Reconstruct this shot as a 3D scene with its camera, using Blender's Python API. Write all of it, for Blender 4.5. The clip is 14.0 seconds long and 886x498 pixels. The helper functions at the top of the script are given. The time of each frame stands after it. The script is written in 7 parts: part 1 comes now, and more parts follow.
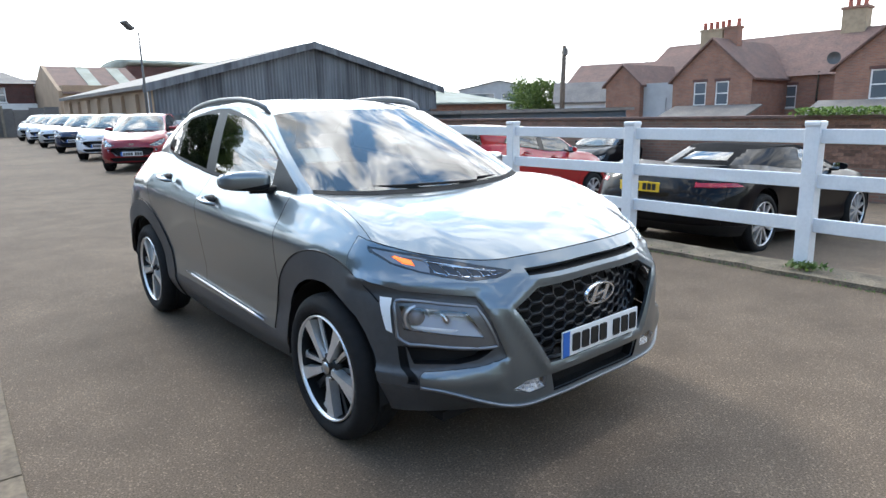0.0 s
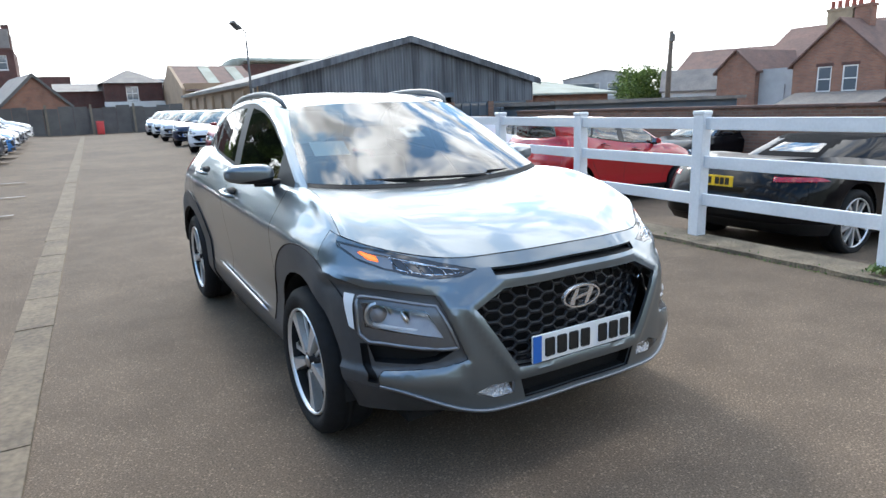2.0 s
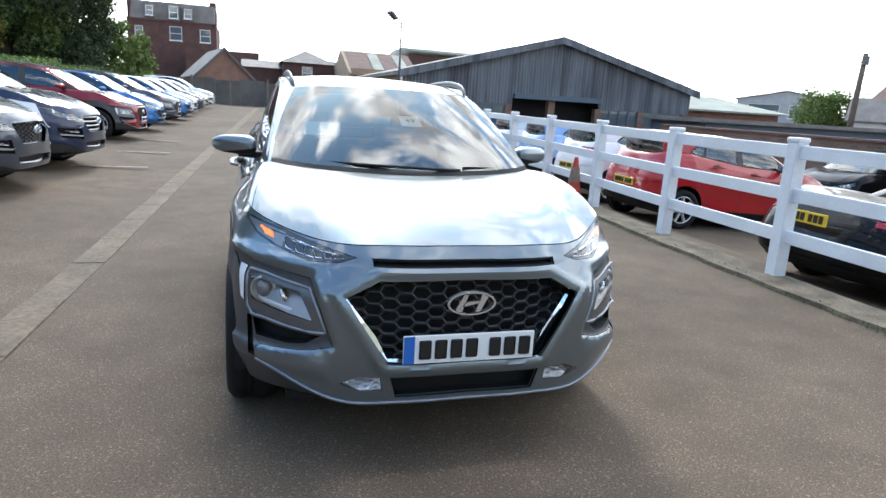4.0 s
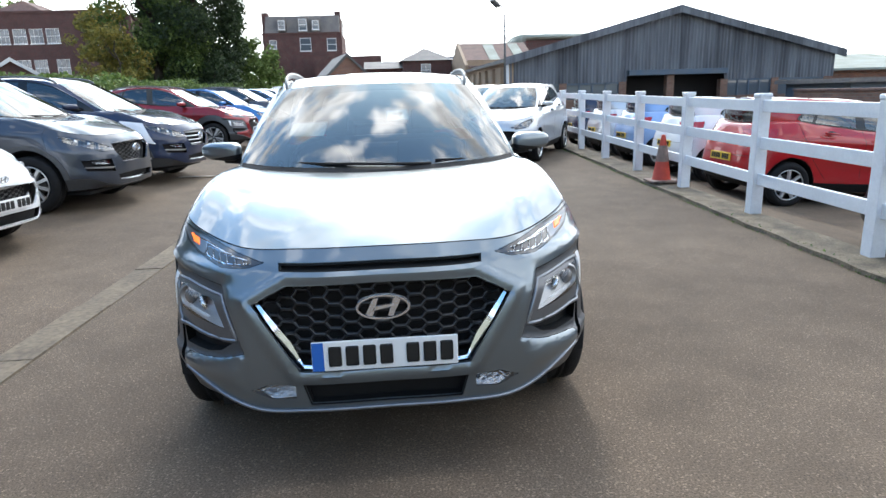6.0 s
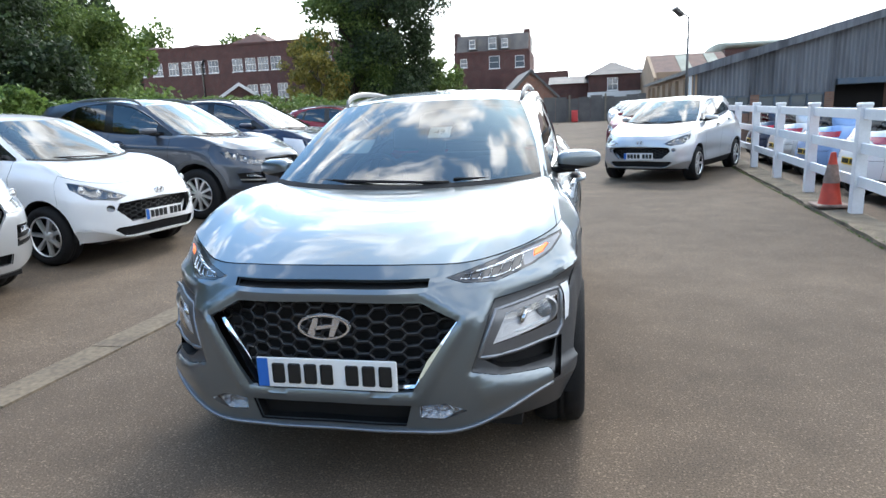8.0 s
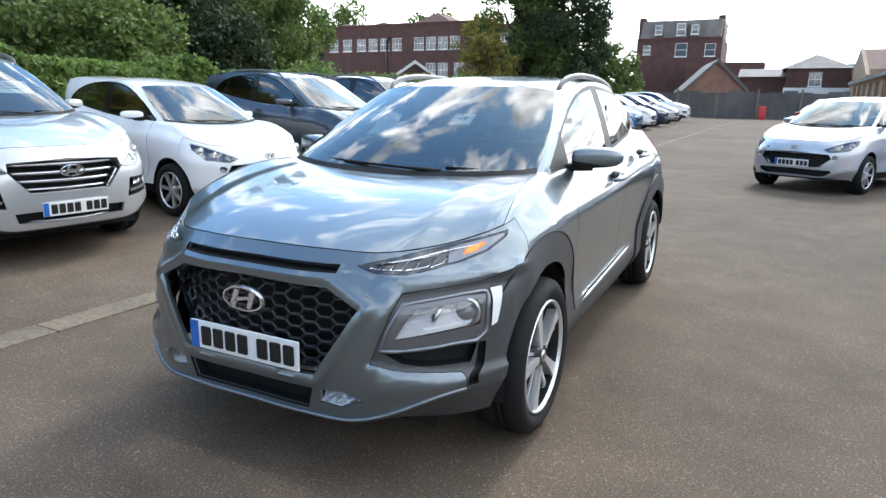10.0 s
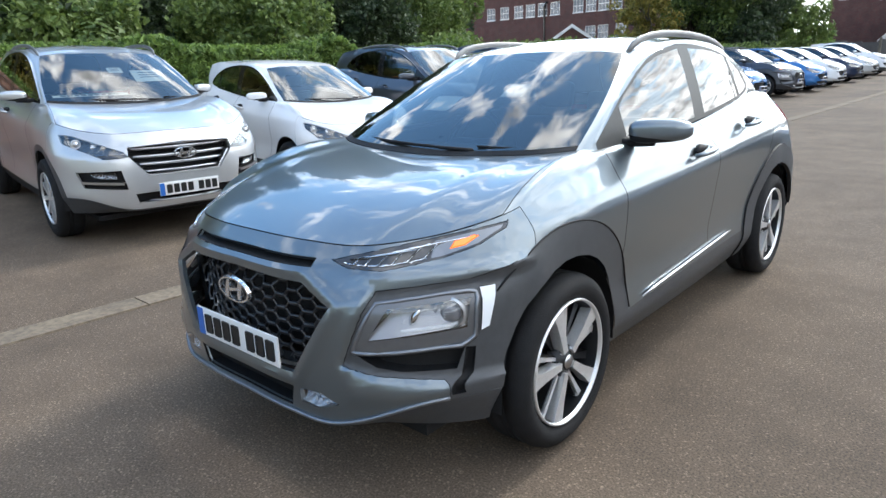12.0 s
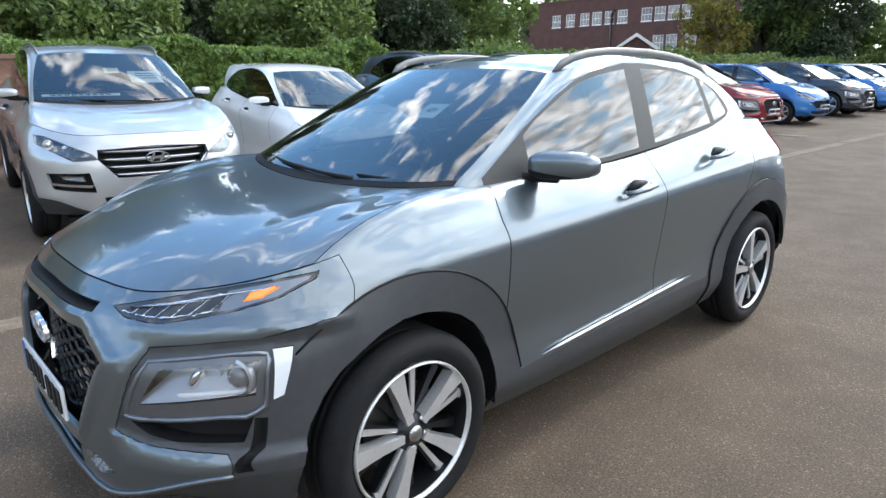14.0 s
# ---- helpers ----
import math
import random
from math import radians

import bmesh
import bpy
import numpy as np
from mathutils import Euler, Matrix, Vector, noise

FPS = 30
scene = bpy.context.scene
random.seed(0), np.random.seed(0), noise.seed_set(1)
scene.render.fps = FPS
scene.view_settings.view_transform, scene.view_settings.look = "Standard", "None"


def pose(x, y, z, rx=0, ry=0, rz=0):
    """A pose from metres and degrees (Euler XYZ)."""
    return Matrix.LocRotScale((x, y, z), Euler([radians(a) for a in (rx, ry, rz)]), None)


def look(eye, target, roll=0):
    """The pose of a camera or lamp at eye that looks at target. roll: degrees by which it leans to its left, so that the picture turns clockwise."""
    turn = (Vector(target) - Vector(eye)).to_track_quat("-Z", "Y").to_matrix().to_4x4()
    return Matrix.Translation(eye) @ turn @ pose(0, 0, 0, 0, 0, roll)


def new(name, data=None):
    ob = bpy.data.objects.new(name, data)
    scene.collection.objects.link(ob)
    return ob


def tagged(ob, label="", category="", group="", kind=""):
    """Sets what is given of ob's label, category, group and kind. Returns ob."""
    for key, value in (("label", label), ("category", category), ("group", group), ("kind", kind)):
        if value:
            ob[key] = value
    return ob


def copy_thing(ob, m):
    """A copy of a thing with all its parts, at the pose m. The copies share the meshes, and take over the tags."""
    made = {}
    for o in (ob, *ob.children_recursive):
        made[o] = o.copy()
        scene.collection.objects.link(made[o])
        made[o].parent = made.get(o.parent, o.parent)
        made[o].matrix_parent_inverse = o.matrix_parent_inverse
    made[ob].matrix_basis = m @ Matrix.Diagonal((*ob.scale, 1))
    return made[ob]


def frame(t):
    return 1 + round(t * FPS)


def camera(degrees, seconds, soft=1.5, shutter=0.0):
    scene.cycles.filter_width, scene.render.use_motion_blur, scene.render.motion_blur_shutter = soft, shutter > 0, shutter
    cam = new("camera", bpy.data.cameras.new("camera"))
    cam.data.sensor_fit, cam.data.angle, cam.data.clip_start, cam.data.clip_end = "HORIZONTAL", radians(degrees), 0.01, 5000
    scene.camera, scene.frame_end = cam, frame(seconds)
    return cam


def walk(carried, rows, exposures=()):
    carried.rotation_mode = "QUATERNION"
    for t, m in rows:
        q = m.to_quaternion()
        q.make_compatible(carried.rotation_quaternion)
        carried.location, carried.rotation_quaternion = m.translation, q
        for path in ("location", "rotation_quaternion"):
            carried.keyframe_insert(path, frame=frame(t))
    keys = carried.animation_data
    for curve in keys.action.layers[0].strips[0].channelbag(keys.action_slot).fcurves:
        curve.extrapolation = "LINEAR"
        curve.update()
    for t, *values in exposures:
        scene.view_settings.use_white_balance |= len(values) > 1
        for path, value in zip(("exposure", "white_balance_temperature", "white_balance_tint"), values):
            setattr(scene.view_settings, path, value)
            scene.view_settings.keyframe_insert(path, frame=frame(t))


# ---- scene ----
cam = camera(69.8, 14.0)
PATH = [
    (0, (-2.164, -2.385, 1.435), (-0.915, -0.881, 1.015), -1.3),
    (0.5, (-2.11, -2.426, 1.433), (-0.856, -0.922, 1.029), -1.9),
    (1, (-2.0, -2.548, 1.423), (-0.815, -0.988, 1.022), -2.3),
    (1.5, (-1.865, -2.661, 1.425), (-0.792, -1.028, 0.997), -3.5),
    (2, (-1.684, -2.627, 1.421), (-0.701, -0.94, 0.986), -2.1),
    (2.5, (-1.501, -2.647, 1.432), (-0.591, -0.914, 1.02), -4.2),
    (3, (-1.262, -2.785, 1.419), (-0.464, -0.996, 1.016), -0.9),
    (5.5, (-0.157, -3.0, 1.374), (0.134, -1.085, 0.876), -0.4),
    (6, (0.038, -2.949, 1.399), (0.201, -1.013, 0.922), -1.7),
    (6.5, (0.273, -2.953, 1.388), (0.286, -0.999, 0.96), -0.0),
    (7, (0.511, -2.957, 1.373), (0.352, -1.01, 0.946), -1.7),
    (7.5, (0.679, -2.874, 1.382), (0.413, -0.939, 0.953), -0.0),
    (8, (0.859, -2.793, 1.378), (0.451, -0.879, 0.967), -2.5),
    (10.5, (1.774, -2.349, 1.379), (0.774, -0.691, 0.88), 0.6),
    (11, (1.866, -2.248, 1.365), (0.74, -0.685, 0.825), -1.3),
    (11.5, (1.912, -2.095, 1.395), (0.689, -0.61, 0.847), -1.3),
    (12, (1.974, -1.913, 1.391), (0.694, -0.474, 0.852), -2.1),
    (12.5, (2.062, -1.74, 1.404), (0.72, -0.365, 0.847), -0.1),
    (13, (2.079, -1.558, 1.409), (0.697, -0.229, 0.843), -0.5),
    (13.5, (2.113, -1.377, 1.421), (0.698, -0.081, 0.858), -2.2),
    (14, (2.254, -1.161, 1.429), (0.842, 0.156, 0.907), -0.4),
]
walk(cam, [(t, look(eye, target, roll)) for t, eye, target, roll in PATH])

# ---- world and light ----
scene.view_settings.exposure = 0.0
world = bpy.data.worlds.new("sky")
scene.world = world
world.use_nodes = True
SUN_AZ, SUN_EL = 5.0, 39.0  # degrees right of +y, and above the horizon


def build_sky():
    nt = world.node_tree
    nt.nodes.clear()
    out = nt.nodes.new("ShaderNodeOutputWorld")
    bg = nt.nodes.new("ShaderNodeBackground")
    sky = nt.nodes.new("ShaderNodeTexSky")
    sky.sky_type, sky.sun_disc = "NISHITA", False
    sky.sun_elevation, sky.sun_rotation = radians(SUN_EL), radians(SUN_AZ)
    tc = nt.nodes.new("ShaderNodeTexCoord")
    sep = nt.nodes.new("ShaderNodeSeparateXYZ")
    nt.links.new(tc.outputs["Generated"], sep.inputs[0])
    # clouds lie on a flat layer: direction divided by its height
    top = nt.nodes.new("ShaderNodeMath"); top.operation = "MAXIMUM"; top.inputs[1].default_value = 0.0
    nt.links.new(sep.outputs["Z"], top.inputs[0])
    add = nt.nodes.new("ShaderNodeMath"); add.operation = "ADD"; add.inputs[1].default_value = 0.22
    nt.links.new(top.outputs[0], add.inputs[0])
    div = nt.nodes.new("ShaderNodeVectorMath"); div.operation = "DIVIDE"
    comb = nt.nodes.new("ShaderNodeCombineXYZ")
    for i in range(3):
        nt.links.new(add.outputs[0], comb.inputs[i])
    nt.links.new(tc.outputs["Generated"], div.inputs[0])
    nt.links.new(comb.outputs[0], div.inputs[1])
    noise_tex = nt.nodes.new("ShaderNodeTexNoise")
    noise_tex.inputs["Scale"].default_value, noise_tex.inputs["Detail"].default_value = 6.2, 9.0
    noise_tex.inputs["Roughness"].default_value, noise_tex.inputs["Distortion"].default_value = 0.6, 0.3
    nt.links.new(div.outputs[0], noise_tex.inputs["Vector"])
    ramp = nt.nodes.new("ShaderNodeMapRange")
    ramp.inputs["From Min"].default_value, ramp.inputs["From Max"].default_value = 0.47, 0.585
    side = nt.nodes.new("ShaderNodeVectorMath"); side.operation = "DOT_PRODUCT"  # the sky is clearer towards the left and behind
    nt.links.new(tc.outputs["Generated"], side.inputs[0])
    side.inputs[1].default_value = (0.085, 0.045, 0.0)
    tot = nt.nodes.new("ShaderNodeMath")
    nt.links.new(noise_tex.outputs[0], tot.inputs[0]); nt.links.new(side.outputs["Value"], tot.inputs[1])
    nt.links.new(tot.outputs[0], ramp.inputs["Value"])
    n_sh = nt.nodes.new("ShaderNodeTexNoise")  # light and shade within the cloud
    n_sh.inputs["Scale"].default_value, n_sh.inputs["Detail"].default_value, n_sh.inputs["Distortion"].default_value = 7.5, 7.0, 0.6
    nt.links.new(div.outputs[0], n_sh.inputs["Vector"])
    shade = nt.nodes.new("ShaderNodeMapRange")
    for k, v in (("From Min", 0.35), ("From Max", 0.65), ("To Min", 0.42), ("To Max", 1.45)):
        shade.inputs[k].default_value = v
    nt.links.new(n_sh.outputs[0], shade.inputs["Value"])
    low = nt.nodes.new("ShaderNodeMapRange")  # towards the horizon the cloud closes up to a bright haze
    low.inputs["From Min"].default_value, low.inputs["From Max"].default_value = 0.12, 0.42
    low.inputs["To Min"].default_value, low.inputs["To Max"].default_value = 1.0, 0.0
    nt.links.new(sep.outputs["Z"], low.inputs["Value"])
    mx = nt.nodes.new("ShaderNodeMath"); mx.operation = "MAXIMUM"
    nt.links.new(ramp.outputs[0], mx.inputs[0])
    nt.links.new(low.outputs[0], mx.inputs[1])
    cloud = nt.nodes.new("ShaderNodeRGB"); cloud.outputs[0].default_value = (15.9, 16.3, 16.6, 1)
    mix = nt.nodes.new("ShaderNodeMix"); mix.data_type = "RGBA"
    nt.links.new(mx.outputs[0], mix.inputs["Factor"])
    clear = nt.nodes.new("ShaderNodeVectorMath"); clear.operation = "MULTIPLY"; clear.inputs[1].default_value = (1.22, 1.80, 2.05)
    nt.links.new(sky.outputs[0], clear.inputs[0])
    nt.links.new(clear.outputs[0], mix.inputs["A"])
    # cloud is brighter round the sun
    dot = nt.nodes.new("ShaderNodeVectorMath"); dot.operation = "DOT_PRODUCT"
    nt.links.new(tc.outputs["Generated"], dot.inputs[0])
    dot.inputs[1].default_value = (math.sin(radians(SUN_AZ)) * math.cos(radians(SUN_EL)), math.cos(radians(SUN_AZ)) * math.cos(radians(SUN_EL)), math.sin(radians(SUN_EL)))
    glow = nt.nodes.new("ShaderNodeMapRange")
    for k, v in (("From Min", -0.5), ("From Max", 1.0), ("To Min", 0.68), ("To Max", 1.12)):
        glow.inputs[k].default_value = v
    nt.links.new(dot.outputs["Value"], glow.inputs["Value"])
    bright = nt.nodes.new("ShaderNodeVectorMath"); bright.operation = "MULTIPLY"
    both = nt.nodes.new("ShaderNodeMath"); both.operation = "MULTIPLY"
    nt.links.new(glow.outputs[0], both.inputs[0]); nt.links.new(shade.outputs[0], both.inputs[1])
    nt.links.new(cloud.outputs[0], bright.inputs[0]); nt.links.new(both.outputs[0], bright.inputs[1])
    nt.links.new(bright.outputs[0], mix.inputs["B"])
    nt.links.new(mix.outputs["Result"], bg.inputs["Color"])
    bg.inputs["Strength"].default_value = 0.222
    nt.links.new(bg.outputs[0], out.inputs[0])


build_sky()
sun = new("sun", bpy.data.lights.new("sun", "SUN"))
sun.data.energy, sun.data.angle, sun.data.color = 2.45, radians(11.0), (1.0, 0.965, 0.92)
_d = Vector((math.sin(radians(SUN_AZ)) * math.cos(radians(SUN_EL)), math.cos(radians(SUN_AZ)) * math.cos(radians(SUN_EL)), math.sin(radians(SUN_EL))))
sun.matrix_world = look(_d * 60, (0, 0, 0))

# ---- materials ----
def mat(name, color, rough=0.5, metal=0.0, var=0.0, scale=8.0, bump=0.0, bump_scale=60.0, coat=0.0, second=None, spec=0.5, emit=None, strength=0.0, fine=0.0):
    """A principled surface: colour that drifts at one scale (var or a second colour), fine grain at another, and relief."""
    m = bpy.data.materials.new(name)
    m.use_nodes = True
    nt = m.node_tree
    b = nt.nodes["Principled BSDF"]
    b.inputs["Base Color"].default_value = (*color, 1)
    b.inputs["Roughness"].default_value, b.inputs["Metallic"].default_value = rough, metal
    b.inputs["Specular IOR Level"].default_value = spec
    if coat:
        b.inputs["Coat Weight"].default_value, b.inputs["Coat Roughness"].default_value = coat, 0.03
    if emit:
        b.inputs["Emission Color"].default_value, b.inputs["Emission Strength"].default_value = (*emit, 1), strength
    tc = nt.nodes.new("ShaderNodeTexCoord")
    if var or second or fine:
        nz = nt.nodes.new("ShaderNodeTexNoise")
        nz.inputs["Scale"].default_value, nz.inputs["Detail"].default_value = scale, 6.0
        nt.links.new(tc.outputs["Object"], nz.inputs["Vector"])
        mr = nt.nodes.new("ShaderNodeMapRange")
        mr.inputs["From Min"].default_value, mr.inputs["From Max"].default_value = 0.3, 0.7
        nt.links.new(nz.outputs[0], mr.inputs["Value"])
        mix = nt.nodes.new("ShaderNodeMix"); mix.data_type = "RGBA"
        other = second or tuple(c * (1 - var) for c in color)
        mix.inputs["A"].default_value, mix.inputs["B"].default_value = (*color, 1), (*other, 1)
        nt.links.new(mr.outputs[0], mix.inputs["Factor"])
        last = mix.outputs["Result"]
        if fine:
            n2 = nt.nodes.new("ShaderNodeTexNoise")
            n2.inputs["Scale"].default_value, n2.inputs["Detail"].default_value = bump_scale, 3.0
            nt.links.new(tc.outputs["Object"], n2.inputs["Vector"])
            m2 = nt.nodes.new("ShaderNodeMapRange")
            m2.inputs["From Min"].default_value, m2.inputs["From Max"].default_value = 0.3, 0.7
            m2.inputs["To Min"].default_value, m2.inputs["To Max"].default_value = 1 - fine, 1 + fine
            nt.links.new(n2.outputs[0], m2.inputs["Value"])
            mul = nt.nodes.new("ShaderNodeVectorMath"); mul.operation = "MULTIPLY"
            nt.links.new(last, mul.inputs[0])
            nt.links.new(m2.outputs[0], mul.inputs[1])
            last = mul.outputs[0]
        nt.links.new(last, b.inputs["Base Color"])
    if bump:
        n3 = nt.nodes.new("ShaderNodeTexNoise")
        n3.inputs["Scale"].default_value, n3.inputs["Detail"].default_value = bump_scale, 4.0
        nt.links.new(tc.outputs["Object"], n3.inputs["Vector"])
        bp = nt.nodes.new("ShaderNodeBump")
        bp.inputs["Strength"].default_value, bp.inputs["Distance"].default_value = bump, 0.01
        nt.links.new(n3.outputs[0], bp.inputs["Height"])
        nt.links.new(bp.outputs[0], b.inputs["Normal"])
    return m


def paint(name, color, metal=0.0, rough=0.35):
    """Car paint: base coat with faint flake grain under a clear coat."""
    return mat(name, color, rough, metal, var=0.10, scale=900.0, coat=1.0, spec=0.15)


def glass(name, tint=(0.75, 0.8, 0.8), clear=0.5, rough=0.0):
    m = bpy.data.materials.new(name)
    m.use_nodes = True
    nt = m.node_tree
    nt.nodes.clear()
    out = nt.nodes.new("ShaderNodeOutputMaterial")
    tr = nt.nodes.new("ShaderNodeBsdfTransparent"); tr.inputs[0].default_value = (*[c * clear for c in tint], 1)
    gl = nt.nodes.new("ShaderNodeBsdfGlossy"); gl.inputs["Roughness"].default_value = rough
    gl.inputs[0].default_value = (1, 1, 1, 1)
    lw = nt.nodes.new("ShaderNodeLayerWeight"); lw.inputs["Blend"].default_value = 0.5
    pw = nt.nodes.new("ShaderNodeMath"); pw.operation = "POWER"; pw.inputs[1].default_value = 4.0
    nt.links.new(lw.outputs["Facing"], pw.inputs[0])
    fr = nt.nodes.new("ShaderNodeMapRange")  # a pane mirrors a little head-on and much at a glance
    fr.inputs["To Min"].default_value, fr.inputs["To Max"].default_value = 0.12, 1.0
    nt.links.new(pw.outputs[0], fr.inputs["Value"])
    mx = nt.nodes.new("ShaderNodeMixShader")
    nt.links.new(fr.outputs[0], mx.inputs[0]); nt.links.new(tr.outputs[0], mx.inputs[1]); nt.links.new(gl.outputs[0], mx.inputs[2])
    nt.links.new(mx.outputs[0], out.inputs[0])
    return m


def brick_mat(name, c1, c2, mortar, scale=1.0):
    """Far brickwork, in a material: courses of 75 mm, with stains."""
    m = bpy.data.materials.new(name)
    m.use_nodes = True
    nt = m.node_tree
    b = nt.nodes["Principled BSDF"]
    b.inputs["Roughness"].default_value = 0.9
    tc = nt.nodes.new("ShaderNodeTexCoord")
    sp = nt.nodes.new("ShaderNodeSeparateXYZ"); nt.links.new(tc.outputs["Object"], sp.inputs[0])
    ad = nt.nodes.new("ShaderNodeMath"); nt.links.new(sp.outputs["X"], ad.inputs[0]); nt.links.new(sp.outputs["Y"], ad.inputs[1])
    cb = nt.nodes.new("ShaderNodeCombineXYZ"); nt.links.new(ad.outputs[0], cb.inputs[0]); nt.links.new(sp.outputs["Z"], cb.inputs[1])
    br = nt.nodes.new("ShaderNodeTexBrick")
    br.inputs["Color1"].default_value, br.inputs["Color2"].default_value, br.inputs["Mortar"].default_value = (*c1, 1), (*c2, 1), (*mortar, 1)
    br.inputs["Scale"].default_value = scale
    br.inputs["Brick Width"].default_value, br.inputs["Row Height"].default_value, br.inputs["Mortar Size"].default_value = 0.225, 0.075, 0.008
    nt.links.new(cb.outputs[0], br.inputs["Vector"])
    nz = nt.nodes.new("ShaderNodeTexNoise"); nz.inputs["Scale"].default_value, nz.inputs["Detail"].default_value = 1.3, 8.0
    nt.links.new(tc.outputs["Object"], nz.inputs["Vector"])
    mr = nt.nodes.new("ShaderNodeMapRange"); mr.inputs["To Min"].default_value, mr.inputs["To Max"].default_value = 0.55, 1.35
    nt.links.new(nz.outputs[0], mr.inputs["Value"])
    mul = nt.nodes.new("ShaderNodeVectorMath"); mul.operation = "MULTIPLY"
    nt.links.new(br.outputs["Color"], mul.inputs[0]); nt.links.new(mr.outputs[0], mul.inputs[1])
    nt.links.new(mul.outputs[0], b.inputs["Base Color"])
    bp = nt.nodes.new("ShaderNodeBump"); bp.inputs["Strength"].default_value = 0.4
    nt.links.new(br.outputs["Fac"], bp.inputs["Height"]); bp.invert = True
    nt.links.new(bp.outputs[0], b.inputs["Normal"])
    return m


def leaf_mat(name, dark, light):
    """Leaves that differ one from another and let some light through."""
    m = bpy.data.materials.new(name)
    m.use_nodes = True
    nt = m.node_tree
    b = nt.nodes["Principled BSDF"]
    b.inputs["Roughness"].default_value = 0.55
    ge = nt.nodes.new("ShaderNodeNewGeometry")
    mix = nt.nodes.new("ShaderNodeMix"); mix.data_type = "RGBA"
    mix.inputs["A"].default_value, mix.inputs["B"].default_value = (*dark, 1), (*light, 1)
    nt.links.new(ge.outputs["Random Per Island"], mix.inputs["Factor"])
    nt.links.new(mix.outputs["Result"], b.inputs["Base Color"])
    tl = nt.nodes.new("ShaderNodeBsdfTranslucent")
    nt.links.new(mix.outputs["Result"], tl.inputs["Color"])
    ms = nt.nodes.new("ShaderNodeMixShader"); ms.inputs[0].default_value = 0.35
    nt.links.new(b.outputs[0], ms.inputs[1]); nt.links.new(tl.outputs[0], ms.inputs[2])
    nt.links.new(ms.outputs[0], nt.nodes["Material Output"].inputs[0])
    return m


M = {}
M["grey_paint"] = paint("blue_grey_metallic", (0.182, 0.217, 0.243), 0.8, 0.29)
M["silver_paint"] = paint("silver_metallic", (0.55, 0.565, 0.58), 0.65, 0.32)
M["white_paint"] = paint("white_gloss", (0.80, 0.81, 0.82))
M["dark_paint"] = paint("dark_grey_metallic", (0.055, 0.065, 0.085), 0.5, 0.3)
M["red_paint"] = paint("red_gloss", (0.40, 0.010, 0.014))
M["darkred_paint"] = paint("dark_red_metallic", (0.22, 0.012, 0.018), 0.3)
M["blue_paint"] = paint("bright_blue_metallic", (0.03, 0.16, 0.42), 0.3)
M["palebl_paint"] = paint("pale_blue_metallic", (0.22, 0.36, 0.62), 0.3)
M["black_paint"] = mat("black_gloss", (0.003, 0.0034, 0.005), 0.3, 0.0, var=0.1, scale=900.0, coat=0.35, spec=0.05)
M["navy_paint"] = paint("dark_blue_metallic", (0.015, 0.025, 0.06), 0.3)
M["clad"] = mat("grey_cladding_plastic", (0.064, 0.067, 0.072), 0.43, 0.15, var=0.15, scale=30, bump=0.05, bump_scale=900)
M["black_plastic"] = mat("black_plastic", (0.010, 0.010, 0.011), 0.65, spec=0.3, var=0.3, scale=20, bump=0.1, bump_scale=500)
M["frame_grey"] = mat("satin_dark_window_trim", (0.060, 0.060, 0.058), 0.45, 0.0, spec=0.25, var=0.1, scale=60)
M["gloss_black"] = mat("gloss_black_trim", (0.01, 0.01, 0.011), 0.12)
M["rubber"] = mat("tyre_rubber", (0.012, 0.012, 0.013), 0.8, spec=0.3, var=0.35, scale=25, bump=0.25, bump_scale=220)
M["chrome"] = mat("chrome", (0.82, 0.83, 0.85), 0.08, 1.0)
M["badge"] = mat("bright_badge", (0.84, 0.85, 0.87), 0.14, 0.85)
M["satin"] = mat("satin_silver_trim", (0.55, 0.56, 0.58), 0.28, 1.0, var=0.1, scale=40)
M["satin_grey"] = mat("satin_grey_surround", (0.24, 0.255, 0.28), 0.3, 0.8, var=0.1, scale=40)
M["lamp_silver"] = mat("lamp_light_guide", (0.75, 0.77, 0.80), 0.2, 0.9, coat=1.0)
M["lamp_black"] = mat("lamp_housing_dark", (0.035, 0.036, 0.04), 0.3, 0.3, coat=1.0)
M["lamp_surround"] = mat("satin_lamp_surround", (0.17, 0.175, 0.185), 0.36, 0.7, var=0.1, scale=40)
M["projector_glass"] = mat("projector_glass", (0.16, 0.17, 0.19), 0.05, 0.0, coat=1.0, spec=1.0)
M["rail_grey"] = mat("satin_grey_rail", (0.20, 0.20, 0.20), 0.45, 0.6, var=0.1, scale=30)
M["lamp_clear"] = mat("lamp_inner_silver", (0.50, 0.51, 0.53), 0.32, 0.8, coat=1.0)
M["alloy"] = mat("machined_alloy", (0.78, 0.78, 0.78), 0.30, 0.65, var=0.12, scale=120)
M["alloy_dark"] = mat("dark_grey_wheel_paint", (0.018, 0.019, 0.021), 0.3, 0.5)
M["glass"] = glass("window_glass", (0.72, 0.82, 0.82), clear=0.55)
M["side_glass"] = glass("side_window_glass", clear=0.38)
M["privacy"] = glass("dark_window_glass", clear=0.06)
M["lens"] = glass("lamp_lens", (1, 1, 1), 0.93)
M["reflector"] = mat("lamp_reflector", (0.8, 0.81, 0.83), 0.12, 1.0)
M["bowl"] = mat("satin_lamp_bowl", (0.46, 0.47, 0.49), 0.34, 0.7, var=0.15, scale=25)
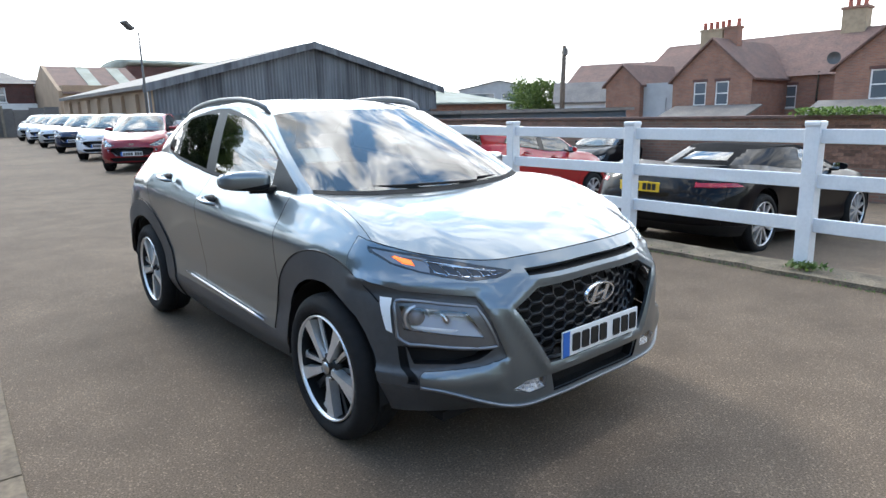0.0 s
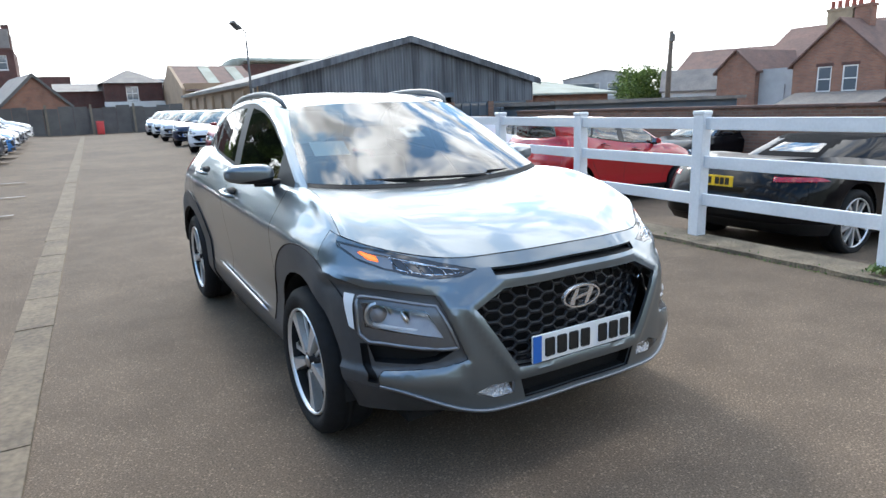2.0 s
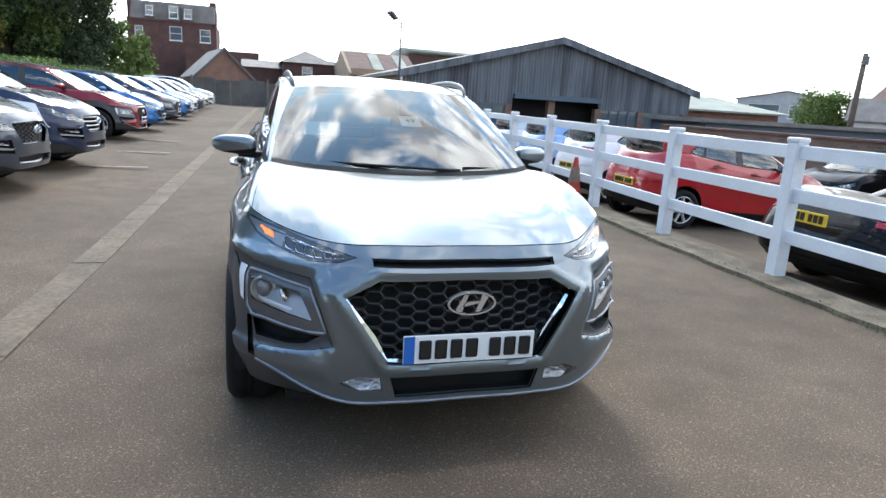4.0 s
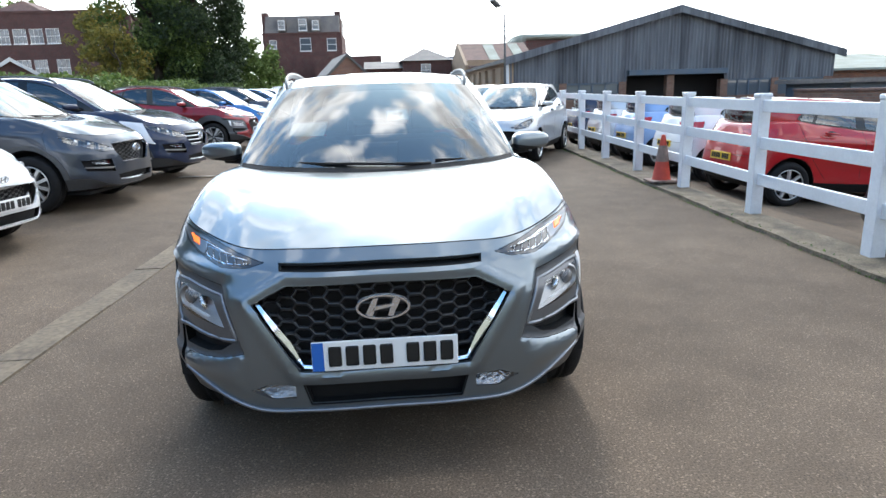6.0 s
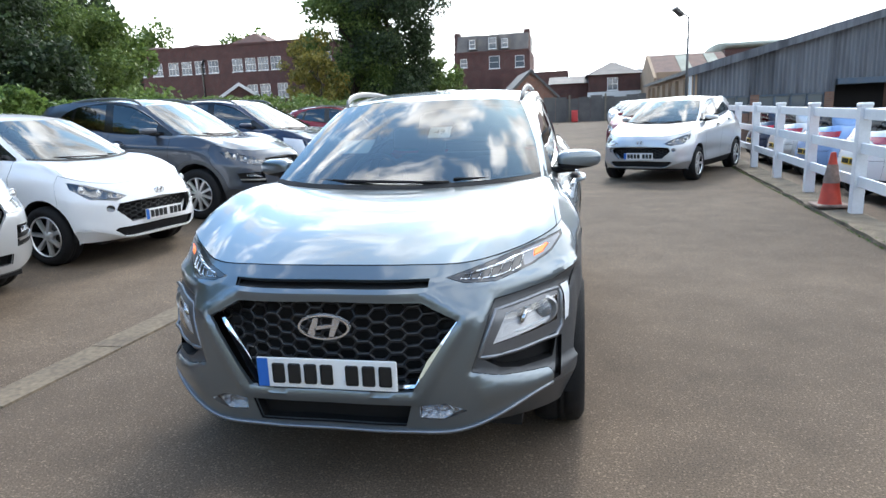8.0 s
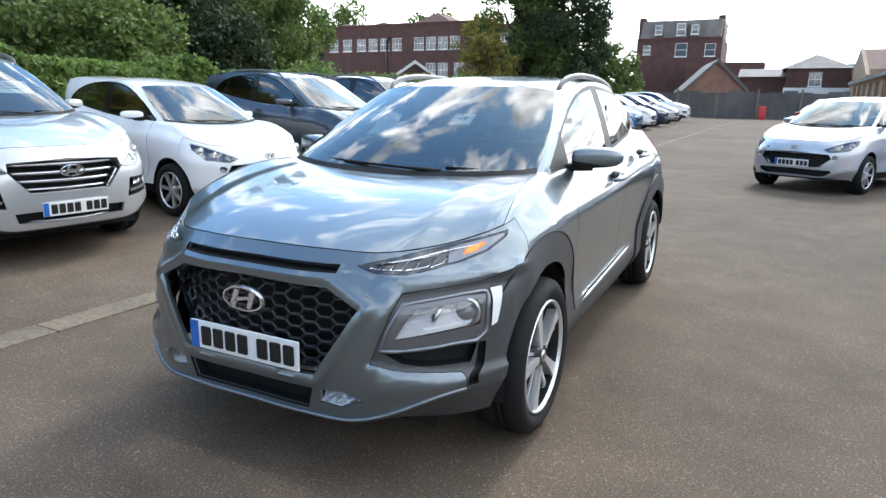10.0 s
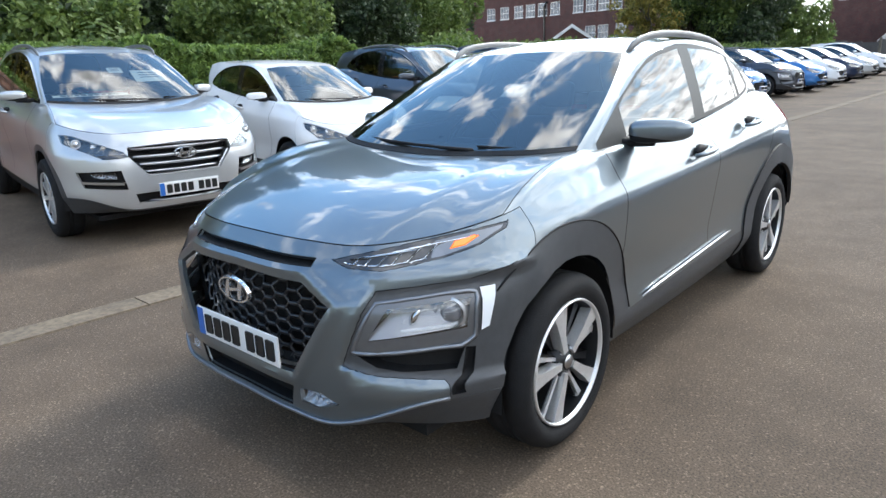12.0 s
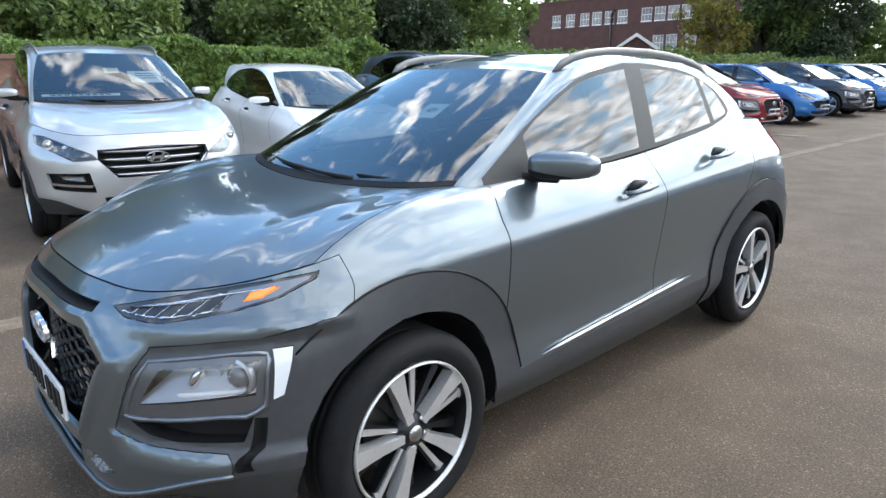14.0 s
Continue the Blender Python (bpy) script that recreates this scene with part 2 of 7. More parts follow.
M["fluted"] = mat("fluted_lamp_reflector", (0.55, 0.56, 0.58), 0.12, 1.0, bump=1.0, bump_scale=70)
M["net"] = mat("satin_black_mesh", (0.016, 0.016, 0.018), 0.38, coat=0.2)
M["film"] = mat("white_protective_film", (0.75, 0.77, 0.80), 0.3)
M["amber"] = mat("lit_amber_indicator", (0.85, 0.16, 0.03), 0.3, emit=(1.0, 0.20, 0.03), strength=1.6, coat=1.0)
M["drl"] = mat("white_reflector", (0.8, 0.82, 0.84), 0.25)
M["red_lens"] = mat("red_lamp_lens", (0.42, 0.012, 0.018), 0.12, coat=1.0)
M["plate_white"] = mat("white_number_plate", (0.78, 0.78, 0.77), 0.35)
M["plate_yellow"] = mat("yellow_number_plate", (0.75, 0.50, 0.02), 0.35)
M["plate_blue"] = mat("blue_plate_band", (0.02, 0.13, 0.48), 0.35)
M["plate_ink"] = mat("black_plate_ink", (0.01, 0.01, 0.01), 0.5)
M["cabin"] = mat("dark_cabin_trim", (0.02, 0.021, 0.024), 0.8, var=0.3, scale=15)
M["seat"] = mat("charcoal_seat_fabric", (0.035, 0.036, 0.04), 0.9, var=0.3, scale=30, bump=0.2, bump_scale=400)
M["paper"] = mat("white_paper", (0.72, 0.76, 0.75), 0.7)
M["disc"] = mat("brake_disc_steel", (0.12, 0.115, 0.11), 0.45, 0.9)
M["canvas"] = mat("black_hood_canvas", (0.010, 0.010, 0.011), 0.9, spec=0.08, bump=0.2, bump_scale=700)
M["fence_white"] = mat("white_upvc", (0.78, 0.79, 0.80), 0.35, var=0.10, scale=3.0, fine=0.04, bump_scale=40)
M["concrete"] = mat("weathered_concrete", (0.235, 0.205, 0.16), 0.9, second=(0.14, 0.122, 0.096), scale=2.2, bump=0.4, bump_scale=90, fine=0.22)
M["verge"] = mat("dusty_concrete_verge", (0.21, 0.168, 0.115), 0.95, second=(0.085, 0.068, 0.047), scale=4.5, bump=0.7, bump_scale=55, fine=0.38)
M["moss"] = leaf_mat("moss_and_weeds", (0.05, 0.09, 0.02), (0.13, 0.2, 0.05))
M["line"] = mat("worn_white_line", (0.42, 0.40, 0.38), 0.85, second=(0.16, 0.14, 0.13), scale=9)
M["channel"] = mat("dusty_channel_concrete", (0.185, 0.145, 0.10), 0.97, second=(0.115, 0.09, 0.065), scale=2.6, bump=0.3, bump_scale=30, fine=0.25)
M["slate"] = mat("grey_slate_roof", (0.13, 0.12, 0.115), 0.75, second=(0.2, 0.18, 0.16), scale=1.2, bump=0.3, bump_scale=9, fine=0.15)
M["tile"] = mat("brown_clay_tile_roof", (0.17, 0.095, 0.075), 0.85, second=(0.11, 0.07, 0.06), scale=1.4, bump=0.4, bump_scale=8, fine=0.2)
M["asbestos"] = mat("pale_sheet_roof", (0.34, 0.36, 0.31), 0.85, second=(0.24, 0.25, 0.2), scale=0.8, fine=0.1)
M["blue_steel"] = mat("faded_blue_paint", (0.06, 0.10, 0.15), 0.6, second=(0.09, 0.11, 0.13), scale=2)
M["chimney_buff"] = mat("buff_chimney_render", (0.36, 0.28, 0.19), 0.9, var=0.3, scale=3)
M["terracotta"] = mat("terracotta_pot", (0.34, 0.10, 0.07), 0.8, var=0.25, scale=5)
M["render"] = mat("grey_render_wall", (0.40, 0.41, 0.42), 0.85, var=0.2, scale=1.5)
M["white_wall"] = mat("white_painted_wall", (0.72, 0.73, 0.72), 0.8, var=0.12, scale=1.5)
M["tan_wall"] = mat("tan_rendered_wall", (0.38, 0.27, 0.18), 0.85, var=0.25, scale=1.2)
M["win_frame"] = mat("white_window_frame", (0.75, 0.75, 0.73), 0.45, var=0.08, scale=5)
M["win_glass"] = mat("window_pane", (0.10, 0.12, 0.14), 0.05, 0.0, coat=1.0)
# near-black colour that stands for the shade inside rooms and doorways
M["painted_shade"] = mat("painted_interior_shade", (0.02, 0.02, 0.022), 0.9, var=0.4, scale=1)
M["wood_grey"] = mat("grey_fence_boards", (0.085, 0.082, 0.082), 0.85, second=(0.13, 0.125, 0.12), scale=1.1, fine=0.15, bump_scale=20)
M["pole"] = mat("grey_steel_pole", (0.10, 0.10, 0.10), 0.5, 0.6)
M["timber"] = mat("weathered_timber_pole", (0.16, 0.12, 0.09), 0.85, var=0.3, scale=6)
M["bark"] = mat("tree_bark", (0.07, 0.055, 0.04), 0.95, var=0.4, scale=9, bump=0.8, bump_scale=40)
M["cone"] = mat("faded_orange_cone", (0.55, 0.06, 0.03), 0.6, var=0.25, scale=14)
M["cone_band"] = mat("grimy_cone_sleeve", (0.10, 0.075, 0.06), 0.7, second=(0.3, 0.2, 0.16), scale=12)
M["box_red"] = mat("red_plastic_bin", (0.6, 0.05, 0.05), 0.5, var=0.15, scale=3)
M["brick"] = brick_mat("red_brown_brick", (0.30, 0.135, 0.085), (0.22, 0.10, 0.07), (0.22, 0.19, 0.16))
# dark red brick, its colour lowered further for the shade on backlit fronts
M["brick_dark"] = brick_mat("dark_red_brick", (0.115, 0.043, 0.036), (0.082, 0.036, 0.032), (0.10, 0.08, 0.07))
M["brick_wall"] = brick_mat("old_garden_wall_brick", (0.22, 0.115, 0.08), (0.15, 0.085, 0.062), (0.17, 0.145, 0.12))
M["leaf_ivy"] = leaf_mat("ivy_leaves", (0.049, 0.098, 0.019), (0.211, 0.312, 0.072))
M["leaf_hedge"] = leaf_mat("hedge_leaves", (0.06, 0.12, 0.02), (0.20, 0.30, 0.06))
M["leaf_dark"] = leaf_mat("dark_conifer_leaves", (0.014, 0.029, 0.011), (0.048, 0.078, 0.026))
M["leaf_mid"] = leaf_mat("green_tree_leaves", (0.049, 0.091, 0.019), (0.168, 0.234, 0.058))
M["leaf_yellow"] = leaf_mat("yellowing_leaves", (0.098, 0.111, 0.019), (0.323, 0.260, 0.052))
M["leaf_purple"] = leaf_mat("purple_leaves", (0.03, 0.012, 0.014), (0.06, 0.025, 0.025))


def asphalt():
    m = bpy.data.materials.new("worn_asphalt")
    m.use_nodes = True
    nt = m.node_tree
    b = nt.nodes["Principled BSDF"]
    b.inputs["Roughness"].default_value, b.inputs["Specular IOR Level"].default_value = 0.92, 0.35
    tc = nt.nodes.new("ShaderNodeTexCoord")

    def nz(scale, detail, lo, hi, tmin, tmax):
        n = nt.nodes.new("ShaderNodeTexNoise")
        n.inputs["Scale"].default_value, n.inputs["Detail"].default_value = scale, detail
        nt.links.new(tc.outputs["Object"], n.inputs["Vector"])
        r = nt.nodes.new("ShaderNodeMapRange")
        for k, v in (("From Min", lo), ("From Max", hi), ("To Min", tmin), ("To Max", tmax)):
            r.inputs[k].default_value = v
        nt.links.new(n.outputs[0], r.inputs["Value"])
        return n, r
    _, big = nz(0.35, 5, 0.35, 0.65, 0.0, 1.0)
    n_f, fine = nz(120.0, 4, 0.3, 0.7, 0.50, 1.52)
    _, mid = nz(2.6, 8, 0.3, 0.7, 0.84, 1.16)
    vor = nt.nodes.new("ShaderNodeTexVoronoi"); vor.inputs["Scale"].default_value = 120.0
    nt.links.new(tc.outputs["Object"], vor.inputs["Vector"])
    chip = nt.nodes.new("ShaderNodeMapRange")
    sepc = nt.nodes.new("ShaderNodeSeparateColor"); nt.links.new(vor.outputs["Color"], sepc.inputs[0])
    for k, v in (("From Min", 0.84), ("From Max", 1.0), ("To Min", 1.0), ("To Max", 1.75)):
        chip.inputs[k].default_value = v
    nt.links.new(sepc.outputs[0], chip.inputs["Value"])
    mix = nt.nodes.new("ShaderNodeMix"); mix.data_type = "RGBA"
    mix.inputs["A"].default_value, mix.inputs["B"].default_value = (0.084, 0.0615, 0.0425, 1), (0.117, 0.0860, 0.0595, 1)
    nt.links.new(big.outputs[0], mix.inputs["Factor"])
    last = mix.outputs["Result"]
    for r in (mid, fine, chip):
        mul = nt.nodes.new("ShaderNodeVectorMath"); mul.operation = "MULTIPLY"
        nt.links.new(last, mul.inputs[0]); nt.links.new(r.outputs[0], mul.inputs[1])
        last = mul.outputs[0]
    nt.links.new(last, b.inputs["Base Color"])
    bp = nt.nodes.new("ShaderNodeBump"); bp.inputs["Strength"].default_value, bp.inputs["Distance"].default_value = 0.3, 0.004
    nt.links.new(n_f.outputs[0], bp.inputs["Height"])
    nt.links.new(bp.outputs[0], b.inputs["Normal"])
    return m


M["asphalt"] = asphalt()


def streaked(name, dark, pale):
    """Old sheeting: rain streaks run down it, with broad patches and thin dark laps."""
    m = bpy.data.materials.new(name)
    m.use_nodes = True
    nt = m.node_tree
    b = nt.nodes["Principled BSDF"]
    b.inputs["Roughness"].default_value = 0.75
    tc = nt.nodes.new("ShaderNodeTexCoord")
    last = None
    for (sx, sz), lo, hi, t0, t1 in (((3.2, .16), .34, .66, 0, 1), ((.55, .3), .3, .7, -.35, .35), ((14, .5), .3, .7, -.22, .22)):
        mp = nt.nodes.new("ShaderNodeMapping"); mp.inputs["Scale"].default_value = (sx, sx, sz)
        nt.links.new(tc.outputs["Object"], mp.inputs["Vector"])
        nz = nt.nodes.new("ShaderNodeTexNoise"); nz.inputs["Scale"].default_value, nz.inputs["Detail"].default_value = 1.0, 5.0
        nt.links.new(mp.outputs[0], nz.inputs["Vector"])
        mr = nt.nodes.new("ShaderNodeMapRange")
        for k, v in (("From Min", lo), ("From Max", hi), ("To Min", t0), ("To Max", t1)):
            mr.inputs[k].default_value = v
        nt.links.new(nz.outputs[0], mr.inputs["Value"])
        if last is None:
            last = mr.outputs[0]
        else:
            ad = nt.nodes.new("ShaderNodeMath"); nt.links.new(last, ad.inputs[0]); nt.links.new(mr.outputs[0], ad.inputs[1])
            ad.use_clamp = True
            last = ad.outputs[0]
    mix = nt.nodes.new("ShaderNodeMix"); mix.data_type = "RGBA"
    mix.inputs["A"].default_value, mix.inputs["B"].default_value = (*dark, 1), (*pale, 1)
    nt.links.new(last, mix.inputs["Factor"])
    nt.links.new(mix.outputs["Result"], b.inputs["Base Color"])
    return m


M["sheet"] = streaked("streaked_grey_sheet", (0.055, 0.060, 0.068), (0.15, 0.162, 0.18))

# ---- mesh helpers ----
def part(name, bm, material, parent=None, label="", smooth=False, sharp=None):
    """Links a bmesh as one mesh object, under a thing or a part."""
    me = bpy.data.meshes.new(name)
    if smooth:
        for f in bm.faces:
            f.smooth = True
        if sharp:
            for e in bm.edges:
                if len(e.link_faces) == 2 and e.calc_face_angle(0) > radians(sharp):
                    e.smooth = False
    bm.to_mesh(me)
    bm.free()
    for m in material if isinstance(material, (list, tuple)) else (material,):
        me.materials.append(m)
    ob = new(name, me)
    if parent:
        ob.parent = parent
    if label:
        ob["label"] = label
    return ob


def thing(name, label, category, group="", kind="", at=(0, 0, 0), turn=0.0):
    e = new(name)
    e.empty_display_size = 0.2
    e.matrix_world = pose(*at, 0, 0, turn)
    return tagged(e, label, category, group, kind)


def add_box(bm, x0, y0, z0, x1, y1, z1, m=None, bevel=0.0):
    g = bmesh.ops.create_cube(bm, size=1.0)
    vs = g["verts"]
    for v in vs:
        v.co = Vector(((x0 + x1) / 2 + v.co.x * (x1 - x0), (y0 + y1) / 2 + v.co.y * (y1 - y0), (z0 + z1) / 2 + v.co.z * (z1 - z0)))
    if bevel:
        es = list({e for v in vs for e in v.link_edges})
        r = bmesh.ops.bevel(bm, geom=es, offset=bevel, segments=2, profile=0.5, affect="EDGES")
        vs = list({v for v in r["verts"]} | {v for v in vs if v.is_valid})
    if m is not None:
        bmesh.ops.transform(bm, matrix=m, verts=vs)
    return vs


def box(x0, y0, z0, x1, y1, z1, bevel=0.0):
    bm = bmesh.new()
    add_box(bm, x0, y0, z0, x1, y1, z1, None, bevel)
    return bm


def add_tube(bm, pts, r, n=8, cap=True, flat=1.0):
    """A tube along points; r one radius or one a point; flat squeezes it in height."""
    rings = []
    pts = [Vector(p) for p in pts]
    for i, p in enumerate(pts):
        d = (pts[min(i + 1, len(pts) - 1)] - pts[max(i - 1, 0)]).normalized()
        side = d.cross(Vector((0, 0, 1)))
        side = side.normalized() if side.length > 1e-4 else Vector((1, 0, 0))
        up = side.cross(d).normalized()
        rr = r[i] if isinstance(r, (list, tuple)) else r
        rings.append([bm.verts.new(p + side * math.cos(a) * rr + up * math.sin(a) * rr * flat) for a in (2 * math.pi * k / n for k in range(n))])
    for a, b in zip(rings, rings[1:]):
        for k in range(n):
            bm.faces.new((a[k], a[(k + 1) % n], b[(k + 1) % n], b[k]))
    if cap:
        bm.faces.new(rings[0][::-1])
        bm.faces.new(rings[-1])
    return bm


def add_lathe(bm, prof, n=40, m=None):
    """Turns a profile of (radius, x) round the x axis."""
    rings = [[bm.verts.new((x, r * math.cos(2 * math.pi * k / n), r * math.sin(2 * math.pi * k / n))) for k in range(n)] for r, x in prof]
    for a, b in zip(rings, rings[1:]):
        for k in range(n):
            bm.faces.new((a[k], b[k], b[(k + 1) % n], a[(k + 1) % n]))
    if m is not None:
        bmesh.ops.transform(bm, matrix=m, verts=[v for r in rings for v in r])
    return rings


def add_prism(bm, poly, frame_m, depth):
    """A flat polygon (u, v) pushed out by depth along w, placed by a matrix whose axes are u, v, w."""
    a = [bm.verts.new(frame_m @ Vector((u, v, 0))) for u, v in poly]
    b = [bm.verts.new(frame_m @ Vector((u, v, depth))) for u, v in poly]
    bm.faces.new(a[::-1])
    bm.faces.new(b)
    n = len(poly)
    for i in range(n):
        bm.faces.new((a[i], a[(i + 1) % n], b[(i + 1) % n], b[i]))


def rise(y):
    """The lot climbs gently away from the parked car."""
    return 0.009 * max(0.0, y - 3.0)


def camber(x):
    """From the drain channel the ground climbs towards the hedge."""
    return .035 * min(6.7, max(0.0, -2.25 - x))


YARD = -0.20  # the yard behind the fence lies lower, and falls away from it


def yard(x):
    return YARD - .05 * min(8.3, max(0.0, x - 4.9))

# ---- cars ----
# Half-body lines of a car that faces -y, front axle over the origin: each runs from the nose's middle round the side to the tail's middle.
SILL = [(0, -.71, .265), (.3, -.70, .265), (.50, -.655, .265), (.67, -.55, .26), (.79, -.41, .255), (.80, 0, .24), (.80, .5, .22), (.80, 1.3, .21), (.80, 2.0, .22), (.80, 2.6, .25), (.78, 3.08, .28), (.5, 3.2, .30), (0, 3.24, .30)]
LIP = [(0, -.802, .287), (.26, -.800, .287), (.46, -.778, .293), (.74, -.60, .386), (.862, -.39, .392), (.872, 0, .37), (.862, .5, .335), (.858, 1.3, .335), (.858, 2.0, .345), (.88, 2.6, .38), (.85, 3.08, .42), (.6, 3.27, .42), (0, 3.31, .42)]
LOWER = [(0, -.822, .46), (.3, -.812, .46), (.55, -.755, .48), (.745, -.585, .50), (.866, -.38, .52), (.882, 0, .54), (.848, .5, .52), (.842, 1.3, .52), (.848, 2, .54), (.888, 2.6, .58), (.86, 3.06, .6), (.62, 3.28, .58), (0, 3.32, .58)]
WAIST = [(0, -.808, .68), (.3, -.798, .68), (.55, -.735, .68), (.745, -.565, .69), (.858, -.365, .71), (.885, 0, .73), (.872, .5, .70), (.864, 1.3, .72), (.868, 2, .74), (.89, 2.6, .77), (.85, 3.04, .80), (.62, 3.24, .78), (0, 3.28, .78)]
CREASE = [(0, -.772, .80), (.3, -.757, .80), (.53, -.665, .805), (.70, -.49, .825), (.822, -.30, .855), (.872, 0, .885), (.876, .5, .89), (.878, 1.3, .915), (.874, 2, .95), (.872, 2.6, .985), (.81, 2.99, .99), (.6, 3.17, .97), (0, 3.22, .96)]
EDGE = [(0, -.71, .872), (.28, -.692, .87), (.48, -.63, .866), (.64, -.48, .885), (.775, -.315, .93), (.80, 0, .985), (.785, .5, 1.022), (.768, 1.3, 1.06), (.758, 2, 1.11), (.735, 2.6, 1.17), (.66, 2.97, 1.17), (.42, 3.11, 1.13), (0, 3.16, 1.12)]
BELT = [(0, .17, 1.035), (.27, .19, 1.04), (.49, .235, 1.05), (.62, .285, 1.06), (.695, .345, 1.068), (.722, .45, 1.060), (.740, .58, 1.060), (.745, 1.3, 1.083), (.733, 2.0, 1.138), (.698, 2.5, 1.19), (.6, 2.92, 1.18), (.3, 3.04, 1.15), (0, 3.08, 1.14)]
CANT = [(0, .965, 1.466), (.22, .975, 1.465), (.39, 1.0, 1.460), (.49, 1.03, 1.452), (.542, 1.065, 1.444), (.568, 1.16, 1.464), (.590, 1.33, 1.491), (.602, 1.65, 1.508), (.598, 2.0, 1.494), (.575, 2.35, 1.452), (.5, 2.66, 1.40), (.25, 2.76, 1.43), (0, 2.79, 1.44)]
CROWN = [(.965, 1.466), (1.15, 1.503), (1.4, 1.534), (1.65, 1.549), (2.0, 1.548), (2.4, 1.512), (2.79, 1.44)]
# a raised canvas hood ends well ahead of the boot lid
SOFT_BELT = BELT[:8] + [(.71, 1.9, 1.10), (.64, 2.2, 1.12), (.52, 2.42, 1.13), (.26, 2.50, 1.135), (0, 2.52, 1.135)]
SOFT_CANT = CANT[:7] + [(.585, 1.55, 1.475), (.56, 1.75, 1.46), (.50, 1.92, 1.42), (.40, 2.02, 1.40), (.2, 2.06, 1.41), (0, 2.07, 1.41)]
SOFT_CROWN = [(.965, 1.466), (1.15, 1.49), (1.4, 1.51), (1.7, 1.515), (1.9, 1.49), (2.07, 1.41)]
STEP = 8
LAMP_POD = [(.532, .552), (.60, .548), (.79, .562), (.808, .585), (.806, .70), (.79, .732), (.585, .706)]


def spline(knots, n=STEP):
    """A smooth line through knots that are spaced unevenly; mirrored across the car's middle at both ends."""
    k = np.array(knots, float)
    k = np.vstack([k[1] * (-1, 1, 1), k, k[-2] * (-1, 1, 1)])
    h = np.maximum(np.linalg.norm(np.diff(k, axis=0), axis=1), 1e-6)
    d = np.diff(k, axis=0) / h[:, None]
    m = (h[1:, None] * d[:-1] + h[:-1, None] * d[1:]) / (h[1:] + h[:-1])[:, None]
    out = []
    for i in range(len(k) - 3):
        p1, p2, m1, m2 = k[i + 1], k[i + 2], m[i] * h[i + 1], m[i + 1] * h[i + 1]
        for s in np.arange(n) / n:
            out.append((2 * s ** 3 - 3 * s * s + 1) * p1 + (s ** 3 - 2 * s * s + s) * m1 + (-2 * s ** 3 + 3 * s * s) * p2 + (s ** 3 - s * s) * m2)
    out.append(k[-2])
    return np.array(out)


def car_grid(lines, crown, hood_bump=0.045, roof=True):
    """Rows of points from sill to roof, and the name of the zone of each strip between rows."""
    body = [spline(l) for l in lines[:6]]
    belt, cant = spline(lines[6]), spline(lines[7])
    n = len(belt)
    u = np.arange(n) / STEP
    rows, zones = [], []
    k = [2 * body[0] - body[1]] + body + [2 * body[5] - body[4]]
    for i in range(5):
        p0, p1, p2, p3 = k[i:i + 4]
        for j in range(5):
            s = j / 5
            # a tighter spline keeps the creases crisp
            m1, m2 = 0.32 * (p2 - p0), 0.32 * (p3 - p1)
            rows.append((2 * s ** 3 - 3 * s * s + 1) * p1 + (s ** 3 - 2 * s * s + s) * m1 + (-2 * s ** 3 + 3 * s * s) * p2 + (s ** 3 - s * s) * m2)
            zones.append(("band", i))
    wh = np.clip((6.0 - u) / 1.6, 0, 1)
    wr = np.clip((u - 9.5) / 1.5, 0, 1) * 0.3
    for j in range(9):
        s = j / 9
        p = body[5] * (1 - s) + belt * s
        swell = 4 * s * (1 - s) * (1 + 0.55 * (0.5 - s))
        p[:, 2] += hood_bump * swell * (wh + wr) * (1 - 0.35 * np.exp(-((u - 2.6) / 0.5) ** 2) * 0.0)
        # the bonnet's two faint ribs
        p[:, 2] += 0.006 * np.exp(-((u - 2.35) / 0.35) ** 2) * np.clip(swell, 0, 1)
        rows.append(p)
        zones.append(("deck", 0))
    for j in range(9):
        s = (0, .045, .15, .27, .39, .51, .63, .75, .875)[j]
        p = belt * (1 - s) + cant * s
        out = 0.020 * 4 * s * (1 - s)
        nx, ny = np.sign(p[:, 0]) * np.clip(u / 3, 0, 1) * np.clip((12 - u) / 2, 0, 1), -np.clip(1 - u / 5, 0, 1) + np.clip(u - 10, 0, 1)
        p[:, 0] += out * nx
        p[:, 1] += out * 1.3 * ny
        rows.append(p)
        zones.append(("glass", j))
    cy, cz = np.array(crown).T
    for j in range(7):
        s = 1 - j / 6
        zc = np.interp(cant[:, 1], cy, cz)
        p = np.stack([cant[:, 0] * s, cant[:, 1], zc + (cant[:, 2] - zc) * s ** 2.4], 1)
        rows.append(p)
        if j < 6:
            zones.append(("roof", 0))
    return rows, zones


def inside(poly, p):
    s = [(b[0] - a[0]) * (p[1] - a[1]) - (b[1] - a[1]) * (p[0] - a[0]) for a, b in zip(poly, poly[1:] + poly[:1])]
    return all(v >= -1e-7 for v in s) or all(v <= 1e-7 for v in s)


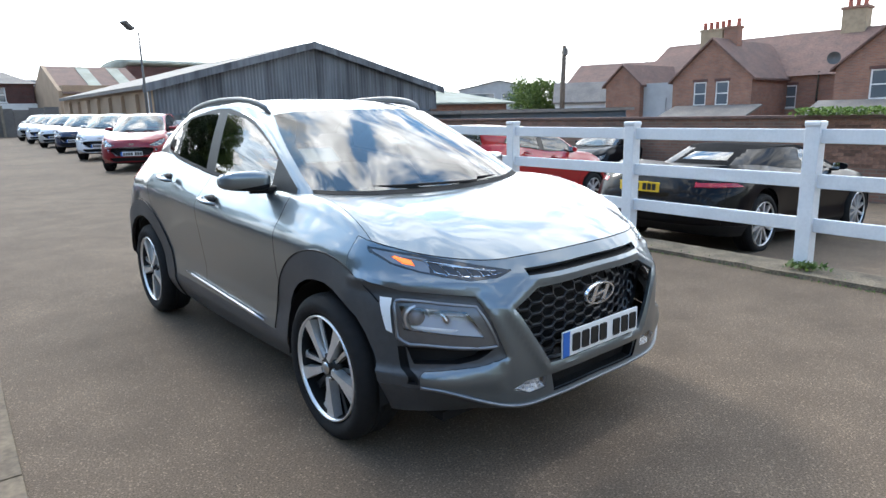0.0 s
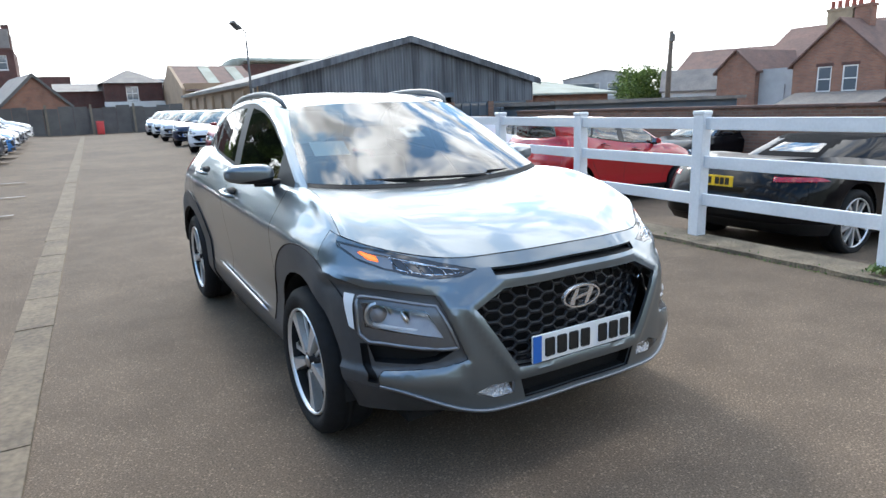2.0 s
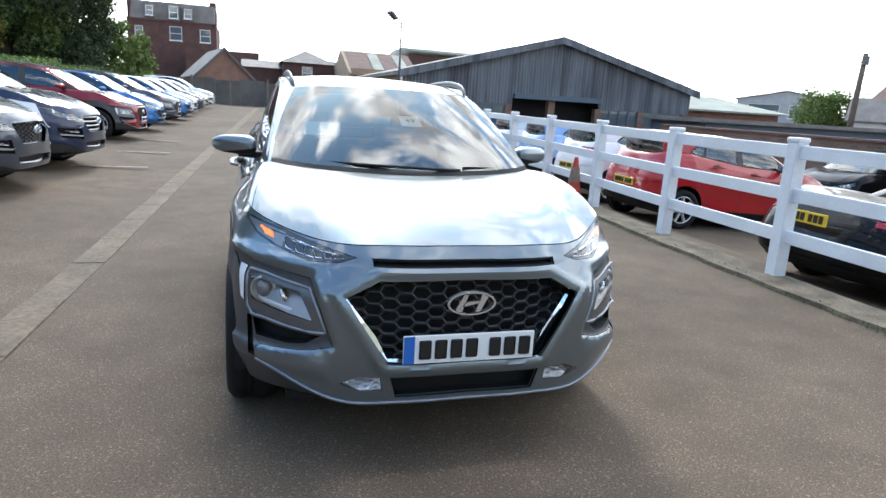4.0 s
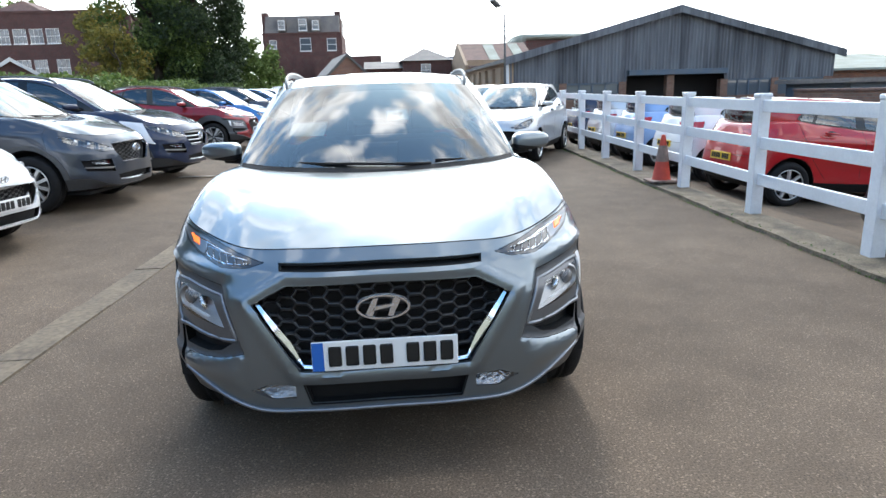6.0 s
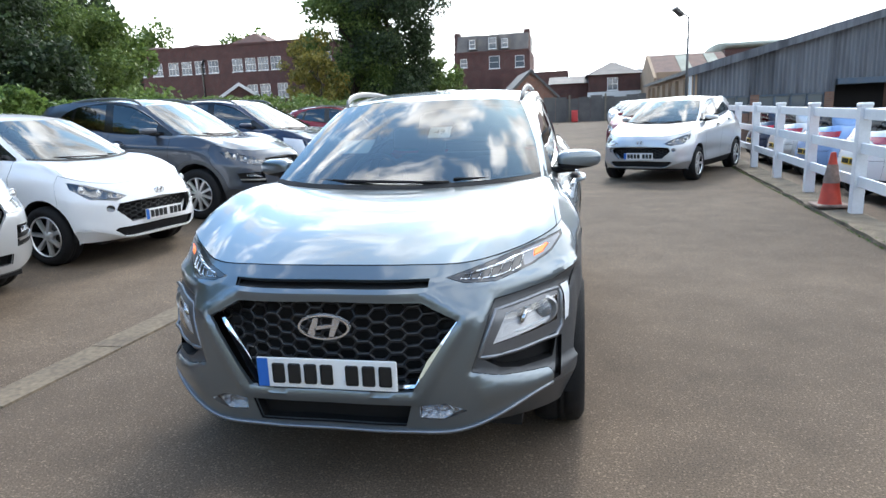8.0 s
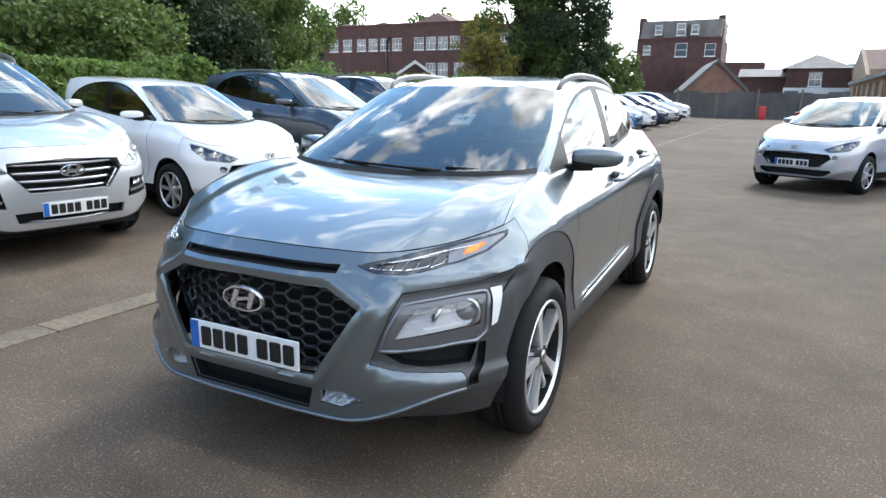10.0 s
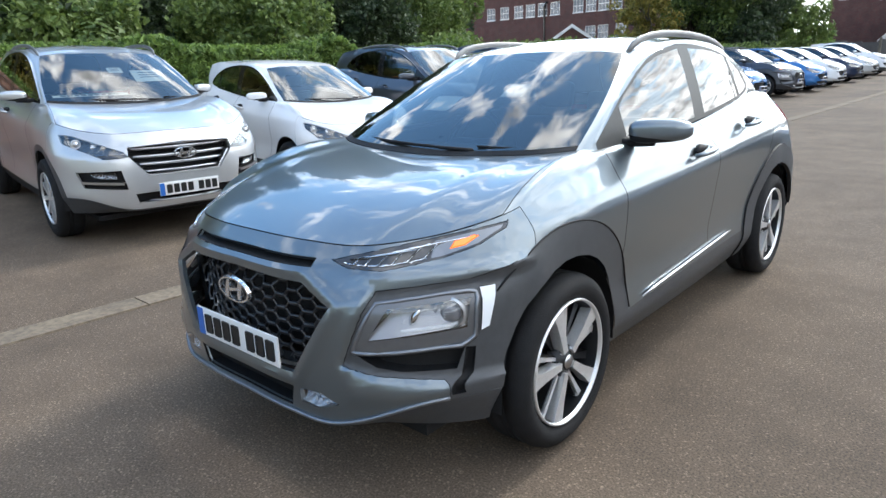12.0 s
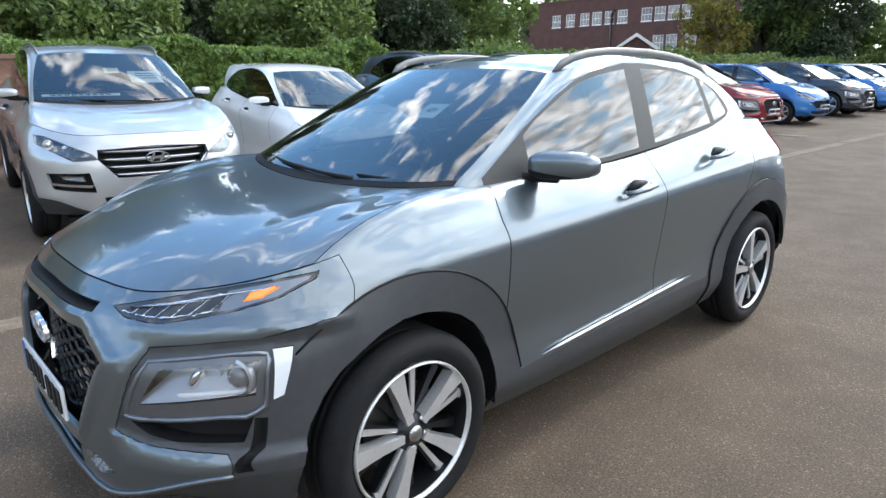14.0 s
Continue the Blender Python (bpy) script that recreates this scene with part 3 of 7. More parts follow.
class Shell:
    """A half-body mesh whose faces carry the name of the part they belong to; carve() cuts a convex outline and renames what is inside."""

    def __init__(self, rows, zones, namer):
        self.bm = bmesh.new()
        self.names = []
        self.tag = self.bm.faces.layers.int.new("part")
        grid = [[self.bm.verts.new(p) for p in r] for r in rows]
        for r in range(len(rows) - 1):
            for c in range(len(rows[0]) - 1):
                q = (grid[r][c], grid[r][c + 1], grid[r + 1][c + 1], grid[r + 1][c])
                pts = [v.co for v in q]
                if (pts[0] - pts[2]).length < 1e-5:
                    continue
                f = self.bm.faces.new(q)
                f[self.tag] = self.code(namer(zones[r], (c + 0.5) / STEP, f.calc_center_median()))
        bmesh.ops.remove_doubles(self.bm, verts=self.bm.verts, dist=1e-5)
        bmesh.ops.recalc_face_normals(self.bm, faces=self.bm.faces)

    def code(self, name):
        if name not in self.names:
            self.names.append(name)
        return self.names.index(name)

    def carve(self, name, poly, axis, ok=lambda c: True, only=None):
        ax = {"x": (1, 2), "y": (0, 2), "z": (0, 1)}[axis]
        lo = [min(p[i] for p in poly) - 0.03 for i in (0, 1)]
        hi = [max(p[i] for p in poly) + 0.03 for i in (0, 1)]

        def near():
            out = []
            for f in self.bm.faces:
                c = f.calc_center_median()
                if not ok(c):
                    continue
                vs = [(v.co[ax[0]], v.co[ax[1]]) for v in f.verts]
                if max(v[0] for v in vs) > lo[0] and min(v[0] for v in vs) < hi[0] and max(v[1] for v in vs) > lo[1] and min(v[1] for v in vs) < hi[1]:
                    out.append(f)
            return out
        fs = near()
        for a, b in zip(poly, poly[1:] + poly[:1]):
            geom = list({v for f in fs for v in f.verts}) + list({e for f in fs for e in f.edges}) + fs
            co, no = Vector((0, 0, 0)), Vector((0, 0, 0))
            co[ax[0]], co[ax[1]] = a
            no[ax[0]], no[ax[1]] = b[1] - a[1], -(b[0] - a[0])
            if no.length > 1e-6:
                r = bmesh.ops.bisect_plane(self.bm, geom=geom, dist=1e-5, plane_co=co, plane_no=no.normalized())
                fs = list({f for f in fs if f.is_valid} | {q for q in r["geom"] if isinstance(q, bmesh.types.BMFace)})
        k = self.code(name)
        keep = None if only is None else {self.code(o) for o in only}
        for f in fs:
            c = f.calc_center_median()
            if inside(poly, (c[ax[0]], c[ax[1]])) and (keep is None or f[self.tag] in keep):
                f[self.tag] = k

    def relief(self):
        """Models the bumper: panels round the lamps sunk, the corner below them swelling, a lip round the grille."""
        fs = [f for f in self.bm.faces if f.calc_center_median().y < -.20 and .27 < f.calc_center_median().z < .87]
        bmesh.ops.subdivide_edges(self.bm, edges=list({e for f in fs for e in f.edges}), cuts=1, use_grid_fill=True)
        self.bm.normal_update()
        pod = [(.508, .508), (.60, .482), (.79, .452), (.90, .452), (.90, .775), (.79, .765), (.585, .748)]
        corner = [(.53, .385), (.76, .405), (.80, .43), (.60, .462), (.53, .45)]
        hexa = [(-.1, .437), (.315, .437), (.472, .692), (.345, .762), (-.1, .762)]

        def depth(poly, x, z):
            """How far a point lies inside a convex outline (negative outside)."""
            d = 9.0
            for (ax, az), (bx, bz) in zip(poly, poly[1:] + poly[:1]):
                l = math.hypot(bx - ax, bz - az)
                d = min(d, ((bx - ax) * (z - az) - (bz - az) * (x - ax)) / l)
            return d

        def ease(d, w):
            q = min(1, max(0, d / w + .5))
            return q * q * (3 - 2 * q)
        moves = {}
        for v in self.bm.verts:
            x, y, z = v.co
            if y > -.20 or not .27 < z < .88 or x < -.01:
                continue
            k = -.017 * ease(depth(pod, x, z), .022)
            k += .012 * ease(depth(corner, x, z), .06)
            k += .012 * math.exp(-((depth(hexa, x, z) + .018) / .016) ** 2)
            k += .010 * math.exp(-((z - .775 - .02 * x) / .018) ** 2) * ease(x - .52, .1)
            n = v.normal.copy()
            if n.y > 0:
                n = -n
            moves[v] = n * k * min(1, (-.20 - y) / .08)
        for v, m in moves.items():
            v.co += m
            if abs(v.co.x - m.x) < 1e-4:
                v.co.x = 0.0

    def ease_glass(self):
        """Lays the side panes on one gently curved surface each car side, and the windscreen on another, so that they mirror without ripples."""
        for names, axis, terms in ((("front_window", "rear_side_window", "quarter_window", "window_frame"), 0, lambda c: (1, c.y, c.z, c.y ** 2, c.y * c.z, c.z ** 2, c.y ** 3)),
                                   (("windscreen",), 1, lambda c: (1, c.z, c.z ** 2, c.x ** 2, c.x ** 2 * c.z, c.x ** 4))):
            codes = {self.names.index(n) for n in names if n in self.names}
            vs = list({v for f in self.bm.faces if f[self.tag] in codes for v in f.verts})
            if len(vs) < 30:
                continue
            a = np.array([terms(v.co) for v in vs])
            b = np.array([v.co[axis] for v in vs])
            w = np.ones(len(b))
            for _ in range(4):
                k = np.linalg.lstsq(a * w[:, None], b * w, rcond=None)[0]
                w = 1 / (1 + (np.abs(b - a @ k) / .01) ** 2)
            for v, t in zip(vs, a @ k):
                t = float(t)
                v.co[axis] += max(-.03, min(.03, t - v.co[axis]))

    def take(self, name, both=True, side=0):
        """A bmesh of one part: both halves as one mesh, or one side alone (1: +x, -1: -x)."""
        if name not in self.names:
            return None
        k = self.names.index(name)
        out, seen = bmesh.new(), {}
        for sx in ((1, -1) if both else (side,)):
            seen = {}
            for f in self.bm.faces:
                if f[self.tag] != k:
                    continue
                vs = []
                for v in f.verts:
                    if v not in seen:
                        seen[v] = out.verts.new((v.co.x * sx, v.co.y, v.co.z))
                    vs.append(seen[v])
                try:
                    out.faces.new(vs if sx > 0 else vs[::-1])
                except ValueError:
                    pass
        if both:
            bmesh.ops.remove_doubles(out, verts=out.verts, dist=1e-5)
        return out if out.faces else None


def edged(bm, gap=0.0032, drop=0.012, lift=0.0, dark=False):
    """Rolls a panel's rim inward, so that gaps show between panels; lift pushes the whole panel outward."""
    if lift:
        bm.normal_update()
        for v in bm.verts:
            v.co += v.normal * lift
    before = set(bm.faces)
    r = bmesh.ops.inset_region(bm, faces=list(bm.faces), thickness=gap, depth=0.0, use_boundary=True, use_even_offset=True)
    # dark: the rim takes the black slot, painting the gap's shade
    if dark:
        for f in r["faces"]:
            f.material_index = 1
    rim = [v for v in bm.verts if v.is_boundary]
    bm.normal_update()
    for v in rim:
        v.co -= v.normal * (drop + lift)
    for e in {e for f in r["faces"] for e in f.edges if len(e.link_faces) == 2 and any(g in before and g not in r["faces"] for g in e.link_faces)}:
        e.smooth = False
    return bm


def islands(bm):
    """Each loose piece of a bmesh as a bmesh of its own."""
    todo, out = set(bm.faces), []
    while todo:
        group, edge = set(), [todo.pop()]
        while edge:
            f = edge.pop()
            group.add(f)
            for e in f.edges:
                for q in e.link_faces:
                    if q in todo:
                        todo.discard(q)
                        edge.append(q)
        piece, seen = bmesh.new(), {}
        for f in sorted(group, key=lambda q: q.index):
            for v in f.verts:
                if v not in seen:
                    seen[v] = piece.verts.new(v.co)
            piece.faces.new([seen[v] for v in f.verts])
        out.append(piece)
    bm.free()
    return out


def wheel(parent, x, y, r, side, width=0.225, rim=0.245, style="five", steer=0.0, spin=0.0):
    """A tyre on an alloy wheel with brake disc behind. side: 1 for +x."""
    w = new("wheel")
    w.parent = parent
    w.matrix_world = Matrix.Translation((x, y, r)) @ pose(0, 0, 0, 0, 0, steer) @ (Matrix.Identity(4) if side > 0 else pose(0, 0, 0, 0, 0, 180)) @ pose(0, 0, 0, spin, 0, 0)
    h = width / 2
    bm = bmesh.new()
    add_lathe(bm, [(rim, h - .018), (rim + .012, h - .004), (rim + .045, h + .003), (r - .03, h - .004), (r - .008, h - .022), (r, h - .05), (r, h - .075), (r - .006, h - .078), (r - .006, h - .084), (r, h - .087), (r, .012), (r - .006, .009), (r - .006, -.003), (r, -.006), (r, -h + .05), (r - .012, -h + .02), (rim + .03, -h), (rim, -h + .02)], 56)
    part("tyre", bm, M["rubber"], w, "black rubber tyre", True, 40)
    bm = bmesh.new()
    add_lathe(bm, [(rim - .002, h - .016), (rim - .005, h - .005), (rim - .010, h - .006), (rim - .014, h - .02)], 56)
    part("rim", bm, M["alloy"], w, "bright machined rim edge", True, 35)
    bm = bmesh.new()
    add_lathe(bm, [(rim - .014, h - .021), (rim - .026, h - .10), (rim - .03, -h + .03), (rim - .002, -h + .02)], 56)
    part("rim_barrel", bm, M["alloy_dark"], w, "dark rim barrel", True, 35)
    bm = bmesh.new()
    add_lathe(bm, [(.001, .02), (rim * .62, .02), (rim * .62, -.005), (.001, -.005)], 32)
    part("brake_disc", bm, M["disc"], w, "", False)
    if style == "five":
        # five machined blades, each beside a dark recess and a thinner dark-sided leg
        for k in range(5):
            a = 2 * math.pi * k / 5
            rot = Matrix.Rotation(a, 4, "X")
            fm = rot @ Matrix(((0, 0, 1, 0), (1, 0, 0, 0), (0, 1, 0, 0), (0, 0, 0, 1)))
            bm = bmesh.new()
            add_prism(bm, [(-.017, .045), (.010, .045), (.017, rim * .62), (.030, rim - .013), (.0, rim - .010), (-.034, rim - .013), (-.023, rim * .62)], fm @ Matrix.Translation((0, 0, h - .062)), .045)
            part("spoke", bm, M["alloy"], w)
            bm = bmesh.new()
            add_prism(bm, [(.018, .05), (.036, .05), (.098, rim - .045), (.070, rim - .028)], fm @ Matrix.Translation((0, 0, h - .085)), .04)
            part("spoke", bm, M["alloy_dark"], w, "dark grey inner spoke")
            bm = bmesh.new()
            add_prism(bm, [(.017, .052), (.029, .052), (.092, rim - .026), (.072, rim - .018)], fm @ Matrix.Translation((0, 0, h - .046)), .008)
            part("spoke_edge", bm, M["alloy"], w, "bright machined spoke edge")
            bm = bmesh.new()
            add_prism(bm, [(-.030, .06), (-.016, .06), (-.060, rim - .03), (-.090, rim - .045)], fm @ Matrix.Translation((0, 0, h - .10)), .04)
            part("spoke", bm, M["alloy_dark"], w, "dark grey inner spoke")
            bm = bmesh.new()
            add_prism(bm, [(.060, rim - .055), (.098, rim - .048), (.090, rim - .030), (.066, rim - .026)], fm @ Matrix.Translation((0, 0, h - .052)), .012)
            part("spoke_tip", bm, M["alloy"], w, "bright machined spoke tip")
        bm = bmesh.new()
        add_lathe(bm, [(.001, h - .018), (.030, h - .018), (.036, h - .026), (.062, h - .034), (.066, h - .08)], 24)
        part("hub", bm, M["alloy_dark"], w, "", True, 30)
        bm = bmesh.new()
        add_lathe(bm, [(.001, h - .012), (.024, h - .013), (.028, h - .02)], 24)
        part("hub_cap", bm, M["satin"], w, "", True, 30)
        for k in range(5):
            a = 2 * math.pi * (k + .5) / 5
            bm = bmesh.new()
            add_lathe(bm, [(.001, h - .026), (.008, h - .026), (.010, h - .05)], 8, Matrix.Translation((0, .05 * math.cos(a), .05 * math.sin(a))))
            part("wheel_nut", bm, M["chrome"], w, "", True, 30)
    else:
        n = 10 if style == "ten" else 7
        for k in range(n):
            rot = Matrix.Rotation(2 * math.pi * k / n, 4, "X")
            fm = rot @ Matrix(((0, 0, 1, 0), (1, 0, 0, 0), (0, 1, 0, 0), (0, 0, 0, 1)))
            bm = bmesh.new()
            add_prism(bm, [(-.014, .04), (.014, .04), (.019, rim - .018), (-.019, rim - .018)], fm @ Matrix.Translation((0, 0, h - .055)), .035)
            part("spoke", bm, M["alloy"], w)
        bm = bmesh.new()
        add_lathe(bm, [(.001, h - .016), (.03, h - .018), (.06, h - .03), (.06, h - .08)], 20)
        part("hub", bm, M["alloy"], w, "", True, 30)
    return w


def plate(parent, m, yellow=False, name="number_plate"):
    """A number plate 520 x 111 mm; its characters stay plain bars."""
    p = part(name, box(-.26, -.006, -.0555, .26, .004, .0555, .004), M["plate_yellow" if yellow else "plate_white"], parent, "yellow rear number plate" if yellow else "white front number plate with blue band")
    p.matrix_local = m
    if not yellow:
        part("blue_band", box(-.258, -.0075, -.053, -.217, -.004, .053), M["plate_blue"], p)
    x = -.200 if not yellow else -.225
    data = None
    for k in range(7):
        if k == 4:
            x += .033
        if data is None:
            data = part("character_bar", box(0, -.0085, -.037, .046, -.005, .037, .006), M["plate_ink"], p).data
            bar = data and p.children[-1]
        else:
            bar = new("character_bar", data)
            bar.parent = p
        bar.location = (x, 0, 0)
        x += .0605
    return p


def emblem(parent, m, w=.098, h=.049):
    """A plain oval ring with a slanted bar shape, in chrome."""
    bm = bmesh.new()
    n = 40
    outer = [(w * math.cos(2 * math.pi * k / n), h * math.sin(2 * math.pi * k / n)) for k in range(n)]
    inner = [(x * .89, z * .83) for x, z in outer]
    ring = []
    for (ox, oz), (ix, iz) in zip(outer, inner):
        ring.append([bm.verts.new(q) for q in ((ox, 0, oz), (ox * .97, -.012, oz * .95), (ix, -.012, iz), (ix, 0, iz))])
    for a, b in zip(ring, ring[1:] + ring[:1]):
        for k in range(3):
            bm.faces.new((a[k], a[k + 1], b[k + 1], b[k]))
    fm = Matrix(((1, 0, 0, 0), (0, 0, -1, 0), (0, 1, 0, 0), (0, 0, 0, 1)))
    sx, sz = w / .098, h / .049
    for poly in ([(-.062, -.024), (-.052, -.031), (-.038, -.034), (-.016, .034), (-.034, .034)], [(.016, -.034), (.034, -.034), (.062, .024), (.052, .031), (.038, .034)], [(-.040, -.013), (.026, .000), (.038, .012), (-.028, .003)]):
        add_prism(bm, [(u * sx, v * sz) for u, v in poly], fm, .011)
    bmesh.ops.recalc_face_normals(bm, faces=bm.faces)
    e = part("emblem", bm, M["badge"], parent, "oval chrome emblem", True, 30)
    e.matrix_local = m
    return e


def mirror_cap(parent, side, at, color, size=1.0):
    """A door mirror: a painted cap with a black wedge under it, on a black foot at the window's front corner."""
    g = new("door_mirror")
    g.parent = parent
    g.matrix_local = Matrix.Translation(at)
    s = side
    bm = bmesh.new()
    bmesh.ops.create_uvsphere(bm, u_segments=32, v_segments=24, radius=1.0)
    for v in bm.verts:
        x, y, z = v.co
        p = 3.2
        k = (abs(x) ** p + abs(y) ** p + abs(z) ** p) ** (1 / p)
        x, y, z = x / k, y / k, z / k
        taper = 1 - .10 * (x + 1) / 2 - .10 * max(0, x) ** 2
        top = .054 * z * taper if z > 0 else .060 * z * (1 - .30 * (x + 1) / 2)
        v.co = Vector((s * .116 * x, (.082 * (1 - .22 * (x + 1)) * min(y, .3) + .040 * (x + 1) - .02), top)) * size
    for co, no in (((0, 0, -.030 * size), (s * .16, 0, 1)), ((s * .070 * size, 0, 0), (1, 0, 0))):
        bmesh.ops.bisect_plane(bm, geom=list(bm.verts) + list(bm.edges) + list(bm.faces), dist=1e-6, plane_co=co, plane_no=no)

    def is_wedge(f):
        c = f.calc_center_median()
        return c.z + s * .16 * c.x < -.030 * size and s * c.x < .070 * size
    low = bm.copy()
    bmesh.ops.delete(bm, geom=[f for f in bm.faces if is_wedge(f)], context="FACES")
    bmesh.ops.delete(low, geom=[f for f in low.faces if not is_wedge(f)], context="FACES")
    for b in (bm, low):
        if s < 0:
            bmesh.ops.reverse_faces(b, faces=b.faces)
    part("mirror_cap", bm, color, g, "painted mirror cap", True, 50)
    part("mirror_shell", low, M["black_plastic"], g, "black lower mirror shell", True, 50)
    bm = box(-.095 * size, .036 * size, -.040 * size, .09 * size, .040 * size, .045 * size, .0)
    part("mirror_glass", bm, M["chrome"], g)
    bm = bmesh.new()
    add_tube(bm, [(-s * .02 * size, .0, -.052 * size), (-s * .10 * size, -.005, -.052 * size), (-s * .155 * size, -.03, -.050 * size), (-s * .185 * size, -.06, -.044 * size)], [.018, .026, .028, .022], 8, True, .75)
    part("mirror_arm", bm, M["black_plastic"], g, "", True, 50)
    return g


def wiper(parent, pts):
    bm = bmesh.new()
    pts = [Vector(p) + Vector((0, -.006, .004)) for p in pts]
    add_tube(bm, pts, [.010] + [.0075] * (len(pts) - 2) + [.005], 6, True, 1.0)
    return part("wiper", bm, M["black_plastic"], parent, "", True, 40)


def seat(parent, x, y, z):
    s = new("car_seat")
    s.parent = parent
    s.matrix_local = Matrix.Translation((x, y, z))
    part("cushion", box(-.25, -.26, 0, .25, .24, .16, .05), M["seat"], s, "", True, 40)
    bm = bmesh.new()
    add_box(bm, -.24, -.07, 0, .24, .07, .58, pose(0, .26, .10, -18, 0, 0), .05)
    part("backrest", bm, M["seat"], s, "", True, 40)
    bm = bmesh.new()
    add_box(bm, -.13, -.05, 0, .13, .05, .17, pose(0, .46, .71, -12, 0, 0), .04)
    part("headrest", bm, M["seat"], s, "", True, 40)


def cabin(parent, tx, ty, tz):
    """Floor, dash, wheel and seats behind the glass."""
    def T(x, y, z):
        return tx(x), ty(y), tz(z)
    bm = bmesh.new()
    add_box(bm, *T(-.74, .45, .28), *T(.74, 2.7, .34))
    add_box(bm, *T(-.62, 2.35, .34), *T(.62, 2.8, 1.02), None, .03)
    part("cabin_floor", bm, M["cabin"], parent)
    bm = bmesh.new()
    add_box(bm, *T(-.70, .50, .60), *T(.70, .92, .995), None, .05)
    add_box(bm, *T(-.62, .32, .80), *T(.62, .52, .99), None, .03)
    part("dashboard", bm, M["cabin"], parent, "", True, 40)
    bm = bmesh.new()
    ring = [Matrix.Translation(T(-.36, 1.02, .98)) @ pose(0, 0, 0, -25, 0, 0) @ Vector((.185 * math.cos(a), 0, .185 * math.sin(a))) for a in (2 * math.pi * k / 24 for k in range(25))]
    add_tube(bm, ring, .016, 8, False)
    add_box(bm, -.17, -.015, -.03, .17, .015, .03, Matrix.Translation(T(-.36, 1.02, .98)) @ pose(0, 0, 0, -25, 0, 0), .01)
    part("steering_wheel", bm, M["black_plastic"], parent, "", True, 40)
    for x, y in ((-.36, 1.45), (.36, 1.45)):
        seat(parent, tx(x), ty(y), tz(.42))
    bm = bmesh.new()
    add_box(bm, -.60, -.07, 0, .60, .07, .6, pose(0, ty(2.35), tz(.5), -18, 0, 0), .05)
    for x in (-.34, .34):
        add_box(bm, x - .12, -.05, 0, x + .12, .05, .15, pose(0, ty(2.53), tz(1.06), -14, 0, 0), .04)
    part("rear_seat", bm, M["seat"], parent, "", True, 40)


def ring_points(y0, z0, r, n=30, zmin=None):
    return [(y0 + r * math.cos(2 * math.pi * k / n), z0 + r * math.sin(2 * math.pi * k / n)) for k in range(n)]


def lamp_inside(lamp, s, skin):
    """A grey-shrouded projector, a bright bulb shield and a pale ledge under the headlamp's lens."""
    def under(x, z, back):
        p = min(skin, key=lambda c: (abs(c.x) - x) ** 2 + (c.z - z) ** 2)
        return Vector((s * x, p.y + back, z))
    way = Vector((s * .42, -.90, 0)).normalized()
    m = Matrix.Translation(under(.745, .660, .040)) @ way.to_track_quat("X", "Z").to_matrix().to_4x4()
    bm = bmesh.new()
    add_lathe(bm, [(.056, -.03), (.054, .004), (.046, .008), (.040, -.004), (.034, -.008)], 28, m)
    part("projector_shroud", bm, M["lamp_clear"], lamp, "satin grey projector shroud", True, 30)
    bm = bmesh.new()
    add_lathe(bm, [(.036, -.010), (.032, .002), (.024, .011), (.012, .016), (.0005, .018)], 24, m)
    part("projector", bm, M["projector_glass"], lamp, "dark glass projector lens", True, 60)
    bm = bmesh.new()
    add_lathe(bm, [(.0005, .018), (.012, .014), (.020, .006), (.023, -.004), (.020, -.02)], 18)
    bmesh.ops.scale(bm, vec=(1, .62, 1.5), verts=bm.verts)
    bmesh.ops.transform(bm, matrix=Matrix.Translation(under(.672, .655, .038)) @ way.to_track_quat("X", "Z").to_matrix().to_4x4() @ pose(0, 0, 0, -28 * s, 0, 0), verts=bm.verts)
    part("bulb_shield", bm, M["reflector"], lamp, "bright bulb shield", True, 60)
    bm = bmesh.new()
    add_tube(bm, [under(.605, .612, .03), under(.66, .612, .034), under(.73, .618, .034), under(.782, .628, .03)], [.006, .012, .012, .006], 8, True, .8)
    part("lamp_ledge", bm, M["drl"], lamp, "pale ledge along the lamp's foot", True, 50)


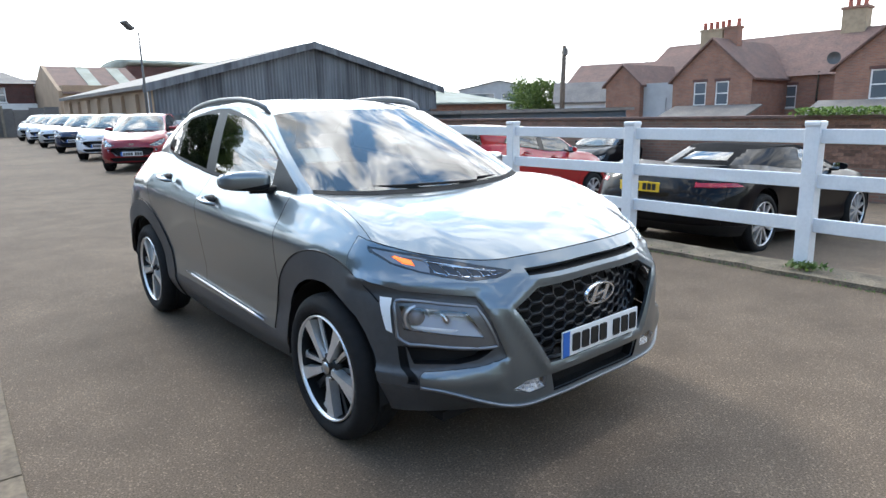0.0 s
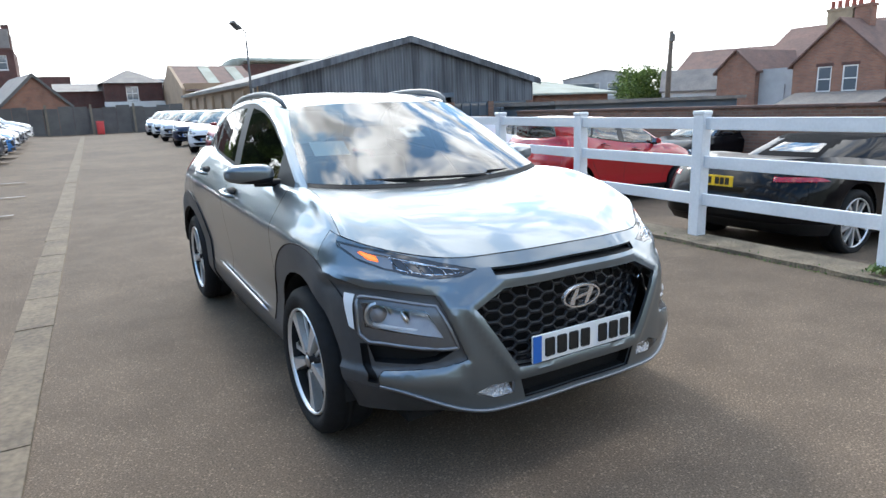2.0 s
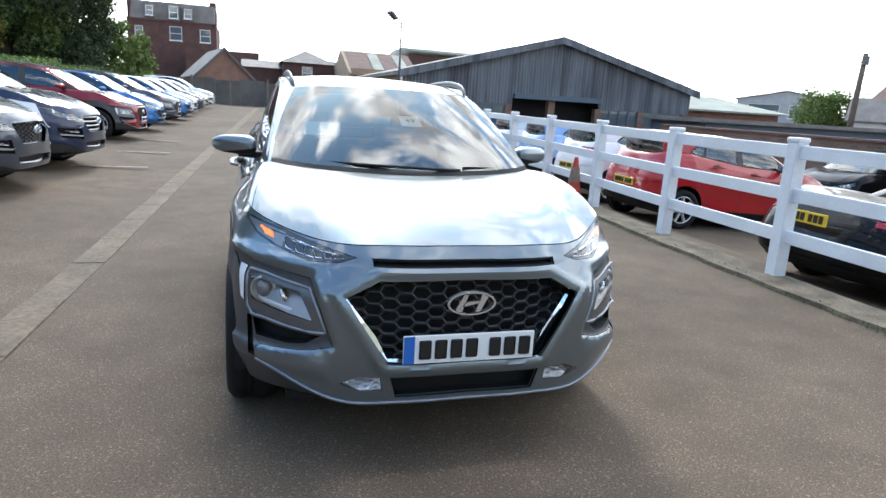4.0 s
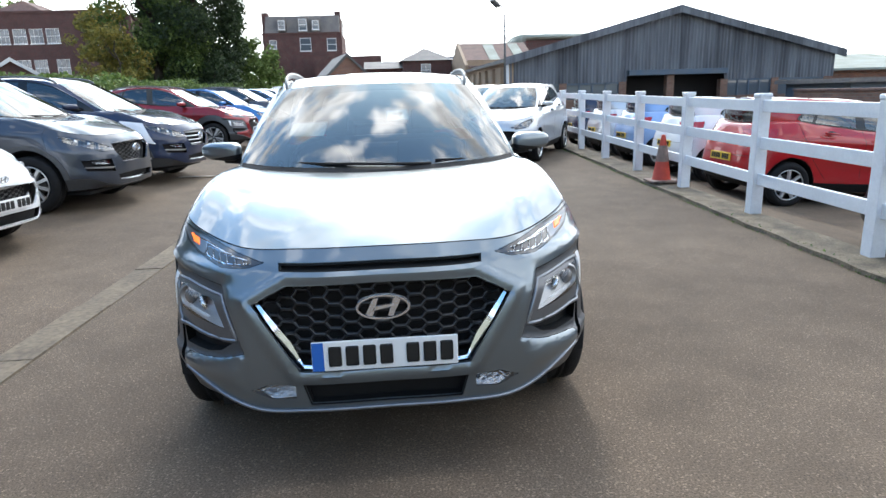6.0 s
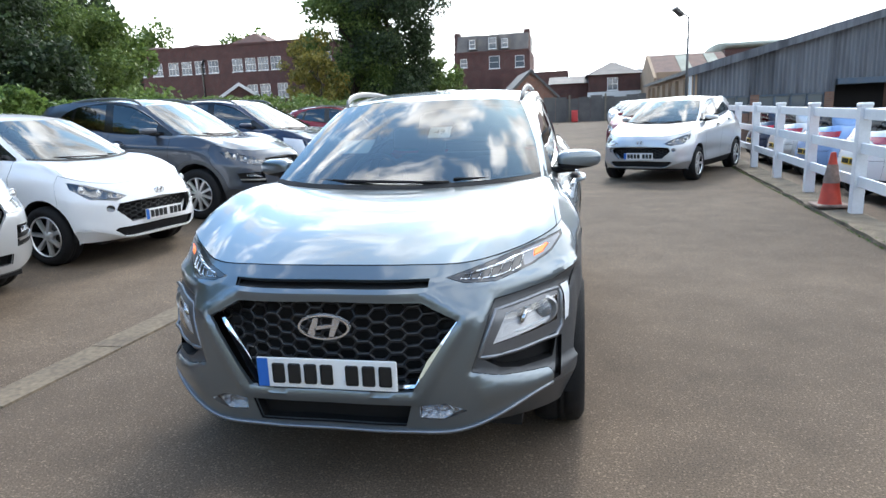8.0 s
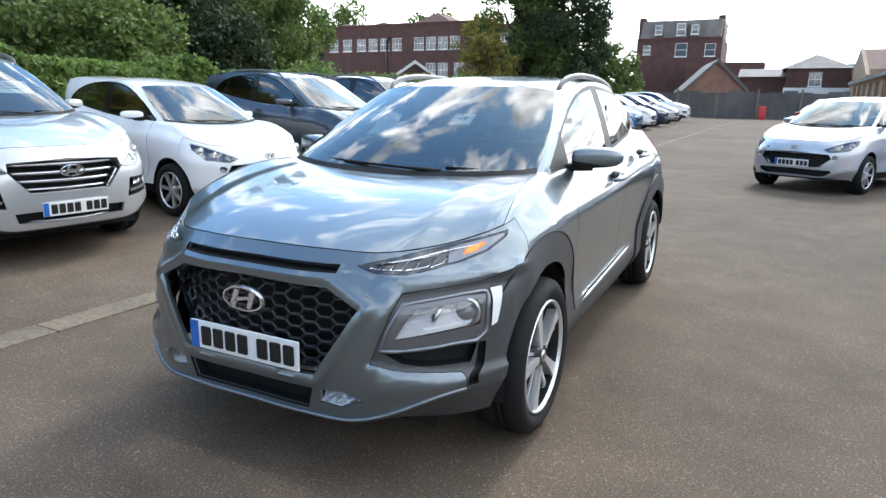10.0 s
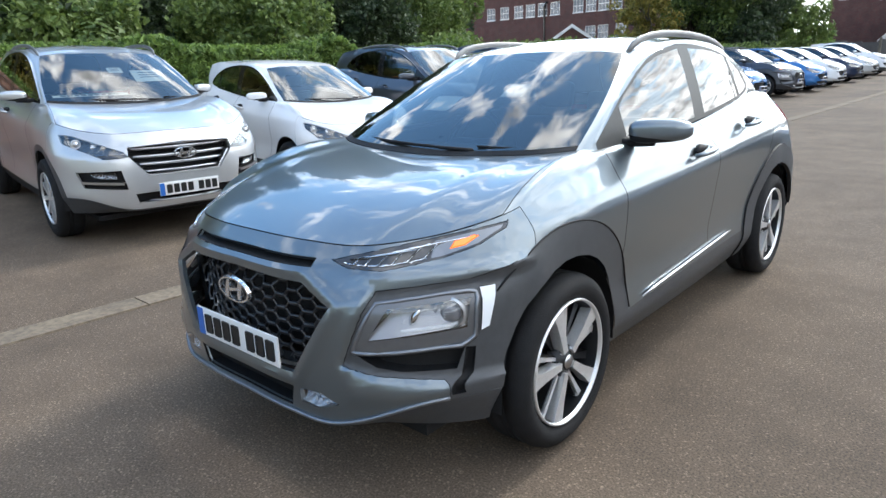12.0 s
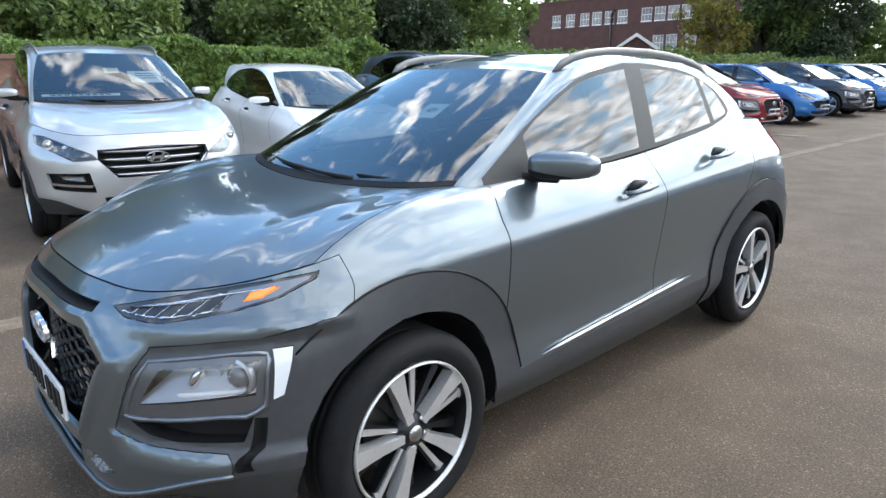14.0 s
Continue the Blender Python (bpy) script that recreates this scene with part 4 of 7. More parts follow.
def make_car(name, label, color, group="", fo=.84, wb=2.6, ro=.72, w=1.80, h=1.55, tyre=.334, rim=.245, style="five", face="kona", rails=True, tail_lift=0.0,
             clad="wide", body_z=1.0, hood_bump=.045, soft_top=False, interior=True, priv=True, spins=(0, 0, 0, 0), front_plate=True, rear_plate=False, cant_shift=0.0, low_front=0.0, net=False, film=False):
    """A car built from the shared body lines, stretched to its own overhangs, wheelbase, width and height."""
    def ty(y):
        return y * fo / .84 if y < 0 else (y * wb / 2.6 if y < 2.6 else wb + (y - 2.6) * ro / .72)

    def tx(x):
        return x * w / 1.80

    kz = h / 1.55

    def tz(z):
        return z * kz if body_z == 1.0 else (z * body_z if z < 1.05 else 1.05 * body_z + (z - 1.05) * (h - 1.05 * body_z) / .48)

    def TL(l, dy=0.0):
        out = []
        for x, y, z in l:
            yy, zz = ty(y + dy), tz(z)
            if low_front and y < .3:
                zz -= low_front * min(1, (.3 - y) / .7) * (1 if z > .6 else z / .6)
            if tail_lift and y > 1.9:
                zz += tail_lift * min(1, (y - 1.9) / .6) * max(0, (z - 1.1) / .4)
            out.append((tx(x), yy, zz))
        return out
    belt_l, cant_l = (BELT, CANT) if not soft_top else (SOFT_BELT, SOFT_CANT)
    lines = [TL(l) for l in (SILL, LIP, LOWER, WAIST, CREASE, EDGE, belt_l)] + [TL(cant_l, cant_shift)]
    if tail_lift:  # an upright tail: the roof runs on to the back
        l7 = lines[7]
        lines[7] = [(x, y + (.22 * min(1, max(0, (k - 8) / 2)) if k > 8 else 0), z) for k, (x, y, z) in enumerate(l7)]
    crown = [(lines[7][0][1], lines[7][0][2])] + [(ty(y + cant_shift) + (.2 * max(0, (y - 2.0) / .8) if tail_lift else 0), tz(z) + (tail_lift * .7 * max(0, (y - 2) / .8) if tail_lift else 0)) for y, z in (SOFT_CROWN if soft_top else CROWN)[1:-1]] + [(lines[7][-1][1], lines[7][-1][2])]

    def namer(zone, u, c):
        kind, i = zone
        if kind == "roof":
            return "roof"
        if kind == "glass":
            if soft_top and u >= 4.0:
                return "rear_window" if u > 10.9 and 3 <= i <= 6 else "pillar"
            return ("cowl" if i == 0 else "windscreen") if u < 4.0 else ("rear_window" if u > 10.3 else "pillar")
        if kind == "deck":
            return "bonnet" if u < 4.1 else ("fender" if u < 6.05 else ("quarter" if u < 10.2 else "tailgate"))
        if i == 0:
            return "front_skirt" if u < 5 else ("side_skirt" if u < 9 else "rear_skirt")
        if u < 4.35:
            return "front_bumper"
        if u < 6.0:
            return "fender"
        return "quarter" if u < 10.3 else ("rear_bumper" if c.z < .72 * kz else "tailgate")
    rows, zones = car_grid([l for l in lines], crown, hood_bump)
    sh = Shell(rows, zones, namer)
    if face == "kona":
        sh.relief()
    P = lambda poly: [(ty(y), tz(z)) for y, z in poly]  # side outlines, given on the shared body
    F = lambda poly: [(tx(x), tz(z) - (low_front if z > .3 else 0)) for x, z in poly]
    side_ok = lambda c: c.x > tx(.35)
    front_ok = lambda c: c.y < ty(-.1)
    body = ("fender", "quarter", "pillar", "side_skirt", "front_bumper")
    sh.carve("door_front", P([(.52, .40), (1.51, .40), (1.51, 1.452), (1.25, 1.452), (.62, 1.12), (.47, 1.06), (.44, .95), (.44, .60)]), "x", side_ok, body)
    sh.carve("door_rear", P([(1.51, .40), (2.05, .40), (2.30, .70), (2.46, 1.0), (2.50, 1.2), (2.12, 1.43), (1.51, 1.452)]), "x", side_ok, body)
    if clad == "wide":
        sh.carve("sill_cladding", P([(.35, .15), (2.3, .15), (2.3, .405), (.35, .372)]), "x", side_ok)
        sh.carve("clad_front", P([(-.56, .36), (-.1, .36), (-.1, .80), (-.30, .797), (-.56, .737)]), "x", lambda c: c.x > tx(.7), ("front_bumper", "fender"))
    for yc, nm in ((0.0, "clad_front"), (wb, "clad_rear")):
        R = {"wide": .535, "thin": .455}.get(clad, .43) * tyre / .334
        if clad:
            sh.carve(nm, ring_points(yc, tyre, R), "x", lambda c: c.x > tx(.6), ("fender", "quarter", "front_bumper", "door_front", "door_rear", "rear_bumper", "tailgate", "sill_cladding"))
        sh.carve("hole", ring_points(yc, tyre + .01, tyre * 1.185, 30), "x", lambda c: c.x > tx(.45))
    # side glass and its dark surround
    if not soft_top:
        high = lambda c: c.x > tx(.35) and c.z > tz(1.03)
        sh.carve("window_frame", P([(.46, 1.058), (1.2, 1.079), (1.65, 1.112), (2.24, 1.168), (2.44, 1.205), (2.50, 1.238), (2.46, 1.29), (2.355, 1.36), (2.25, 1.40), (2.13, 1.437), (1.98, 1.463), (1.79, 1.480), (1.65, 1.486), (1.505, 1.482), (1.36, 1.468), (1.225, 1.444), (1.10, 1.408), (.97, 1.357), (.75, 1.252), (.46, 1.085)]), "x", high, ("door_front", "door_rear", "quarter", "pillar", "fender"))
        sh.carve("front_window", P([(.715, 1.083), (1.2, 1.098), (1.455, 1.117), (1.495, 1.459), (1.36, 1.445), (1.225, 1.424), (1.10, 1.391), (.97, 1.342), (.80, 1.265), (.715, 1.215)]), "x", high, ("window_frame",))
        sh.carve("rear_side_window", P([(1.60, 1.127), (2.22, 1.186), (2.15, 1.42), (2.0, 1.443), (1.85, 1.456), (1.63, 1.462)]), "x", high, ("window_frame",))
        sh.carve("quarter_window", P([(2.275, 1.193), (2.44, 1.222), (2.455, 1.24), (2.36, 1.335), (2.215, 1.408), (2.20, 1.405)]), "x", high, ("window_frame",))
    else:
        sh.carve("front_window", P([(.80, 1.085), (1.42, 1.105), (1.46, 1.30), (1.40, 1.40), (1.28, 1.42), (1.08, 1.335), (.90, 1.225)]), "x", lambda c: c.x > tx(.35) and c.z > tz(1.05))
    if film:
        sh.carve("film", P([(-.47, .60), (-.12, .66), (.02, .93), (-.30, .90)]), "x", lambda c: c.x > tx(.45))
    # thin strips along the door edges, blackened for the shade in the gaps
    for gap, a, b in (("front_gap", (.44, .95), (.44, .60)), ("front_gap", (.44, .60), (.52, .40)), ("mid_gap", (1.51, .40), (1.51, 1.10)), ("rear_gap", (2.05, .40), (2.30, .70)), ("rear_gap", (2.30, .70), (2.46, 1.0)), ("rear_gap", (2.46, 1.0), (2.50, 1.2)), ("front_gap", (.44, .95), (.47, 1.057))):
        l = math.hypot(b[0] - a[0], b[1] - a[1])
        nx, nz = .0032 * (b[1] - a[1]) / l, -.0032 * (b[0] - a[0]) / l
        sh.carve(gap, P([(a[0] - nx, a[1] - nz), (b[0] - nx, b[1] - nz), (b[0] + nx, b[1] + nz), (a[0] + nx, a[1] + nz)]), "x", side_ok, ("door_front", "door_rear", "quarter", "fender"))
    # nose
    if face == "kona":
        sh.carve("clad_front", F([(.508, .508), (.60, .482), (.79, .452), (.88, .452), (.88, .775), (.79, .765), (.585, .748)]), "y", lambda c: c.y < ty(-.3), ("front_bumper", "fender"))
        sh.carve("headlamp_frame", F(LAMP_POD), "y", front_ok)
        sh.carve("curtain", F([(.548, .543), (.60, .505), (.66, .488), (.775, .482), (.79, .556), (.60, .5455)]), "y", front_ok)
        sh.carve("air_slot", F([(.783, .405), (.806, .405), (.808, .548), (.790, .550)]), "y", front_ok)
        sh.carve("headlamp", F([(.578, .590), (.792, .615), (.793, .708), (.622, .690)]), "y", front_ok)
        low_x, low_z = (.424, .483, .585, .698, .767, .804), (.826, .807, .802, .826, .857, .900)
        sh.carve("daylight_lamp", F([*zip(low_x, low_z), (.802, .916)]), "y", front_ok)
        # the lamp's slanted white guides, then the flasher towards its outer end
        base = lambda x: float(np.interp(x, low_x, low_z)) + .007
        rim_z = lambda x: .8265 + (x - .424) * .2365 - .008
        hh = lambda x: base(x) + .80 * (rim_z(x) - base(x))
        for k in range(6):
            x0, x1 = .468 + .0335 * k, .468 + .0335 * (k + 1) - .005
            sh.carve("light_guide", F([(x0, base(x0)), (x1, base(x1)), (x1 + .010, hh(x1 + .010)), (x0 + .010, hh(x0 + .010))]), "y", front_ok, ("daylight_lamp",))
            sh.carve("daylight_lamp", F([(x0 + .001, base(x0) + .0055), (x1 - .006, base(x1) + .0055), (x1 + .005, hh(x1 + .005) - .001), (x0 + .010, hh(x0 + .010))]), "y", front_ok, ("light_guide",))
        sh.carve("clear_end", F([(.676, .828), (.698, .832), (.764, .862), (.797, .901), (.796, .910), (.70, .884), (.662, .874)]), "y", front_ok, ("daylight_lamp",))
        sh.carve("indicator", F([(.706, .850), (.736, .858), (.760, .884), (.748, .888), (.708, .872)]), "y", front_ok, ("daylight_lamp", "clear_end"))
        sh.carve("grille_hole", F([(-.01, .445), (.305, .445), (.462, .69), (.340, .752), (-.01, .757)]), "y", front_ok)
        sh.carve("slot", F([(-.01, .803), (.36, .803), (.362, .826), (-.01, .828)]), "y", front_ok)
        sh.carve("intake", F([(-.01, .315), (.275, .313), (.298, .392), (-.01, .394)]), "y", front_ok)
        sh.carve("fog_lamp", F([(.33, .39), (.42, .396), (.485, .37), (.41, .342), (.33, .346)]), "y", front_ok)
        sh.carve("side_reflector", P([(-.425, .735), (-.378, .737), (-.417, .61), (-.443, .60)]), "x", lambda c: c.x > tx(.7))
        hexa = [(.315, .437), (.472, .692), (.345, .762), (-.345, .762), (-.472, .692), (-.315, .437)]
    elif face == "tucson":
        sh.carve("headlamp", F([(.44, .70), (.60, .69), (.80, .80), (.80, .86), (.74, .855), (.46, .735)]), "y", front_ok)
        sh.carve("grille_hole", F([(-.01, .55), (.30, .55), (.43, .70), (.42, .765), (-.01, .785)]), "y", front_ok)
        sh.carve("intake", F([(-.01, .33), (.40, .345), (.42, .41), (-.01, .42)]), "y", front_ok)
        sh.carve("curtain", F([(.47, .455), (.74, .475), (.77, .59), (.50, .60)]), "y", front_ok)
        sh.carve("fog_lamp", F([(.53, .54), (.67, .55), (.69, .585), (.545, .585)]), "y", front_ok, ("curtain",))
        sh.carve("fog_blade", F([(.49, .488), (.745, .503), (.748, .525), (.495, .512)]), "y", front_ok, ("curtain",))
        hexa = [(.31, .54), (.44, .70), (.43, .775), (-.43, .775), (-.44, .70), (-.31, .54)]
    else:
        sh.carve("headlamp", F([(.44, .735), (.56, .70), (.74, .72), (.81, .83), (.80, .89), (.70, .86)]), "y", front_ok)
        sh.carve("grille_hole", F([(-.01, .465), (.42, .465), (.57, .60), (.53, .665), (-.01, .69)]), "y", front_ok)
        sh.carve("intake", F([(-.01, .325), (.50, .315), (.60, .395), (.57, .415), (-.01, .425)]), "y", front_ok)
        sh.carve("fog_lamp", F([(.615 + .034 * math.cos(a), .62 + .034 * math.sin(a)) for a in (2 * math.pi * k / 12 for k in range(12))]), "y", front_ok)
        hexa = [(.42, .46), (.58, .60), (.535, .672), (-.535, .672), (-.58, .60), (-.42, .46)]
    # tail lamp
    sh.carve("tail_lamp", P([(2.93, .99), (3.2, .96), (3.2, 1.07), (2.86, 1.10)] if not soft_top else [(2.93, .895), (3.3, .875), (3.3, .935), (3.0, .945)]), "x", lambda c: c.x > tx(.3 if not soft_top else .52))

    sh.ease_glass()
    car = thing(name, label, "car", group)
    C = color
    glass_f = M["glass"]
    glass_r = M["privacy"] if priv else M["glass"]
    for nm, m, label_, both in (("bonnet", C, "", 1), ("cowl", M["black_plastic"], "black plastic panel under the windscreen", 1), ("front_bumper", C, "", 1), ("roof", C, "", 1), ("tailgate", C, "", 1), ("rear_bumper", C, "", 1), ("front_skirt", C if face == "hatch" else M["clad"], "" if face == "hatch" else "dark grey plastic lower lip", 1), ("rear_skirt", M["black_plastic"], "black plastic lower lip", 1), ("side_skirt", M["black_plastic"], "black plastic sill edge", 0),
                                ("fender", C, "", 0), ("quarter", C, "", 0), ("pillar", C, "", 0), ("door_front", C, "", 0), ("door_rear", C, "", 0),
                                ("front_gap", M["black_plastic"], "black strip painting the shade of the gap beside the door", 0), ("mid_gap", M["black_plastic"], "black strip painting the shade of the gap between the doors", 0), ("rear_gap", M["black_plastic"], "black strip painting the shade of the gap beside the door", 0), ("clad_front", M["clad"], "grey plastic wheel arch cladding", 0), ("clad_rear", M["clad"], "grey plastic wheel arch cladding", 0), ("sill_cladding", M["clad"], "grey plastic sill cladding", 0)):
        real = {"clad_front": "arch_cladding", "clad_rear": "arch_cladding", "fender": "front_wing", "quarter": "rear_wing", "door_front": "front_door", "door_rear": "rear_door", "front_gap": "shut_line", "mid_gap": "shut_line", "rear_gap": "shut_line"}.get(nm, nm)
        for s in ((0,) if both else (1, -1)):
            bm = sh.take(nm, bool(both), s)
            if bm:
                if nm.endswith("_gap"):
                    for piece in islands(bm):
                        part("shut_line", piece, m, car, label_, True, 38)
                    continue
                if nm == "clad_rear" and clad == "wide":
                    edged(bm, gap=.006, drop=.012, lift=.009, dark=True)
                elif not nm.startswith("clad") and not nm.endswith("_gap") and nm not in ("roof", "pillar"):
                    edged(bm, gap=.0027, drop=.016, dark=nm not in ("roof", "pillar", "cowl", "front_skirt", "rear_skirt", "side_skirt", "front_bumper"))
                part(real, bm, [m, M["black_plastic"]], car, label_, True, 38)
    for nm, m in (("windscreen", glass_f), ("rear_window", glass_r)):
        bm = sh.take(nm)
        if bm:
            part(nm, bm, m, car, "", True, 60).visible_shadow = False
    for nm, m in (("window_frame", M["frame_grey"] if clad == "wide" else M["gloss_black"]), ("front_window", M["side_glass"]), ("rear_side_window", glass_r), ("quarter_window", glass_r)):
        for s in (1, -1):
            bm = sh.take(nm, False, s)
            if bm:
                p = part(nm, edged(bm, .004, .006), m, car, "", True, 60)
                if "window" in nm and nm != "window_frame":
                    p.visible_shadow = False
    for s in (1, -1):
        bm = sh.take("film", False, s)
        if bm:
            part("wing_film" if s < 0 else "front_wing", edged(bm, .002, .01, .003 if s < 0 else 0.0), M["film"] if s < 0 else C, car, "white protective film on the wing" if s < 0 else "", True, 60)
    # nose details
    fz = lambda z: tz(z) - (low_front if z > .3 else 0)
    back = ty(-.66) if face == "kona" else ty(-.64)
    if "grille_hole" in sh.names:
        hx = [(tx(x), fz(z)) for x, z in hexa]
        zs = [p[1] for p in hx]
        zlo, zhi = min(zs), max(zs)
        part("grille_backing", box(tx(-.46 if face == "kona" else -.58), back, zlo, tx(.46 if face == "kona" else .58), back + .03, zhi), M["black_plastic"], car)
        g = new("grille")
        g.parent = car
        yf = lambda x, z: ty(-.775) + .10 * (x / tx(.47)) ** 2 + (.02 if z > fz(.70) else 0)
        bm = bmesh.new()
        half = lambda z: np.interp(z, sorted(zs)[::2], [min(abs(x) for x, zz in hx if abs(zz - q) < 1e-6) if True else 0 for q in sorted(zs)[::2]])
        if face == "tucson" and not net:
            for k in range(4):
                z = zlo + (zhi - zlo) * (k + .5) / 4
                hw = half(z) - .015
                pts = [(x, yf(x, z), z) for x in np.linspace(-hw, hw, 13)]
                bmk = bmesh.new()
                add_tube(bmk, pts, .020, 8, True, .7)
                part("grille_bar", bmk, M["satin"], g, "satin silver bar", True, 40)
        else:
            # a net of flattened hexagonal cells, each lip deeper below
            cw, ch = .078, .047
            zz_, hw_ = [], []
            for q in range(13):
                z = zlo + (zhi - zlo) * q / 12
                cuts = [x0 + (x1 - x0) * (z - z0) / (z1 - z0) for (x0, z0), (x1, z1) in zip(hx, hx[1:] + hx[:1]) if abs(z1 - z0) > 1e-6 and min(z0, z1) - 1e-6 <= z <= max(z0, z1) + 1e-6]
                zz_.append(z); hw_.append(max(cuts))
            for col in range(-9, 10):
                for r in range(-1, int((zhi - zlo) / ch) + 2):
                    cx, cz = col * cw * .75, zlo + r * ch + (ch / 2 if col % 2 else 0)
                    if cz < zlo - .02 or cz > zhi + .02 or abs(cx) > float(np.interp(cz, zz_, hw_)) + .02:
                        continue
                    for pa, pb, thick in (((-.25, .5), (.25, .5), .0088), ((-.5, 0), (-.25, .5), .0066), ((.25, .5), (.5, 0), .0066)):
                        ends = []
                        for u, v in (pa, pb):
                            z = min(max(cz + v * ch, zlo), zhi)
                            lim = float(np.interp(z, zz_, hw_)) + .006
                            x = min(max(cx + u * cw, -lim), lim)
                            ends.append((x, yf(x, z) + .020, z))
                        if (Vector(ends[0]) - Vector(ends[1])).length > .004:
                            add_tube(bm, ends, thick, 5, False)
            part("grille_net", bm, M["net"], g, "black honeycomb mesh", True, 60)
        # frame round the grille, brighter towards its lower corners
        bm = bmesh.new()
        pts = []
        for (x0, z0), (x1, z1) in zip(hx, hx[1:] + hx[:1]):
            for q in range(6):
                x, z = x0 + (x1 - x0) * q / 6, z0 + (z1 - z0) * q / 6
                pts.append((x, yf(x, z) - .012, z))
        mid = zlo + (zhi - zlo) * .80
        for upper in (True, False):
            bm = bmesh.new()
            rings = []
            for p in pts:
                p = Vector(p)
                cdir = Vector((p.x, 0, p.z - (zlo + zhi) / 2)).normalized()
                t = 1.0 if face != "kona" else (.6 + 1.9 * max(0, 1 - abs(p.z - zlo - .09) / .16) * min(1, abs(p.x) / .3))
                rings.append([bm.verts.new(p + cdir * .010 + Vector((0, .02, 0))), bm.verts.new(p + cdir * .006 + Vector((0, -.008, 0))), bm.verts.new(p - cdir * .010 * t + Vector((0, -.004, 0))), bm.verts.new(p - cdir * .014 * t + Vector((0, .05, 0)))])
            for (a, b), (pa, pb) in zip(zip(rings, rings[1:] + rings[:1]), zip(pts, pts[1:] + pts[:1])):
                if ((pa[2] + pb[2]) / 2 > mid) == upper:
                    for k in range(3):
                        bm.faces.new((a[k], a[k + 1], b[k + 1], b[k]))
            bmesh.ops.delete(bm, geom=[v for v in bm.verts if not v.link_faces], context="VERTS")
            bmesh.ops.recalc_face_normals(bm, faces=bm.faces)
            part("grille_frame", bm, (M["satin_grey"] if upper else M["chrome"]) if face == "kona" else M["satin"], g, "grey upper surround" if upper else "chrome lower surround", True, 35)
    for nm, depth in (("slot", .05), ("intake", .06), ("curtain", .05), ("air_slot", .03)):
        for s in ((0,) if nm not in ("curtain", "air_slot") else (1, -1)):
            bm = sh.take(nm, s == 0, s)
            if bm:
                outer = list(bm.faces)
                r = bmesh.ops.extrude_face_region(bm, geom=outer, use_keep_orig=False)
                bmesh.ops.translate(bm, verts=[q for q in r["geom"] if isinstance(q, bmesh.types.BMVert)], vec=(-s * .3 * depth, depth, 0))
                bmesh.ops.delete(bm, geom=[f for f in outer if f.is_valid], context="FACES_ONLY")
                part({"slot": "upper_slot", "intake": "lower_intake", "curtain": "air_curtain", "air_slot": "air_slot"}[nm], bm, M["black_plastic"], car, "", True, 60)
    for s in (1, -1):
        bm = sh.take("headlamp_frame", False, s)
        if bm:
            part("headlamp_frame", bm, M["lamp_surround"], car, "satin grey headlamp surround", True, 40)
        bm = sh.take("headlamp", False, s)
        if bm:
            g = new("headlamp")
            g.parent = car
            bowl = bm.copy()
            bowl_pts = [v.co.copy() for v in bm.verts]
            ctr = sum((v.co for v in bm.verts), Vector()) / len(bm.verts)
            part("lens", bm, M["lens"], g, "clear lamp lens", True, 60).visible_shadow = False
            for v in bowl.verts:
                v.co = ctr + (v.co - ctr) * .99 + Vector((-s * .01, .045 + .75 * (v.co.z - ctr.z), 0))
            part("lamp_bowl", bowl, M["bowl"] if face == "kona" else M["lamp_black"], g, "", True, 60)
            if face == "kona":
                lamp_inside(g, s, bowl_pts)
            for dx, rr in (() if face == "kona" else ((.07, .04), (-.04, .03))):
                b2 = bmesh.new()
                c2 = ctr + Vector((s * dx, .02 + .9 * dx, .25 * dx))
                rings = []
                for rad, yy in ((rr, .0), (rr * .95, -.012), (rr * .78, -.014), (rr * .70, .0), (rr * .5, -.016), (.001, -.024)):
                    rings.append([b2.verts.new(c2 + Vector((rad * math.cos(a), yy, rad * math.sin(a)))) for a in (2 * math.pi * q / 20 for q in range(20))])
                for a, b in zip(rings, rings[1:]):
                    for q in range(20):
                        b2.faces.new((a[q], a[(q + 1) % 20], b[(q + 1) % 20], b[q]))
                part("projector", b2, M["lamp_clear"] if dx > 0 else M["reflector"], g, "round lamp projector", True, 30)
        bm = sh.take("daylight_lamp", False, s)
        if bm:
            g = new("daylight_lamp")
            g.parent = car
            part("lamp_housing", edged(bm, .002, .004), M["lamp_black"], g, "black sliver-shaped lamp housing", True, 60)
            part("light_guide", edged(sh.take("light_guide", False, s), .003, .004, .002), M["lamp_silver"], g, "white slanted light guides", True, 40)
            part("clear_lens", edged(sh.take("clear_end", False, s), .002, .004), M["satin_grey"], g, "", True, 60)
            part("indicator", edged(sh.take("indicator", False, s), .004, .004, .002), M["amber"] if name == "parked_suv" else M["lamp_clear"], g, "amber indicator", True, 60)
        bm = sh.take("fog_lamp", False, s)
        if bm:
            g = new("fog_lamp")
            g.parent = car
            bed = bm.copy()
            part("lens", bm, M["lens"], g, "clear fog lamp lens", True, 60).visible_shadow = False
            zc = sum(v.co.z for v in bed.verts) / len(bed.verts)
            for v in bed.verts:
                v.co.y += .03 + 1.0 * (v.co.z - zc)
            part("lamp_bowl", bed, M["fluted"], g, "fluted bright lamp bowl", True, 60)
        bm = sh.take("fog_blade", False, s)
        if bm:
            part("fog_blade", edged(bm, .003, .02, .006), M["satin"], car, "satin silver blade below the fog lamp", True, 40)
        bm = sh.take("side_reflector", False, s)
